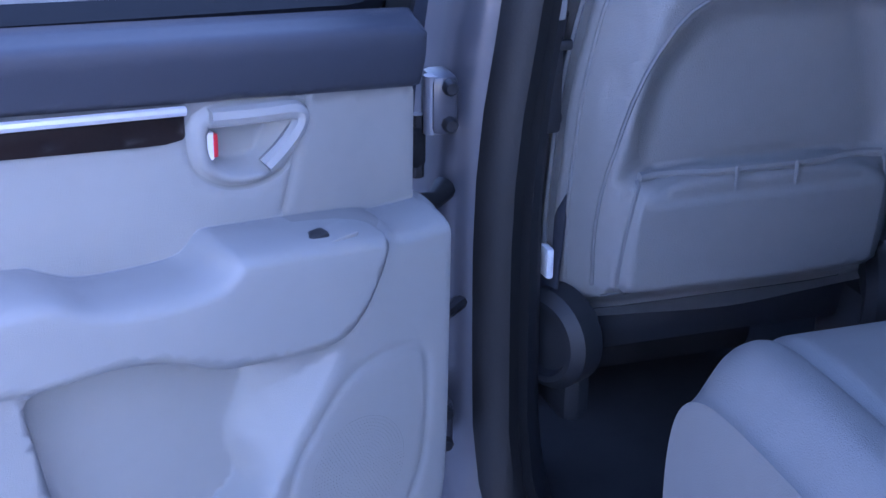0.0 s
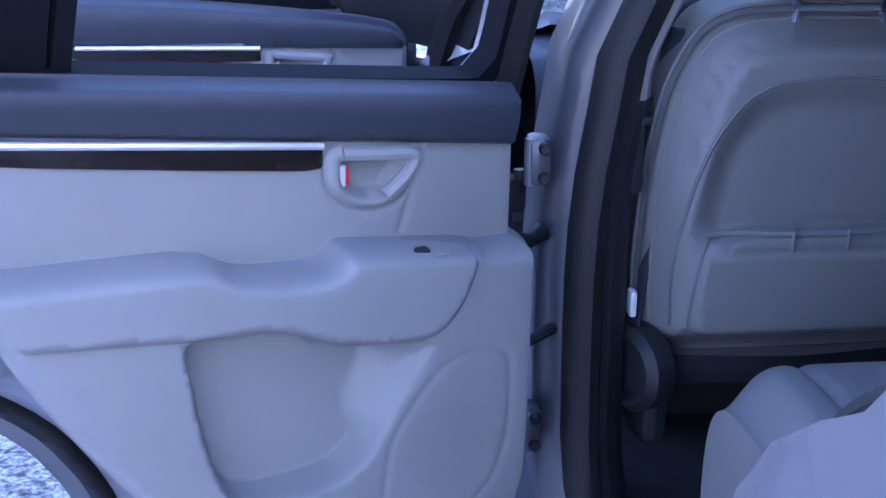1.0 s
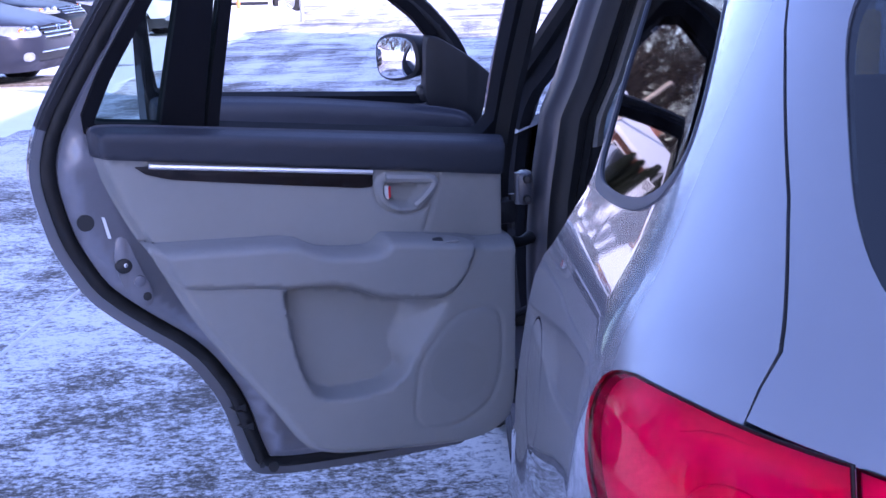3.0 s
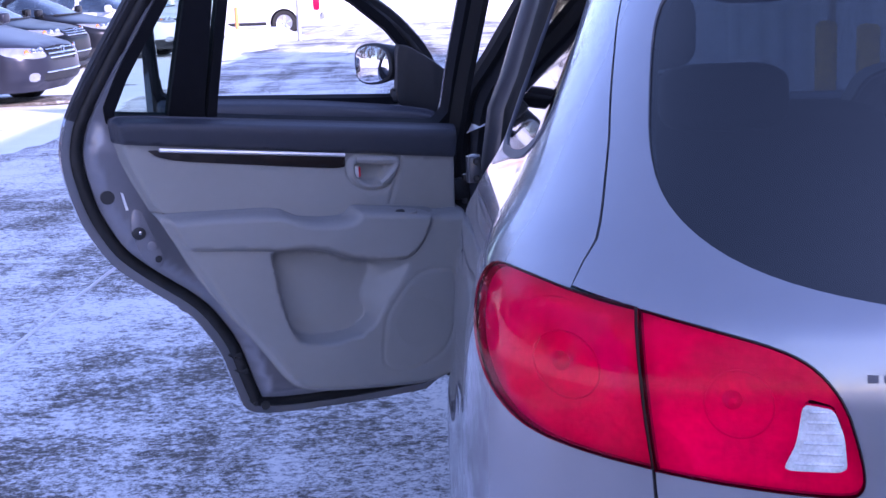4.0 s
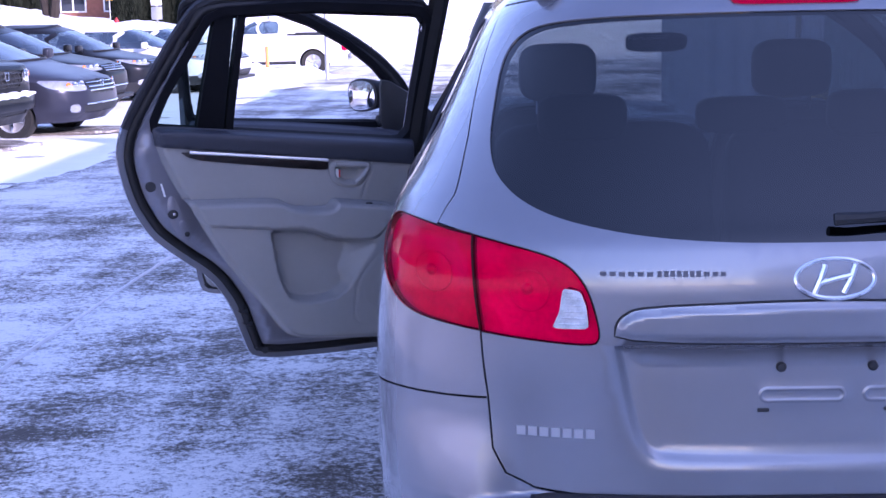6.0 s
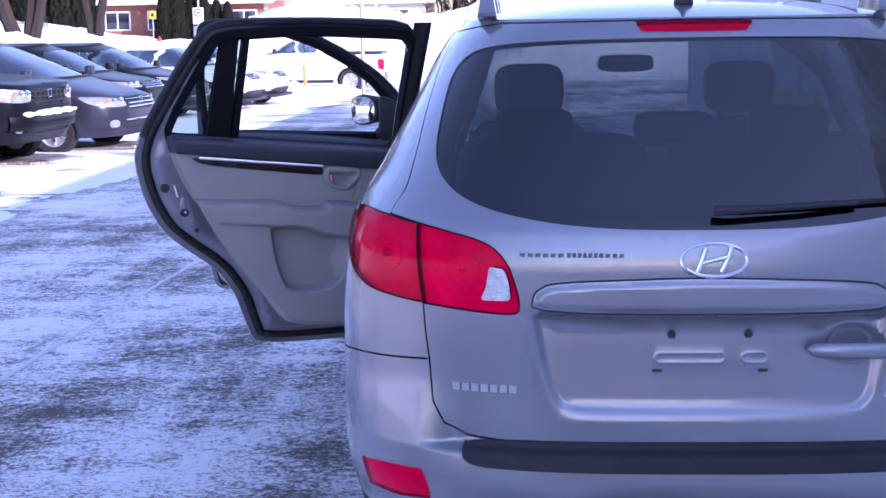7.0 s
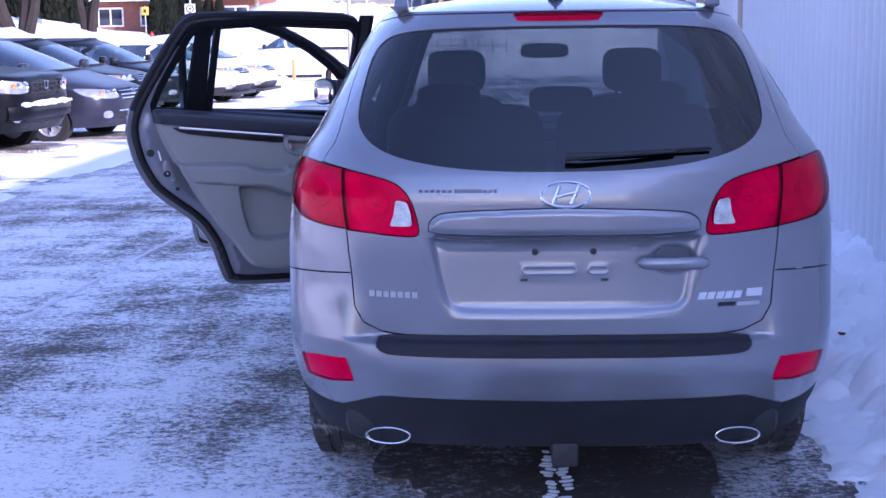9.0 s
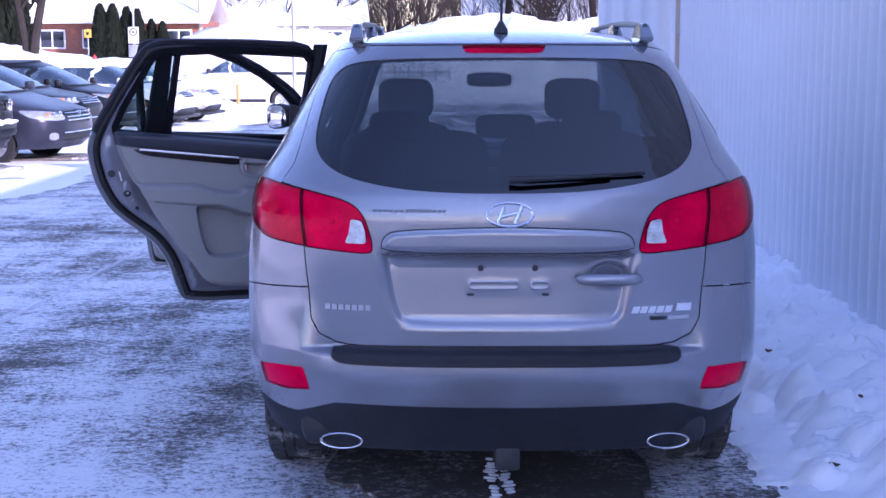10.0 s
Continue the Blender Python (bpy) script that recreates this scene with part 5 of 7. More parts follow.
    sweep("pillar_trim", [(.186, 2.240), (.215, 2.25), (.232, 2.285), (.240, 2.36), (.23, 2.44), (.16, 2.46)], 1.16, 1.67, HEADLINER)
    for k in range(5):
        part("belt_slot", boxbm((-.700 + .0022 * k, 2.262 - .001 * k, 1.03 + .024 * k), (.022, .012, .014), .004), BLACK, car) if k in (0, 4) else None
    part("belt_slot", boxbm((-.703, 2.262, 1.075), (.026, .016, .13), .008), BLACK, car)
    belt = part("seat_belt", boxbm((-.66, 2.32, .98), (.006, .048, .56), .002, m=pose(0, 0, 0, 0, 6, 20)), TRIM_D, car, "dark seat belt")
    part("belt_latch", boxbm((-.685, 2.30, .815), (.012, .03, .045), .005), WHITE_PL, belt)
    # check strap between pillar and door
    strap = part("check_strap", tubebm([(-.800, 2.262, .803), (-.835, 2.240, .796), (-.885, 2.205, .785), (-.925, 2.16, .775)], [.009, .010, .008, .008], 8), DARKMETAL, car, "black steel door check strap")
    part("strap_bolt", lathebm([(.0, .012), (.012, .01), (.016, .0), (.016, -.01)], 14, pose(-.806, 2.250, .806, 90, 0, -40)), CHROME, strap)
    # hinges, their bolts and the wiring boot on the pillar
    for z in (.635, 1.075):
        hg = part("hinge_leaf", boxbm((-.862, 2.235, z), (.035, .055, .075), .010), PAINT_SHADED, car, "painted steel door hinge leaf")
        part("hinge_knuckle", tubebm([(-.876, 2.222, z - .036), (-.876, 2.222, z + .036)], .010, 10), PAINT_IN, hg)
        for dz in (-.022, .024):
            part("hinge_bolt", lathebm([(.0, .010), (.007, .010), (.010, .006), (.010, -.004)], 8, pose(-.858, 2.206, z + dz, 90)), DARKMETAL, hg)
    part("wiring_boot", tubebm([(-.850, 2.25, .955), (-.872, 2.225, .950), (-.900, 2.20, .955)], [.016, .012, .016], 10), RUBBER, car, "black rubber wiring boot")
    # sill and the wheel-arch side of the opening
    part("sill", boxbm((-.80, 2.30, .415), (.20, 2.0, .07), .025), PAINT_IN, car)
    part("sill_plate", boxbm((-.765, 2.0, .455), (.09, .75, .015), .006), INNER_D, car)
    loop = open_smooth([(2.20, .475), (1.78, .47)] + [(y + .035, z + (.03 if z < .6 else .0)) for y, z in REAR_EDGE] + [(1.52, 1.625), (2.2, 1.64)], 2)
    part("door_seal", tubebm([(-float(SUV.width(z)) + .085, y, z) for y, z in loop], .016, 8), RUBBER, car, "black rubber door seal")
    bm = bmesh.new()
    ra, rb = [], []
    for y, z in loop:
        w = float(SUV.width(z))
        ra.append(bm.verts.new((-w + .012, y - .033, z)))
        rb.append(bm.verts.new((-w + .10, y, z)))
    for i in range(len(loop) - 1):
        bm.faces.new((ra[i], ra[i + 1], rb[i + 1], rb[i]))
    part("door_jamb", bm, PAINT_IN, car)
    line = open_smooth([(3.27, .50), (3.30, .70), (3.30, .95), (3.20, 1.14), (2.93, 1.37), (2.62, 1.585), (2.48, 1.64)], 2)
    part("door_seal", tubebm([(-float(SUV.width(z)) + .045, y, z) for y, z in line], .030, 8), RUBBER, car, "black rubber door seal")
    part("pillar_trim", tubebm([(-float(SUV.width(z)) + .10, y + .03, z) for y, z in line], .045, 8), INNER_D, car)
    part("side_trim", boxbm((-.70, 1.05, .86), (.14, .36, .55), .06), INNER_D, car)
    part("rear_view_mirror", cushbm((.02, 2.86, 1.50), (.24, .05, .075), power=4), BLACK, car)


cabin()

# ---- the ground and the building ----
def make_ground():
    xs = np.concatenate([-np.geomspace(400, 12, 16), np.arange(-11, 6, .5), np.geomspace(6.5, 400, 16)])
    ys = np.concatenate([-np.geomspace(300, 9, 14), np.arange(-8, 30, .5), np.geomspace(31, 900, 30)])
    vs = [(x, y, ground_z(x, y) + .012 * noise.noise((x * .8, y * .8, 0))) for y in ys for x in xs]
    n = len(xs)
    fs = [(j * n + i, j * n + i + 1, (j + 1) * n + i + 1, (j + 1) * n + i) for j in range(len(ys) - 1) for i in range(n - 1)]
    me = bpy.data.meshes.new("ground")
    me.from_pydata(vs, [], fs)
    ob = part("ground", me, SNOWROAD, None)
    return tagged(ob, "grey asphalt lot under patchy packed snow and ice", "ground", kind="structure")


def snow_road(name="packed_snow_on_asphalt", low=1.435, high=1.705):
    m = bpy.data.materials.new(name)
    m.use_nodes = True
    nt = m.node_tree
    p = nt.nodes["Principled BSDF"]
    p.inputs["Specular IOR Level"].default_value = .2
    tc = nt.nodes.new("ShaderNodeTexCoord")

    def noise_node(sx, sy, scale, detail, rough=.6, dist_=0.0):
        mp = nt.nodes.new("ShaderNodeMapping")
        mp.inputs["Scale"].default_value = (sx, sy, 1)
        mp.inputs["Rotation"].default_value = (0, 0, radians(-8))
        nt.links.new(tc.outputs["Object"], mp.inputs["Vector"])
        n = nt.nodes.new("ShaderNodeTexNoise")
        n.inputs["Scale"].default_value, n.inputs["Detail"].default_value = scale, detail
        n.inputs["Roughness"].default_value, n.inputs["Distortion"].default_value = rough, dist_
        nt.links.new(mp.outputs[0], n.inputs["Vector"])
        return n.outputs[0]

    def math_node(op, a, b, c=None):
        n = nt.nodes.new("ShaderNodeMath")
        n.operation = op
        for i, v in enumerate((a, b, c)):
            if v is None:
                continue
            if isinstance(v, (int, float)):
                n.inputs[i].default_value = v
            else:
                nt.links.new(v, n.inputs[i])
        return n.outputs[0]
    big = noise_node(.8, 1.0, .5, 5)
    mid = noise_node(.75, 1.25, 2.6, 8, .72, .4)
    fine = noise_node(1.0, 1.15, 24, 7, .75)
    crumb = noise_node(1.0, 1.0, 62, 4, .7)
    tracks = noise_node(2.2, .16, 1.0, 4, .55, .3)
    s = math_node("MULTIPLY_ADD", mid, .55, math_node("MULTIPLY_ADD", fine, .90, math_node("MULTIPLY", big, .85)))
    s = math_node("MULTIPLY_ADD", tracks, .42, math_node("MULTIPLY_ADD", crumb, .50, s))
    rg = nt.nodes.new("ShaderNodeMapRange")
    rg.inputs["From Min"].default_value, rg.inputs["From Max"].default_value = low, high
    nt.links.new(s, rg.inputs["Value"])
    cr = nt.nodes.new("ShaderNodeValToRGB")
    cr.color_ramp.elements[0].color = (.105, .092, .082, 1)
    cr.color_ramp.elements[1].color = (.88, .87, .86, 1)
    for at_, shade in ((.22, (.185, .168, .154, 1)), (.50, (.42, .41, .41, 1)), (.74, (.72, .72, .74, 1))):
        e = cr.color_ramp.elements.new(at_)
        e.color = shade
    nt.links.new(rg.outputs[0], cr.inputs[0])
    nt.links.new(cr.outputs[0], p.inputs["Base Color"])
    ro = nt.nodes.new("ShaderNodeMapRange")
    ro.inputs["To Min"].default_value, ro.inputs["To Max"].default_value = .72, .8
    nt.links.new(rg.outputs[0], ro.inputs["Value"])
    nt.links.new(ro.outputs[0], p.inputs["Roughness"])
    b = nt.nodes.new("ShaderNodeBump")
    b.inputs["Strength"].default_value, b.inputs["Distance"].default_value = .7, .012
    nt.links.new(s, b.inputs["Height"])
    nt.links.new(b.outputs[0], p.inputs["Normal"])
    return m


SNOWROAD = snow_road()
SNOW = mat("snow", (.92, .93, .95), rough=.7, vary=.04, scale=3, bump=.4, bscale=60)
WALL = mat("white_corrugated_metal", (.74, .76, .80), rough=.42, vary=.05, scale=.7)
ground = make_ground()


def corrugated(name, a, b, z0, z1, pitch=.18, depth=.034):
    """A sheet wall from a to b with rounded ribs, 6 cm thick behind."""
    a, b = Vector((*a, 0)), Vector((*b, 0))
    d = (b - a).normalized()
    nrm = Vector((d.y, -d.x, 0))
    n = int((b - a).length / pitch)
    prof = []
    for i in range(n):
        for f in np.arange(0, 1, .125):
            h = float(step(np.array([math.sin(2 * math.pi * f)]), -.8, .8)[0])
            prof.append(a + d * pitch * (i + f) + nrm * depth * h)
    prof.append(a + d * pitch * n)
    vs = [(q.x, q.y, z) for q in prof for z in (z0, z1)] + [(q.x - nrm.x * .06, q.y - nrm.y * .06, z) for q in (prof[0], prof[-1]) for z in (z0, z1)]
    k = len(prof)
    fs = [(2 * i, 2 * i + 2, 2 * i + 3, 2 * i + 1) for i in range(k - 1)]
    o = 2 * k
    fs += [(o, o + 1, o + 3, o + 2), (0, 1, o + 1, o), (2 * k - 2, o + 2, o + 3, 2 * k - 1)]
    me = bpy.data.meshes.new(name)
    me.from_pydata(vs, [], fs)
    return part(name, me, WALL, None)


tagged(corrugated("wall_east", (2.1, 9.5), (2.1, -13), -.3, 4.0), "white corrugated metal wall, seen or added unseen to block sun", "wall", kind="structure")
# unseen wall added behind the return wall to keep low sun off the lot
tagged(corrugated("wall_sun_block", (2.9, 24), (2.9, 9.62), -.5, 4.0), "white corrugated metal wall, seen or added unseen to block sun", "wall", kind="structure")
tagged(corrugated("wall_far", (1.3, 9.56), (2.1, 9.56), -.3, 4.0), "white corrugated metal return wall", "wall", kind="structure")


def ragged(cx, cy, rx, ry, seed, n=90, amp=.35):
    """An uneven closed outline."""
    o = []
    for a in np.linspace(0, 2 * math.pi, n, endpoint=False):
        k = 1 + amp * noise.fractal((math.cos(a) * 1.6 + seed, math.sin(a) * 1.6, seed), 1.0, 2.0, 4)
        c, s_ = math.cos(a), math.sin(a)
        o.append((cx + rx * k * math.copysign(abs(c) ** .85, c), cy + ry * k * math.copysign(abs(s_) ** .85, s_)))
    return o


# wet asphalt below the SUV; also the shade colour below two parked cars
WET_AND_SHADE = snow_road("wet_and_shade_asphalt", 1.56, 1.87)
patch = ragged(.0, 1.9, .74, 2.7, 3, 160, .4)
pv2, preg = panelize((-1.6, 1.6, -2.6, 6.4), [("patch", patch)], .10)
ob = part("bare_and_shade_asphalt", shell(pv2, preg["patch"], lambda q: np.stack([q[:, 0], q[:, 1], np.array([ground_z(x, y) + .016 for x, y in q])], 1), .03), WET_AND_SHADE, None)
tagged(ob, "dark wet bare asphalt under the car", "ground", kind="structure")
pts = [(-2.975 + .0375 * k + .006 * noise.noise((k * 2.3, 0, 0)), 3.2 + k * 1.0) for k in np.linspace(0, 4.2, 60)]
bm = bmesh.new()
rows_ = [[bm.verts.new((x + s_ * .0045 * max(.0, .5 + noise.noise((y * 4, s_, 0))), y, ground_z(x, y) + h)) for s_, h in ((-1, -.02), (-1, .017), (1, .017), (1, -.02))] for x, y in pts]
for r0, r1 in zip(rows_, rows_[1:]):
    for j in range(3):
        bm.faces.new((r0[j], r0[j + 1], r1[j + 1], r1[j]))
tagged(part("pavement_crack", bm, SNOW, None), "thin pavement joint filled with snow", "ground", kind="structure")


# ---- parked cars along the lot ----
def vehicle_paint(name, c, snow=False, metal=.4):
    return mat(name, c, rough=.28, metal=metal, coat=.06, spec=.14, vary=.06, scale=1.5, dirt=(.30, .31, .34) if snow else None, dirt_at=.70)


TYRE_FAR = mat("dark_tyre_rubber", (.022, .022, .023), rough=.85, vary=.3, scale=12)
HEADLAMP = mat("headlamp_lens", (.45, .46, .5), rough=.12, coat=1.0, metal=.5, vary=.3, scale=9)
AMBER = mat("amber_lens", (.8, .25, .05), rough=.15, coat=1.0)
CARGLASS = glass("car_window_glass", (.30, .38, .42), 1.5, .26)


def parked_car(name, label, colour, m, kind, group="parked cars"):
    car = thing(name, m, label, "truck" if kind == "pickup" else "car", group)
    if kind == "van":
        zr, yr = [.25, .5, .9, 1.2, 1.6, 1.70], [.1, .0, .03, .12, .32, .45]
        zf, yf = [.25, .45, .70, .84, .93, 1.0, 1.06, 1.12, 1.40, 1.62, 1.70], [4.92, 5.10, 5.08, 4.98, 4.72, 4.45, 4.22, 4.0, 3.32, 2.75, 2.5]
        zw, hw = [.25, .6, .95, 1.1, 1.4, 1.62, 1.70], [.90, .99, .985, .95, .83, .72, .62]
        top, crown, wheels, tyre_r, hl = 1.70, .05, (1.05, 4.05), .34, (.69, .88)
        sw = [[(3.75, 1.12), (3.05, 1.50), (2.75, 1.56), (2.55, 1.12)], [(2.45, 1.12), (2.6, 1.56), (1.3, 1.56), (1.2, 1.12)], [(1.1, 1.13), (1.2, 1.55), (.6, 1.5), (.45, 1.16)]]
    elif kind == "suv":
        zr, yr = [.25, .5, .9, 1.1, 1.5, 1.62], [.1, .0, .03, .10, .38, .55]
        zf, yf = [.25, .48, .72, .86, .95, 1.0, 1.05, 1.10, 1.35, 1.55, 1.62], [4.38, 4.53, 4.52, 4.42, 4.20, 3.92, 3.62, 3.40, 2.86, 2.40, 2.15]
        zw, hw = [.25, .6, .9, 1.06, 1.3, 1.5, 1.62], [.84, .91, .905, .88, .78, .68, .58]
        top, crown, wheels, tyre_r, hl = 1.62, .06, (.95, 3.57), .355, (.80, .95)
        sw = [[(3.10, 1.10), (2.62, 1.42), (2.40, 1.50), (2.20, 1.11)], [(2.1, 1.11), (2.28, 1.50), (1.45, 1.50), (1.2, 1.13)], [(1.1, 1.14), (1.32, 1.49), (.85, 1.42), (.75, 1.20)]]
    else:
        zr, yr = [.35, .6, 1.12, 1.18, 1.24, 1.53, 1.80], [.05, .0, .03, .10, 1.85, 1.95, 2.25]
        zf, yf = [.35, .50, .85, 1.10, 1.16, 1.20, 1.24, 1.29, 1.54, 1.74, 1.80], [5.12, 5.22, 5.24, 5.20, 5.05, 4.65, 4.10, 3.85, 3.35, 2.95, 2.75]
        zw, hw = [.35, .7, 1.13, 1.24, 1.48, 1.70, 1.80], [.90, .97, .965, .93, .82, .74, .64]
        top, crown, wheels, tyre_r, hl = 1.80, .05, (1.15, 4.25), .385, (.88, 1.10)
        sw = [[(3.66, 1.28), (3.20, 1.60), (2.98, 1.68), (2.85, 1.29)], [(2.75, 1.29), (2.80, 1.68), (2.30, 1.68), (2.24, 1.30)]]
    B = Body(zr, yr, yr, zf, yf, zw, hw, depth=.35, nose=.38 if kind == "pickup" else .58, power=5.0 if kind == "pickup" else 3.2, flare=.02, wheels=wheels, wz=tyre_r, wr=tyre_r + .03)
    F, Sd = B.front, B.side
    z0, h0, h1 = zr[0], hl[0], hl[1]
    mirr = lambda o: [(-a, b) for a, b in o]
    zt = top - .10
    zb = {"van": 1.14, "suv": 1.12, "pickup": 1.30}[kind]
    ws = [F(x, z) for x, z in [(0, zb), (.52, zb), (.70, zb + .02), (.62, zt - .18), (.52, zt), (0, zt + .03)]] + [(P3, zt + .03), (P3, zb)]
    lamp = rounded([F(.50, h0 + .02), F(.72, h0 + .01), Sd(zf and float(pch(zf, yf, h0)) - .42, h0 + .06, 1), Sd(float(pch(zf, yf, h1)) - .50, h1 - .0, 1), F(.60, h1 - .04), F(.48, h1 - .10)], 2, .2)
    gr = rounded([F(0, h0 - .04), F(.36, h0 - .04), F(.46, h0 + .05), F(.45, h1 - .04), F(0, h1 - .02)], 1, .15)
    gr = [(P3, h0 - .04)] + [F(.36, h0 - .04), F(.46, h0 + .05), F(.45, h1 - .05)] + [(P3, h1 - .03)]
    lo = [(P3, z0 + .12), F(.55, z0 + .13), F(.62, z0 + .24), (P3, z0 + .25)]
    fog = rounded([F(.66, z0 + .14), F(.80, z0 + .16), F(.80, z0 + .27), F(.66, z0 + .26)], 1)
    polys = []
    for s in (1, -1):
        mm = (lambda o: list(o)) if s > 0 else mirr
        polys += [("wind", mm(ws)), ("lamp" + ("" if s > 0 else "_b"), mm(lamp)), ("grille", mm(gr)), ("intake", mm(lo)), ("fog" + ("" if s > 0 else "_b"), mm(fog))]
        for i, o in enumerate(sw):
            polys.append(("win%d%s" % (i, "" if s > 0 else "_b"), mm([Sd(y, z, 1) for y, z in o])))
        if kind == "suv":
            polys.append(("clad", mm([(.2, z0), (P3, z0), (P3, z0 + .15), (P2 + .75, z0 + .15), (P2 + .5, z0 + .22), (P2 - .2, z0 + .20), (.2, z0 + .16)])))
        for wy in wheels:
            r = tyre_r + .045
            polys.append(("none", mm([Sd(wy + r * math.cos(a), tyre_r + r * math.sin(a), 1) for a in np.linspace(-.5, math.pi + .5, 22)])))
    ys = sorted(set(list(np.arange(z0 + .03, top, .05)) + list(np.linspace(h1 - .05, zb, 12))))
    gx = np.concatenate([np.arange(-P3, -P2, .05), np.arange(-P2, P2, .10), np.arange(P2, P3, .05)])
    v2, reg = panelize((-P3, P3, z0, top), polys, .06, xs=gx, ys=ys)
    mk = lambda k, rim=.02, lift=0.0: shell(v2, reg[k], B.at, rim, lift)
    part("body", mk("rest"), colour, car)
    if kind == "suv":
        part("lower_cladding", mk("clad", .02, .004), BLACK, car, "black plastic lower cladding")
    part("roof", B.roof(top, crown, 1.2, 2.4), colour, car)
    part("windshield", mk("wind", .01, -.003), CARGLASS, car)
    part("cowl", tubebm([Vector(B.at(np.array([F(x, zb - .005)]))[0]) + Vector((0, .01, .004)) for x in np.linspace(-.66, .66, 15)], .022, 6), BLACK, car, "black cowl under the windshield")
    for sfx in ("", "_b"):
        hl_ob = part("headlight", mk("lamp" + sfx, .02, .006), HEADLAMP, car, "clear headlight")
        sg_ = -1 if sfx else 1
        for hx, hr, hm in ((.56, .055, CHROME), (.68, .045, CHROME), (.77, .035, AMBER)):
            hq = Vector(B.at(np.array([F(sg_ * hx, (h0 + h1) / 2 + .01)]))[0])
            part("lamp_bowl", lathebm([(.0, .0), (hr * .7, .006), (hr, .018), (hr * 1.12, .004)], 16, pose(hq.x, hq.y + .004, hq.z, -90, 0, -sg_ * 25)), hm, hl_ob)
        part("fog_light", mk("fog" + sfx, .02, .002), HEADLAMP, car)
        for i in range(len(sw)):
            part("window", mk("win%d%s" % (i, sfx), .01, -.004), CARGLASS, car)
    part("intake", mk("intake", .02, -.01), BLACK, car)
    g = part("grille", mk("grille", .02, -.015), BLACK, car, "black grille with bright bars")
    for k in range(3):
        z = h0 + .01 + (h1 - h0 - .05) * k / 2.6
        pts = [Vector(B.at(np.array([F(x, z)]))[0]) + Vector((0, .004, 0)) for x in np.linspace(-.43, .43, 13)]
        part("grille_bar", tubebm(pts, .013, 6), CHROME if kind != "pickup" else BLACK, g)
    em = B.at(np.array([F(.001, (h0 + h1) / 2)]))[0]
    part("front_emblem", tubebm([(a, em[1] + .025, em[2] + b) for a, b in [(-.05, .05), (-.04, -.05), (.04, -.05), (.05, .05)]], .010, 6, True), CHROME, g)
    if kind == "pickup":
        z = z0 + .30
        line = [Vector(B.at(np.array([F(x, z)]))[0]) for x in np.linspace(-.90, .90, 25)]
        bm = bmesh.new()
        rows = [[bm.verts.new(p + Vector((0, a, b))) for a, b in ((-.03, -.13), (.05, -.12), (.075, -.08), (.075, .05), (.06, .075), (-.03, .08))] for p in line]
        for r0, r1 in zip(rows, rows[1:]):
            for j in range(5):
                bm.faces.new((r0[j], r0[j + 1], r1[j + 1], r1[j]))
        bu = part("front_bumper", bm, colour, car, "bumper with a crust of snow" if colour is NIGHT else "")
        if colour is NIGHT:
            rg_ = random.Random(4)
            for i in range(3, 21):
                if rg_.random() < .92:
                    part("snow_crust", cushbm(line[i] + Vector((0, .03, .085)), (.20, .12, rg_.uniform(.04, .11)), power=2.4), SNOW, bu)
        for i in range(7):
            x = -.36 + .12 * i
            q = [Vector(B.at(np.array([F(x + .001, zz)]))[0]) + Vector((0, .006, 0)) for zz in (h0 - .02, h1 - .06)]
            part("grille_bar", tubebm(q, .010, 6), BLACK, g)
    if kind != "pickup":
        pts = [Vector(B.at(np.array([F(x, z0 + .26)]))[0]) + Vector((0, .006, 0)) for x in np.linspace(-.55, .55, 9)]
        part("bumper_strip", tubebm(pts, .012, 6), CHROME, car)
    for wy in wheels:
        for sx in (-1, 1):
            wm = pose(sx * (float(pch(zw, hw, .6)) - .13), wy, tyre_r, 0, sx * 90, 0)
            ty = part("wheel", lathebm([(tyre_r * .64, -.10), (tyre_r * .95, -.11), (tyre_r, -.07), (tyre_r, .07), (tyre_r * .95, .11), (tyre_r * .64, .10)], 32, wm, False), TYRE_FAR, car)
            rm = part("rim", lathebm([(.0, .07), (.05, .07), (.06, .05), (tyre_r * .58, .07), (tyre_r * .66, .10), (tyre_r * .66, .0)], 28, wm), SILVER, ty)
            for a in range(5):
                q = wm @ pose(0, 0, .075, 0, 0, 72 * a)
                part("spoke", boxbm((0, 0, 0), (tyre_r * .5, .05, .03), .008, m=q @ pose(tyre_r * .33, 0, 0)), CHROME, rm)
            xo = float(pch(zw, hw, .6)) - .03
            part("wheel_well", arch_liner(sx * (xo - .28), sx * xo, wy, tyre_r, tyre_r + .045), BLACK, car)
    for sx in (-1, 1):
        yy = {"van": 3.72, "suv": 3.05, "pickup": 3.55}[kind]
        mr = part("side_mirror", cushbm((sx * (float(pch(zw, hw, zb)) + .12), yy, zb + .06), (.22, .12, .16), power=4), BLACK if kind == "pickup" else colour, car)
        part("mirror_arm", boxbm((sx * (float(pch(zw, hw, zb)) + .01), yy, zb), (.10, .06, .05), .015), BLACK, mr)
    for sx in (-1, 1):
        tz = {"van": 1.0, "suv": .98, "pickup": .90}[kind]
        tq = Vector(B.at(np.array([B.side(.20 if kind == "pickup" else .28, tz, sx)]))[0])
        part("tail_light", cushbm(tq + Vector((-sx * .02, -.04, 0)), (.10, .22, .34), power=5), RED_REFL, car, "red tail light")
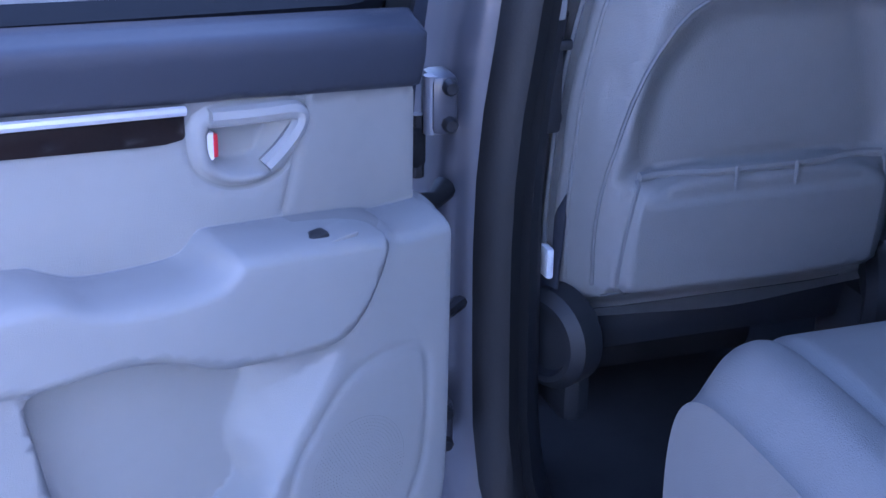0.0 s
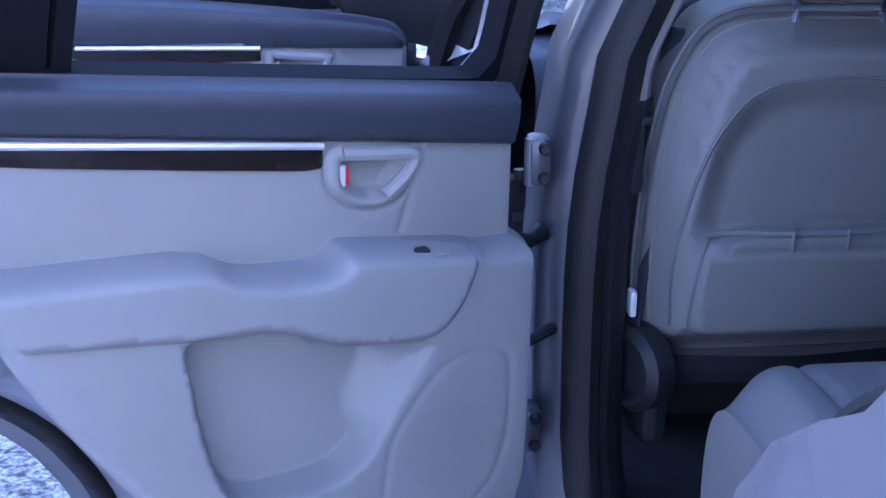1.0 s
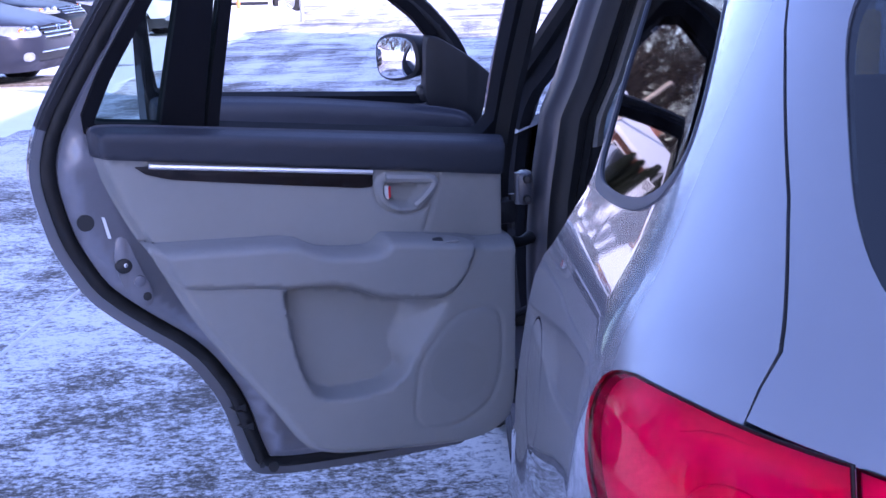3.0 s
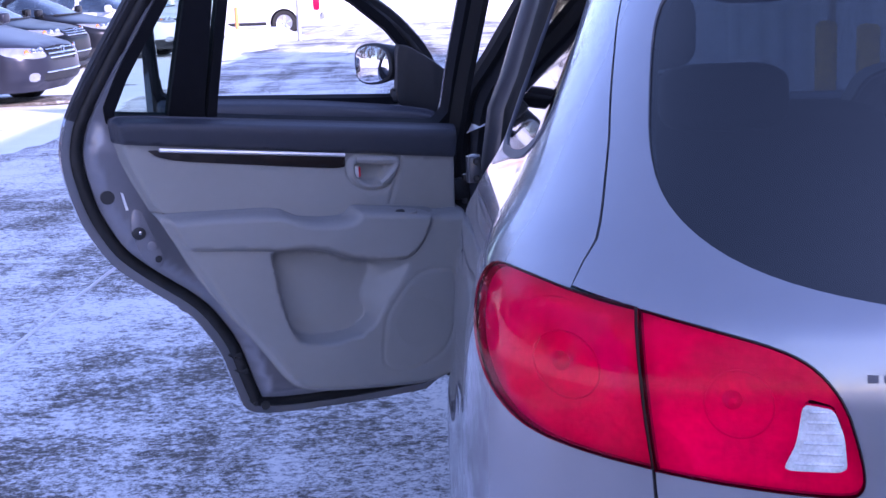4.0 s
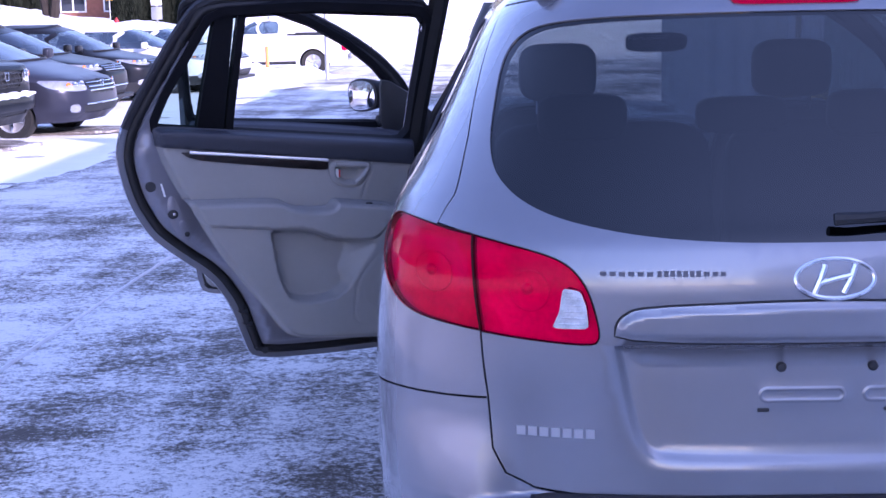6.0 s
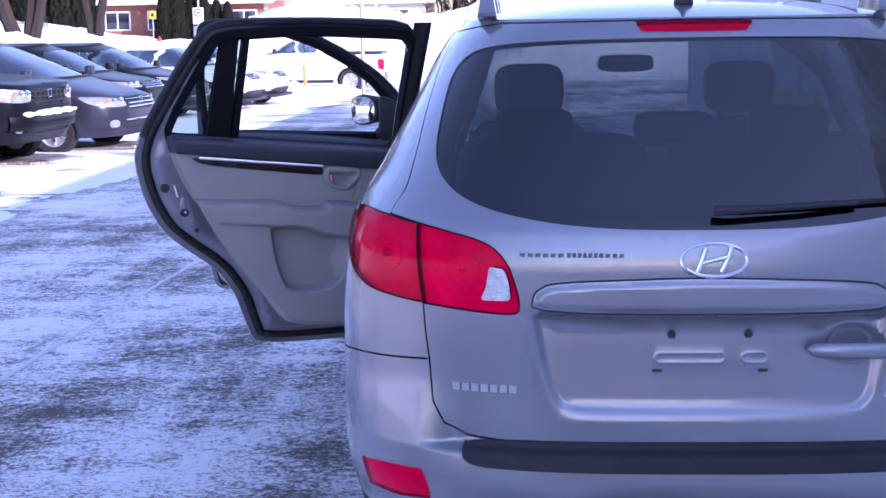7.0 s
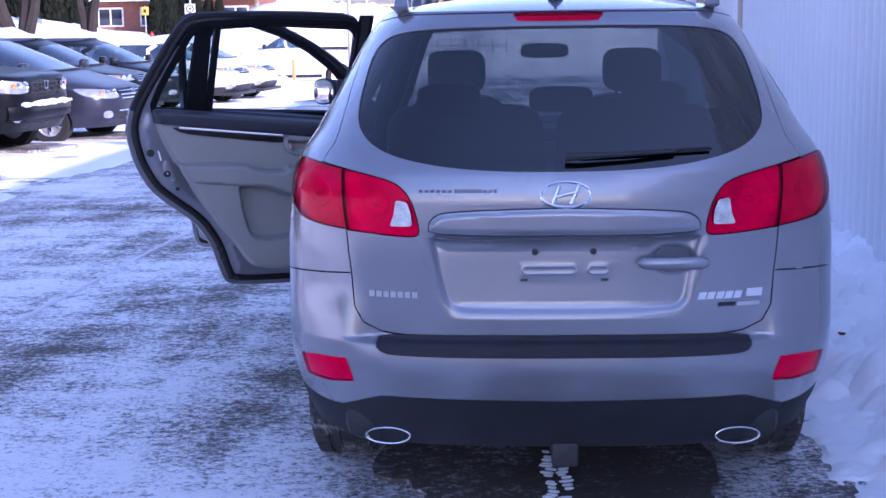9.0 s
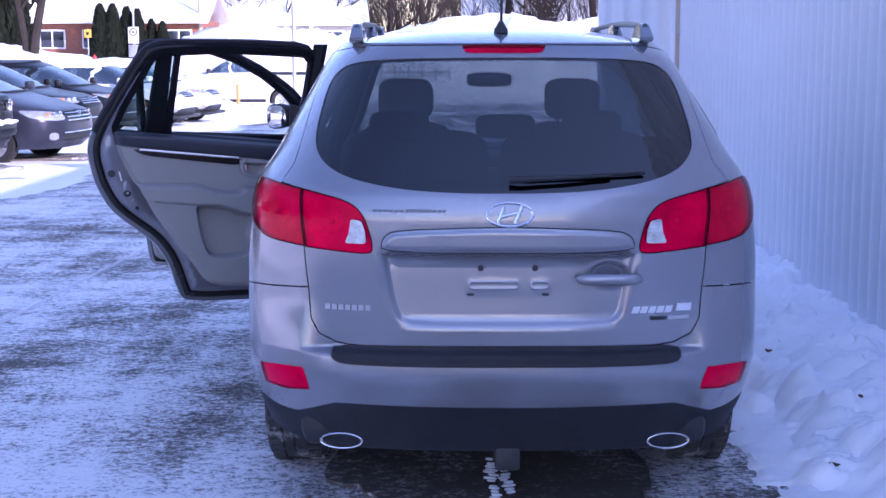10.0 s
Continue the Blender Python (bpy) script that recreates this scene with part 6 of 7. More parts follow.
    if kind == "pickup":
        zc = 1.245
        for sx in (-1, 1):
            part("bed_rail", tubebm([(sx * .90, .12, zc), (sx * .91, 1.0, zc + .01), (sx * .90, 1.95, zc + .01)], .03, 8), BLACK, car, "black bed rail")
            part("sill_trim", tubebm([(sx * .93, 1.7, z0 + .03), (sx * .93, 3.7, z0 + .03)], .05, 8), BLACK, car)
        part("rear_bumper", boxbm((0, -.06, .58), (1.72, .16, .20), .05), SILVER, car)
    part("floor_pan", boxbm((0, 2.4, z0 + .03), (1.5, 4.2, .08), .02), BLACK, car)
    part("seat_row", boxbm((0, 2.5, .95), (1.3, .18, .60), .08), TRIM_D, car)
    return car


SILVERBLUE = vehicle_paint("slate_blue_paint", (.040, .043, .062), False, .3)
NIGHT = vehicle_paint("black_paint_snow_dusted", (.007, .008, .010), True, .1)
NIGHT2 = vehicle_paint("charcoal_paint", (.018, .020, .026), False, .3)
WHITEP = vehicle_paint("white_paint", (.70, .71, .73), False, .0)


def row_pose(x, y, length, turn=-9):
    """Nose centre at that place, pointing towards +x and a little to the camera's start."""
    return pose(x, y, ground_z(0, y), 0, 0, -90 + turn) @ pose(0, -length, 0)


parked_car("pickup_truck", "black pickup truck with snow on its bumper, parked on snow", NIGHT, row_pose(-6.78, 15.55, 5.24), "pickup")
parked_car("minivan", "slate blue minivan parked nose out on snow", SILVERBLUE, row_pose(-6.22, 18.3, 5.1), "van")
parked_car("parked_crossover", "charcoal crossover at the near end of the row", NIGHT2, row_pose(-6.9, 12.4, 4.53), "suv")
parked_car("minivan", "slate blue minivan beside a charcoal crossover", SILVERBLUE, row_pose(-6.7, 9.4, 5.1), "van")
parked_car("parked_crossover", "black crossover with a snow dusted roof", NIGHT, row_pose(-7.0, 6.3, 4.53), "suv")
parked_car("parked_crossover", "black crossover with snow on its hood", NIGHT, row_pose(-7.5, 24.3, 4.53), "suv")
parked_car("parked_crossover", "charcoal crossover half hidden by its neighbour", NIGHT2, row_pose(-7.35, 27.6, 4.53), "suv")
parked_car("parked_crossover", "white crossover with a chrome grille beside its twin", WHITEP, row_pose(-6.7, 30.8, 4.53), "suv")
parked_car("parked_crossover", "white crossover with a black lower bumper by the lane", WHITEP, row_pose(-6.5, 33.6, 4.53), "suv")
parked_car("pickup_truck", "white pickup truck seen from the side by a snow bank", WHITEP, pose(-4.55, 42.6, ground_z(0, 42.6) + .02, 0, 0, 90), "pickup")


# ---- snow banks ----
def snow_bank(name, label, xs, ys, height, base=None, seed=0.0, rough=.12):
    vs, n = [], len(xs)
    for y in ys:
        for x in xs:
            h = height(x, y)
            nz = noise.fractal((x * .9 + seed, y * .9, .3), 1.0, 2.0, 5) * rough + abs(noise.noise((x * 3.1, y * 3.1, seed))) * rough * .6
            vs.append((x, y, ground_z(x, y) - .03 + max(0.0, h * (1 + nz * .8) + nz * min(1.0, h * 3))))
    fs = [(j * n + i, j * n + i + 1, (j + 1) * n + i + 1, (j + 1) * n + i) for j in range(len(ys) - 1) for i in range(n - 1)]
    me = bpy.data.meshes.new(name)
    me.from_pydata(vs, [], fs)
    ob = part(name, me, SNOW, None)
    return tagged(ob, label, "snow bank", kind="stuff")


bump = lambda t, a, b: float(step(np.array([t]), a, b)[0])


def wall_bank():
    """Clods of ploughed snow heaped against the wall."""
    rng_ = np.random.default_rng(8)
    xs, ys = np.arange(.45, 2.12, .018), np.arange(-5.5, 9.45, .016)
    X, Y = np.meshgrid(xs, ys)
    foot = np.interp(Y, np.arange(-6, 10, .25), [1.25 + .12 * noise.noise((y * .7, 3, 0)) + .06 * noise.noise((y * 2.6, 1, 0)) for y in np.arange(-6, 10, .25)])
    high = np.interp(Y, np.arange(-6, 10, .25), [.16 + .05 * noise.noise((y * .9, 7, 0)) + .10 * bump(-y, -.5, 2.0) for y in np.arange(-6, 10, .25)])
    thin = np.array([[noise.fractal((x * 2.2, y * 2.2, 5), 1.0, 2.0, 5) for x in xs[::3]] for y in ys[::3]])
    thin = np.repeat(np.repeat(thin, 3, 0), 3, 1)[:len(ys), :len(xs)]
    H = high * step(X, foot, foot + .42) ** .8 + .04 * step(X + .22 * thin, 1.0, 1.18) + .012 * thin * step(X, .9, 1.1)
    for i in range(4200):
        cx, cy = rng_.uniform(1.0, 2.1), rng_.uniform(-5.5, 9.4)
        r = .02 + .11 * rng_.random() ** 2.5
        fx = float(np.interp(cy, ys, foot[:, 0]))
        if cx < fx - .16 * rng_.random() ** 2:
            continue
        i0, i1 = np.searchsorted(ys, (cy - r, cy + r))
        j0, j1 = np.searchsorted(xs, (cx - r, cx + r))
        if i1 <= i0 or j1 <= j0:
            continue
        a_ = rng_.uniform(.6, 1.3)
        d = 1 - ((X[i0:i1, j0:j1] - cx) ** 2 * a_ + (Y[i0:i1, j0:j1] - cy) ** 2 / a_) / r ** 2
        H[i0:i1, j0:j1] += r * rng_.uniform(.12, .42) * np.sqrt(np.clip(d, 0, 1)) * (1 if rng_.random() < .8 else -.5)
    H *= step(Y + .5 * np.sin(X * 5.0) + .2 * np.sin(X * 13.0), -4.6, -2.6)
    n = len(xs)
    vs = []
    for (x, y, h) in zip(X.ravel(), Y.ravel(), H.ravel()):
        f = noise.fractal((x * 9, y * 9, 2), 1.0, 2.0, 4) * .016 * min(1.0, max(h, 0) * 6)
        vs.append((x + f, y, ground_z(x, y) - .02 + max(0.0, h) + f - .02 * (h < .006)))
    fs = [(j * n + i, j * n + i + 1, (j + 1) * n + i + 1, (j + 1) * n + i) for j in range(len(ys) - 1) for i in range(n - 1)]
    me = bpy.data.meshes.new("snow_bank")
    me.from_pydata(vs, [], fs)
    tagged(part("snow_bank", me, SNOW, None), "ploughed snow bank piled along the metal wall", "snow bank", kind="stuff")


wall_bank()
snow_bank("snow_bank", "low ridge of ploughed snow before the parked cars", np.arange(-12, -4.6, .10), np.arange(9, 39, .10),
          lambda x, y: .035 + .03 * bump(-x, 6.2 + .5 * noise.noise((y * .5, 0, 0)), 7.5) if x < -5.3 - .5 * noise.noise((y * .4, 2, 0)) else 0.0, seed=4, rough=.075)
snow_bank("snow_bank", "tall snow pile behind the parking lot", np.arange(-24, 45, .5), np.arange(47, 80, .5),
          lambda x, y: (3.1 + .35 * math.sin(x * .21) + .25 * math.sin(x * .63 + 1)) * bump(y, 50 + 3 * noise.noise((x * .1, 0, 5)), 57) * bump(x + 1.5 * noise.noise((y * .3, 1, 1)), -15.5, -11.0), seed=9, rough=.16)
snow_bank("snow_bank", "snow heap at the end of the lane", np.arange(-16, 2, .25), np.arange(36, 42, .25),
          lambda x, y: .42 * math.exp(-((x + 7.3) / 1.1) ** 2 - ((y - 38.4) / 1.0) ** 2) + .28 * math.exp(-((x + 5.6) / .7) ** 2 - ((y - 39.2) / .7) ** 2), seed=12, rough=.2)
snow_bank("snow_bank", "snow covered front lawns along the street", np.arange(-75, -10, .6), np.arange(-20, 100, .6),
          lambda x, y: (1.75 + .95 * bump(-x, 16, 25) - .9 * bump(y, 64, 82)) * bump(-x, 11.5 + .6 * noise.noise((y * .2, 4, 0)), 15.5), seed=17, rough=.10)

# dark sheets that deepen the shade under the pickup and the minivan
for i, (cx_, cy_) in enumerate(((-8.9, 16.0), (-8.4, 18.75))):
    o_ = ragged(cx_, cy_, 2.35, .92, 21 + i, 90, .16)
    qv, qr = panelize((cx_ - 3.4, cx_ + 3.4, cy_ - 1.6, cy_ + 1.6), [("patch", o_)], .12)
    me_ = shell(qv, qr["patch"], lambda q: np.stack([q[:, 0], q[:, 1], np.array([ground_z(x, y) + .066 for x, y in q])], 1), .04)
    tagged(part("bare_and_shade_asphalt", me_, WET_AND_SHADE, None), "dark sheet standing for the shade under a parked car", "ground", kind="structure")

LEAF = mat("dead_leaf", (.17, .10, .07), rough=.8, vary=.3, scale=20)
for lx, ly, lz, tn in ((1.36, 2.05, .20, 30), (1.52, 1.05, .23, 80), (1.28, .55, .09, 10)):
    lf = thing("dead_leaf", pose(lx, ly, lz, 25, 12, tn), "curled brown dead leaf lying on the snow bank", "leaf", "dead leaves")
    bm = bmesh.new()
    rows_ = [[bm.verts.new((u * .024, w_ * .013 * math.cos(u * 1.5) * (1 - .2 * u), .008 * (u * u + w_ * w_) + dz)) for w_ in (-1, -.4, .4, 1) for dz in (0,)] for u in np.linspace(-1, 1, 7)]
    for r0, r1 in zip(rows_, rows_[1:]):
        for j in range(3):
            bm.faces.new((r0[j], r0[j + 1], r1[j + 1], r1[j]))
    bmesh.ops.solidify(bm, geom=bm.faces[:], thickness=.002)
    part("blade", bm, LEAF, lf)
bm = bmesh.new()
rc_ = random.Random(31)
for i in range(26):
    yy = .05 + i * .034
    for k in (-1, 1):
        if rc_.random() < .75:
            cushion(bm, (.0 + k * .028 + rc_.uniform(-.012, .012), yy + rc_.uniform(-.01, .01), .020), (rc_.uniform(.03, .06), .014, .012), power=2.6, m=pose(0, 0, 0, 0, 0, k * 18))
tagged(part("snow_crumbs", bm, SNOW, None), "row of snow crumbs pressed by a tyre on the asphalt", "snow", kind="stuff")

# ---- posts, signs, hydrant, fence ----
YELLOW = mat("yellow_paint", (.75, .42, .05), rough=.5, vary=.1)
ORANGE = mat("orange_marker", (.8, .30, .08), rough=.5)
GALV = mat("galvanised_steel", (.42, .43, .45), rough=.45, metal=.6, vary=.12)
SIGNWHITE = mat("sign_white", (.8, .8, .8), rough=.4)
BEIGE = mat("beige_conduit", (.45, .38, .30), rough=.55)
RUSTRED = mat("hydrant_red", (.45, .04, .04), rough=.45, vary=.12)


def post(name, label, x, y, h, r, m, cat):
    t = thing(name, pose(x, y, ground_z(x, y)), label, cat)
    part("post", lathebm([(r, -.2), (r, h - r * .4), (r * .7, h - .05 * r), (.0, h)], 14), m, t)
    return t


for x, y in ((1.72, 8.25), (1.80, 7.55)):
    b = post("bollard", "yellow painted steel bollard beside the wall", x, y, 1.18, .075, YELLOW, "bollard")
post("marker_post", "orange marker post standing in the snow", -6.88, 39.8, .95, .055, ORANGE, "marker post")
post("light_pole", "tall grey steel lamp pole in the lot", -4.85, 37.6, 7.5, .06, GALV, "pole")
for x, y, h in ((-16.5, 88, 9), (-42, 70, 9), (6, 110, 10)):
    post("utility_pole", "weathered wooden utility pole", x, y, h, .14, BEIGE, "pole")
pipe = thing("wall_pipe", pose(2.06, 9.30, 0), "beige conduit pipe clamped to the metal wall", "pipe")
part("pipe_run", tubebm([(0, 0, -.1), (0, 0, 3.9)], .034, 12), BEIGE, pipe)
for z in (.6, 1.78, 3.2):
    part("pipe_clamp", boxbm((.01, 0, z), (.07, .10, .03), .006), GALV, pipe)
gz = ground_z(0, 60)
sg = thing("road_sign", pose(-15.07, 62, gz + .55), "white rectangular road sign on a steel post", "sign")
part("post", tubebm([(0, 0, -1), (0, 0, 4.6)], .05, 10), GALV, sg)
part("sign_board", boxbm((0, -.07, 2.35), (.50, .03, .76), .01), SIGNWHITE, sg, "white sign board with a dark ring")
part("sign_ring", tubebm([(.16 * math.cos(a), -.09, 2.5 + .16 * math.sin(a)) for a in np.linspace(0, 2 * math.pi, 24, endpoint=False)], .03, 6, True), BLACK, sg)
part("sign_bar", boxbm((0, -.09, 2.5), (.16, .012, .08), .004), BLACK, sg)
part("lower_board", boxbm((0, -.07, 1.62), (.50, .03, .58), .01), GALV, sg)
s2 = thing("road_sign", pose(-18.25, 66, gz + .65), "small yellow warning sign on a thin post", "sign")
part("post", tubebm([(0, 0, -1), (0, 0, 2.6)], .03, 8), GALV, s2)
part("sign_board", boxbm((0, -.05, 2.35), (.36, .03, .40), .01), YELLOW, s2)
part("sign_bar", boxbm((0, -.07, 2.35), (.15, .012, .16), .004), BLACK, s2)
hy = thing("fire_hydrant", pose(-15.95, 58, gz + 1.50) @ Matrix.Scale(.62, 4), "red fire hydrant standing in deep snow", "hydrant")
part("barrel", lathebm([(.16, -.5), (.14, .55), (.17, .58), (.17, .64), (.13, .75), (.04, .84), (.04, .90), (0, .90)], 18), RUSTRED, hy)
for sx in (-1, 1):
    part("outlet", lathebm([(.06, 0), (.06, .12), (.075, .12), (.075, .17), (0, .17)], 12, pose(sx * .10, 0, .42, 0, sx * 90, 0)), RUSTRED, hy)
fence = thing("fence", pose(-4.6, 52.5, ground_z(0, 52.5)), "steel rail fence by the snow bank", "fence")
for i in range(9):
    part("post", tubebm([(i * .55, 0, -.2), (i * .55, 0, 1.5)], .035, 8), GALV, fence)
for z in (.45, 1.25):
    part("rail", tubebm([(0, 0, z), (4.4, 0, z)], .025, 8), GALV, fence)

# ---- houses ----
BRICK = mat("red_brown_brick", (.30, .12, .08), rough=.85, vary=.25, scale=4, bump=.6, bscale=60)
SIDING = mat("pale_siding", (.62, .60, .56), rough=.7, vary=.05)
DARKWIN = mat("dark_window_glass", (.03, .035, .045), rough=.08, coat=1.0)
WOODBR = mat("brown_wood_door", (.22, .08, .05), rough=.6)


def house(x, y, turn, label, wall_m, w=13.0, d=8.0, rise=1.3):
    h = thing("house", pose(x, y, ground_z(x, y) + rise, 0, 0, turn), label, "house", "houses")
    part("wall", boxbm((0, 0, 1.35), (w, d, 2.9), 0), wall_m, h, smooth=False)
    bm = bmesh.new()
    e, ov = d / 2 + .7, .7
    pr = [(-e, 2.62), (0, 4.7), (e, 2.62), (e, 2.95), (0, 5.1), (-e, 2.95)]
    a = [bm.verts.new((-w / 2 - ov, p, z)) for p, z in pr]
    b = [bm.verts.new((w / 2 + ov, p, z)) for p, z in pr]
    for i in range(6):
        bm.faces.new((a[i], a[(i + 1) % 6], b[(i + 1) % 6], b[i]))
    bm.faces.new(a[::-1]), bm.faces.new(b)
    roof = part("roof", bm, SNOW, h, "roof under thick snow", smooth=False)
    part("fascia", boxbm((0, -e - .02, 2.72), (w + 2 * ov, .06, .22), .01), SIGNWHITE, roof)
    for i, wx in enumerate((-4.4, -1.6, 3.9)):
        win = part("window", boxbm((wx, -d / 2 - .03, 1.6), (1.7, .10, 1.25), .02), SIGNWHITE, h, "white framed window")
        part("pane", boxbm((wx - .40, -d / 2 - .075, 1.6), (.70, .03, 1.05), .005), DARKWIN, win)
        part("pane", boxbm((wx + .40, -d / 2 - .075, 1.6), (.70, .03, 1.05), .005), DARKWIN, win)
    part("door", boxbm((1.2, -d / 2 - .03, 1.05), (1.0, .10, 2.1), .02), WOODBR, h)
    part("porch_post", boxbm((2.2, -d / 2 - .6, 1.3), (.16, .16, 2.7), .01), SIGNWHITE, h)
    ch = part("chimney", boxbm((2.5, .3, 4.9), (.8, .6, 1.6), .02), BRICK, h)
    part("chimney_cap", boxbm((2.5, .3, 5.72), (.9, .7, .1), .02), SNOW, ch)
    return h


house(-21.8, 92, 0, "red brick bungalow with a snow covered roof", BRICK, 10.5)
house(-13.5, 108, 6, "pale sided bungalow under a thick snow roof", SIDING, 12)
house(8.5, 120, 0, "low pale house behind the snow bank", SIDING, 14)
house(-34, 42, 62, "red brick bungalow with white trim across the street", BRICK)
house(-36, 14, 85, "brick bungalow with a snowy roof among trees", BRICK)
house(-36, -16, 90, "pale bungalow under snow beside bare trees", SIDING)

# ---- trees ----
BARK = mat("grey_bark", (.040, .034, .031), rough=.95, vary=.25, scale=3, bump=1.0, bscale=25, spec=.08)
CEDAR = mat("cedar_green", (.012, .015, .010), rough=.95, vary=.5, scale=3, spec=.1)


def tree_mesh(seed, height, spread, levels=4, stems=None):
    rng = random.Random(seed)
    bm_t, bm_c = bmesh.new(), bmesh.new()

    def grow(p, d, length, rad, lev):
        n = (4, 4, 3, 2, 2)[lev]
        pts, rads = [p], [rad]
        for i in range(n):
            d = (d + Vector((rng.uniform(-1, 1), rng.uniform(-1, 1), rng.uniform(-.4, .8))) * (.10 + .05 * lev)).normalized()
            p = p + d * length / n
            pts.append(p)
            rads.append(rad * (1 - .55 * (i + 1) / n))
        tube(bm_t if lev == 0 else bm_c, pts, rads, 7 if lev == 0 else (4 if lev == 1 else 3), caps=False)
        if lev < levels:
            kids = (5, 5, 5, 5)[lev]
            for k in range(kids):
                f = .35 + .65 * (k + rng.random()) / kids
                i = min(int(f * n), n - 1)
                q = pts[i].lerp(pts[i + 1], f * n - i)
                side_ = Vector((rng.uniform(-1, 1), rng.uniform(-1, 1), rng.uniform(.0, .6))).normalized()
                nd = (d * (1 - spread) + side_ * spread).normalized()
                grow(q, nd, length * rng.uniform(.45, .72), rads[i] * .55, lev + 1)
    for lean, girth in stems or [((0, 0), .020)]:
        grow(Vector((lean[0] * .5, lean[1] * .5, -.3)), Vector((*lean, 1)).normalized(), height * .55, height * girth, 0)
    return bm_t, bm_c


def bare_tree(seed, height, spread, m, label, stems=None, levels=4):
    t = thing("bare_tree", m, label, "tree", "bare trees")
    a, b = tree_mesh(seed, height, spread, levels, stems)
    part("trunk", a, BARK, t)
    part("crown", b, BARK, t, "leafless branches")
    return t


bare_tree(41, 11, .5, pose(-18.35, 48, .85), "leafless tree with three thick forked stems in the snow", [((-.34, .05), .028), ((.02, .1), .024), ((.24, -.05), .022)])
bare_tree(43, 11, .5, pose(-18.75, 58, .8), "leafless tree with two slender stems in the snow", [((-.10, .05), .019), ((.07, -.03), .022)])
protos = [bare_tree(11, 11, .62, pose(-27.0, 99, .2), "leafless grey tree with fine branches"),
          bare_tree(23, 9, .72, pose(-4.0, 84, -1), "leafless spreading tree with many twigs"),
          bare_tree(37, 13, .55, pose(-30.3, 45, 1.2), "tall leafless tree with a thick trunk")]
rng = random.Random(5)
for i in range(72):
    pr = protos[i % 3]
    if i < 22:
        x, y = -24 + 2.1 * i + rng.uniform(-1, 1), rng.uniform(102, 135)
    elif i < 28:
        x, y = -30 + 3.2 * (i - 22) + rng.uniform(-1, 1), 104 + rng.uniform(-3, 6)
    else:
        x, y = rng.uniform(-48, -22), -24 + (i - 28) * 2.1 + rng.uniform(-2, 2)
    k = rng.uniform(.75, 1.25) * (1.45 if i < 28 else 1.6)
    copy_thing(pr, pose(x, y, ground_z(x, y) + .1, rng.uniform(-3, 3), rng.uniform(-3, 3), rng.uniform(0, 360)) @ Matrix.Scale(k, 4))
for i in range(18):
    a = -2.9 + i * .13
    x, y = 40 * math.cos(a) - 4, 40 * math.sin(a) - 4
    copy_thing(protos[i % 3], pose(x, y, 0, 0, 0, rng.uniform(0, 360)))

# a dense belt of leafless shrubs along the far side of the street
shrub = thing("bare_shrub", pose(-19, 30, .8), "dense leafless brown shrub with upright stems", "shrub", "bare shrubs")
rs = random.Random(77)
fan = [((rs.uniform(-.5, .5), rs.uniform(-.5, .5)), .0042) for _ in range(14)]
st, tw = tree_mesh(61, 10, .42, 2, fan)
part("trunk", st, BARK, shrub)
part("crown", tw, BARK, shrub, "fine leafless branches")
for i in range(30):
    x, y = rng.uniform(-27, -20), -22 + i * 2.0 + rng.uniform(-.6, .6)
    copy_thing(shrub, pose(x, y, .6, 0, 0, rng.uniform(0, 360)) @ Matrix.Scale(rng.uniform(.8, 1.3), 4))
for i in range(26):
    y = 34 + i * 1.7
    x = -.62 * (y + 8) - rng.uniform(0, 12)
    copy_thing(protos[i % 3], pose(x, y, .9, rng.uniform(-3, 3), rng.uniform(-3, 3), rng.uniform(0, 360)) @ Matrix.Scale(rng.uniform(1.0, 1.5), 4))
    copy_thing(shrub, pose(x + 2.5, y, .9, 0, 0, rng.uniform(0, 360)) @ Matrix.Scale(rng.uniform(1.0, 1.5), 4))
for i in range(22):
    y = rng.uniform(104, 130)
    x = -y * math.tan(radians(8 + i * .75)) - 2
    copy_thing(protos[i % 3], pose(x, y, -.8, rng.uniform(-3, 3), rng.uniform(-3, 3), rng.uniform(0, 360)) @ Matrix.Scale(rng.uniform(1.7, 2.3), 4))
for i in range(40):
    x, y = -26 + i * 1.25 + rng.uniform(-.5, .5), rng.uniform(100, 128)
    copy_thing(shrub, pose(x, y, -.8, 0, 0, rng.uniform(0, 360)) @ Matrix.Scale(rng.uniform(.9, 1.5), 4))


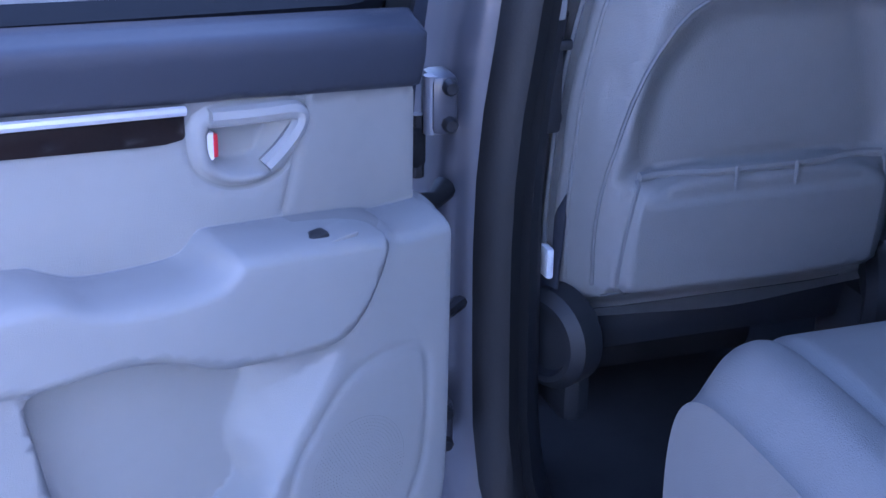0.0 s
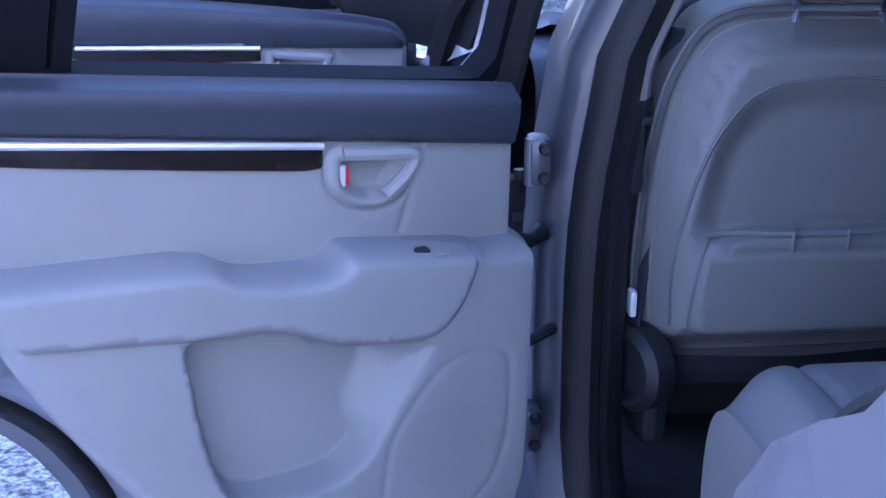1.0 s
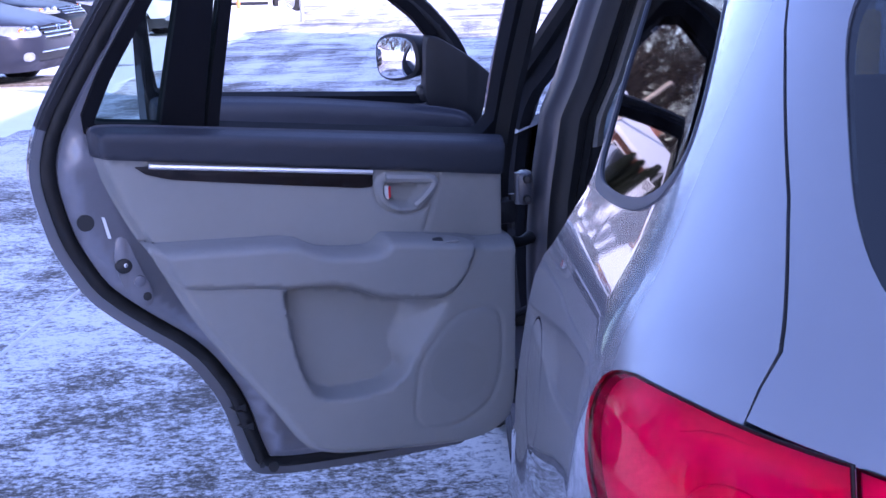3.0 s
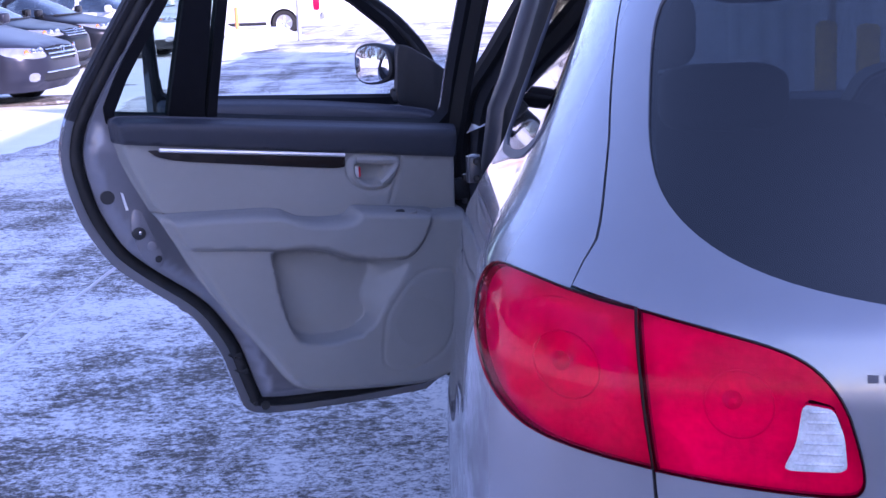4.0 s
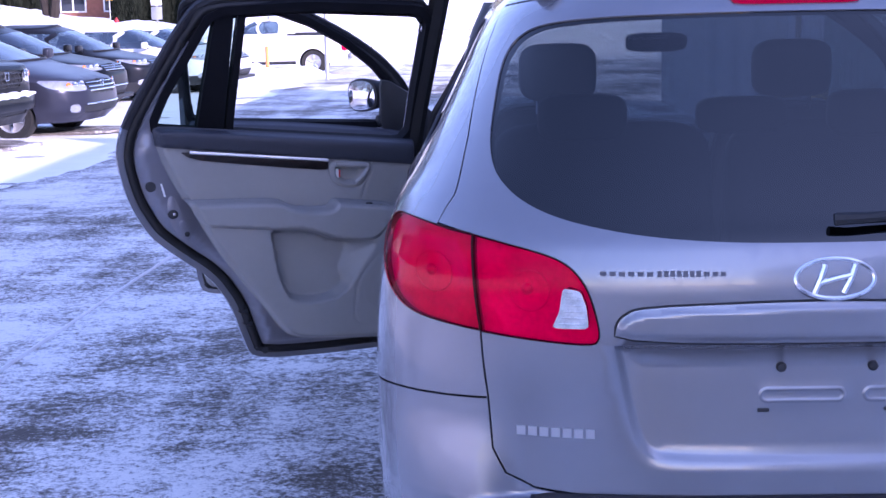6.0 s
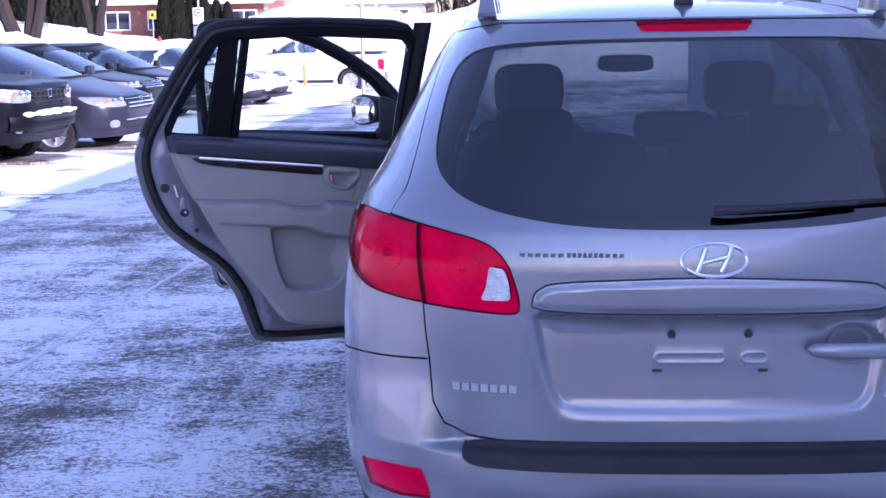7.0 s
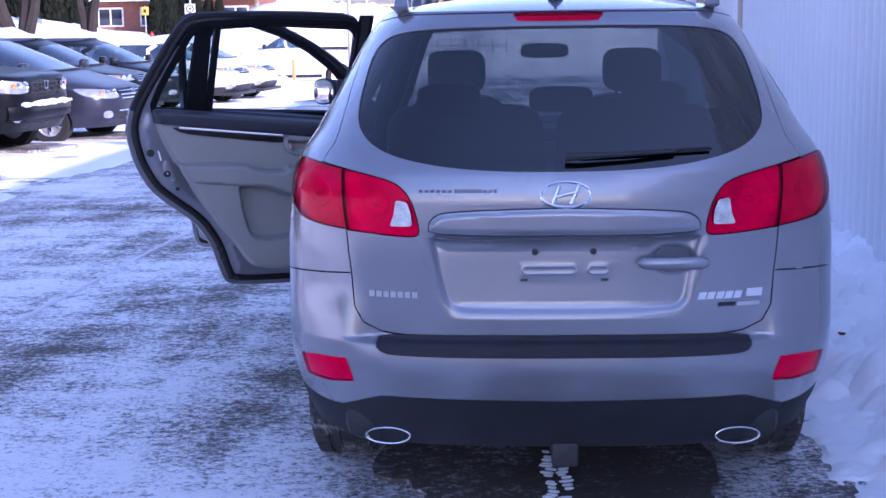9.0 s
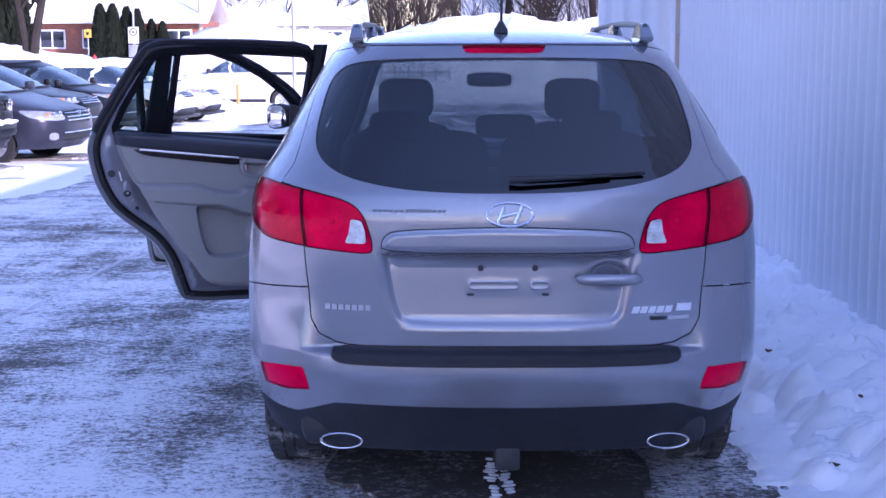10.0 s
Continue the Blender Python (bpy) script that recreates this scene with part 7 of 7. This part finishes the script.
def cedar(m, seed, h, r):
    t = thing("cedar", m, "dense dark green cedar of a garden hedge", "tree", "cedars")
    rng_ = random.Random(seed)
    bm = bmesh.new()
    prof = [(r * .86 * (1 - f) ** .55 + .02, .1 + f * h * .97) for f in np.linspace(0, 1, 9)]
    n = 14
    rings = [[bm.verts.new((q * (1 + .14 * noise.noise((math.cos(a) * 2, math.sin(a) * 2, z * 1.5 + seed))) * math.cos(a), q * (1 + .14 * noise.noise((math.cos(a) * 2, math.sin(a) * 2, z * 1.5 + seed))) * math.sin(a), z)) for a in np.linspace(0, 2 * math.pi, n, endpoint=False)] for q, z in prof]
    for r0, r1 in zip(rings, rings[1:]):
        for j in range(n):
            bm.faces.new((r0[j], r0[(j + 1) % n], r1[(j + 1) % n], r1[j]))
    for i in range(900):
        f = rng_.random() ** .8
        a = rng_.uniform(0, 2 * math.pi)
        rr = r * (1 - f) ** .6 * rng_.uniform(.8, 1.06)
        c = Vector((rr * math.cos(a), rr * math.sin(a), .15 + f * h))
        s = rng_.uniform(.12, .26)
        up = Vector((math.cos(a) * .35, math.sin(a) * .35, 1)).normalized()
        sd = Vector((-math.sin(a), math.cos(a), 0))
        o = Vector((math.cos(a), math.sin(a), .2)) * s * .35
        q = [bm.verts.new(c + v) for v in (-sd * s * .5, o - up * s * .3, sd * s * .5, up * s * 1.3, -o)]
        for f_ in ((0, 1, 3), (1, 2, 3), (2, 4, 3), (4, 0, 3), (0, 4, 1), (1, 4, 2)):
            bm.faces.new([q[j] for j in f_])
    part("crown", bm, CEDAR, t)
    part("trunk", tubebm([(0, 0, -.3), (0, 0, h * .8)], [.10, .03], 7), BARK, t)
    return t


c0 = cedar(pose(-22.3, 85, -.5), 3, 4.2, .95)
for i in range(30):
    if i < 5:
        x, y, k = -21.5 + i * .78, 85 + (i % 2) * .5, 1.0 - .07 * i
    else:
        x, y, k = -23.8 - (i - 5) * .95, 71.5 + (i % 2) * .5, 1.35
    copy_thing(c0, pose(x, y, -.5 + .15 * (i % 3), 0, 0, i * 47) @ Matrix.Scale(k, 4))
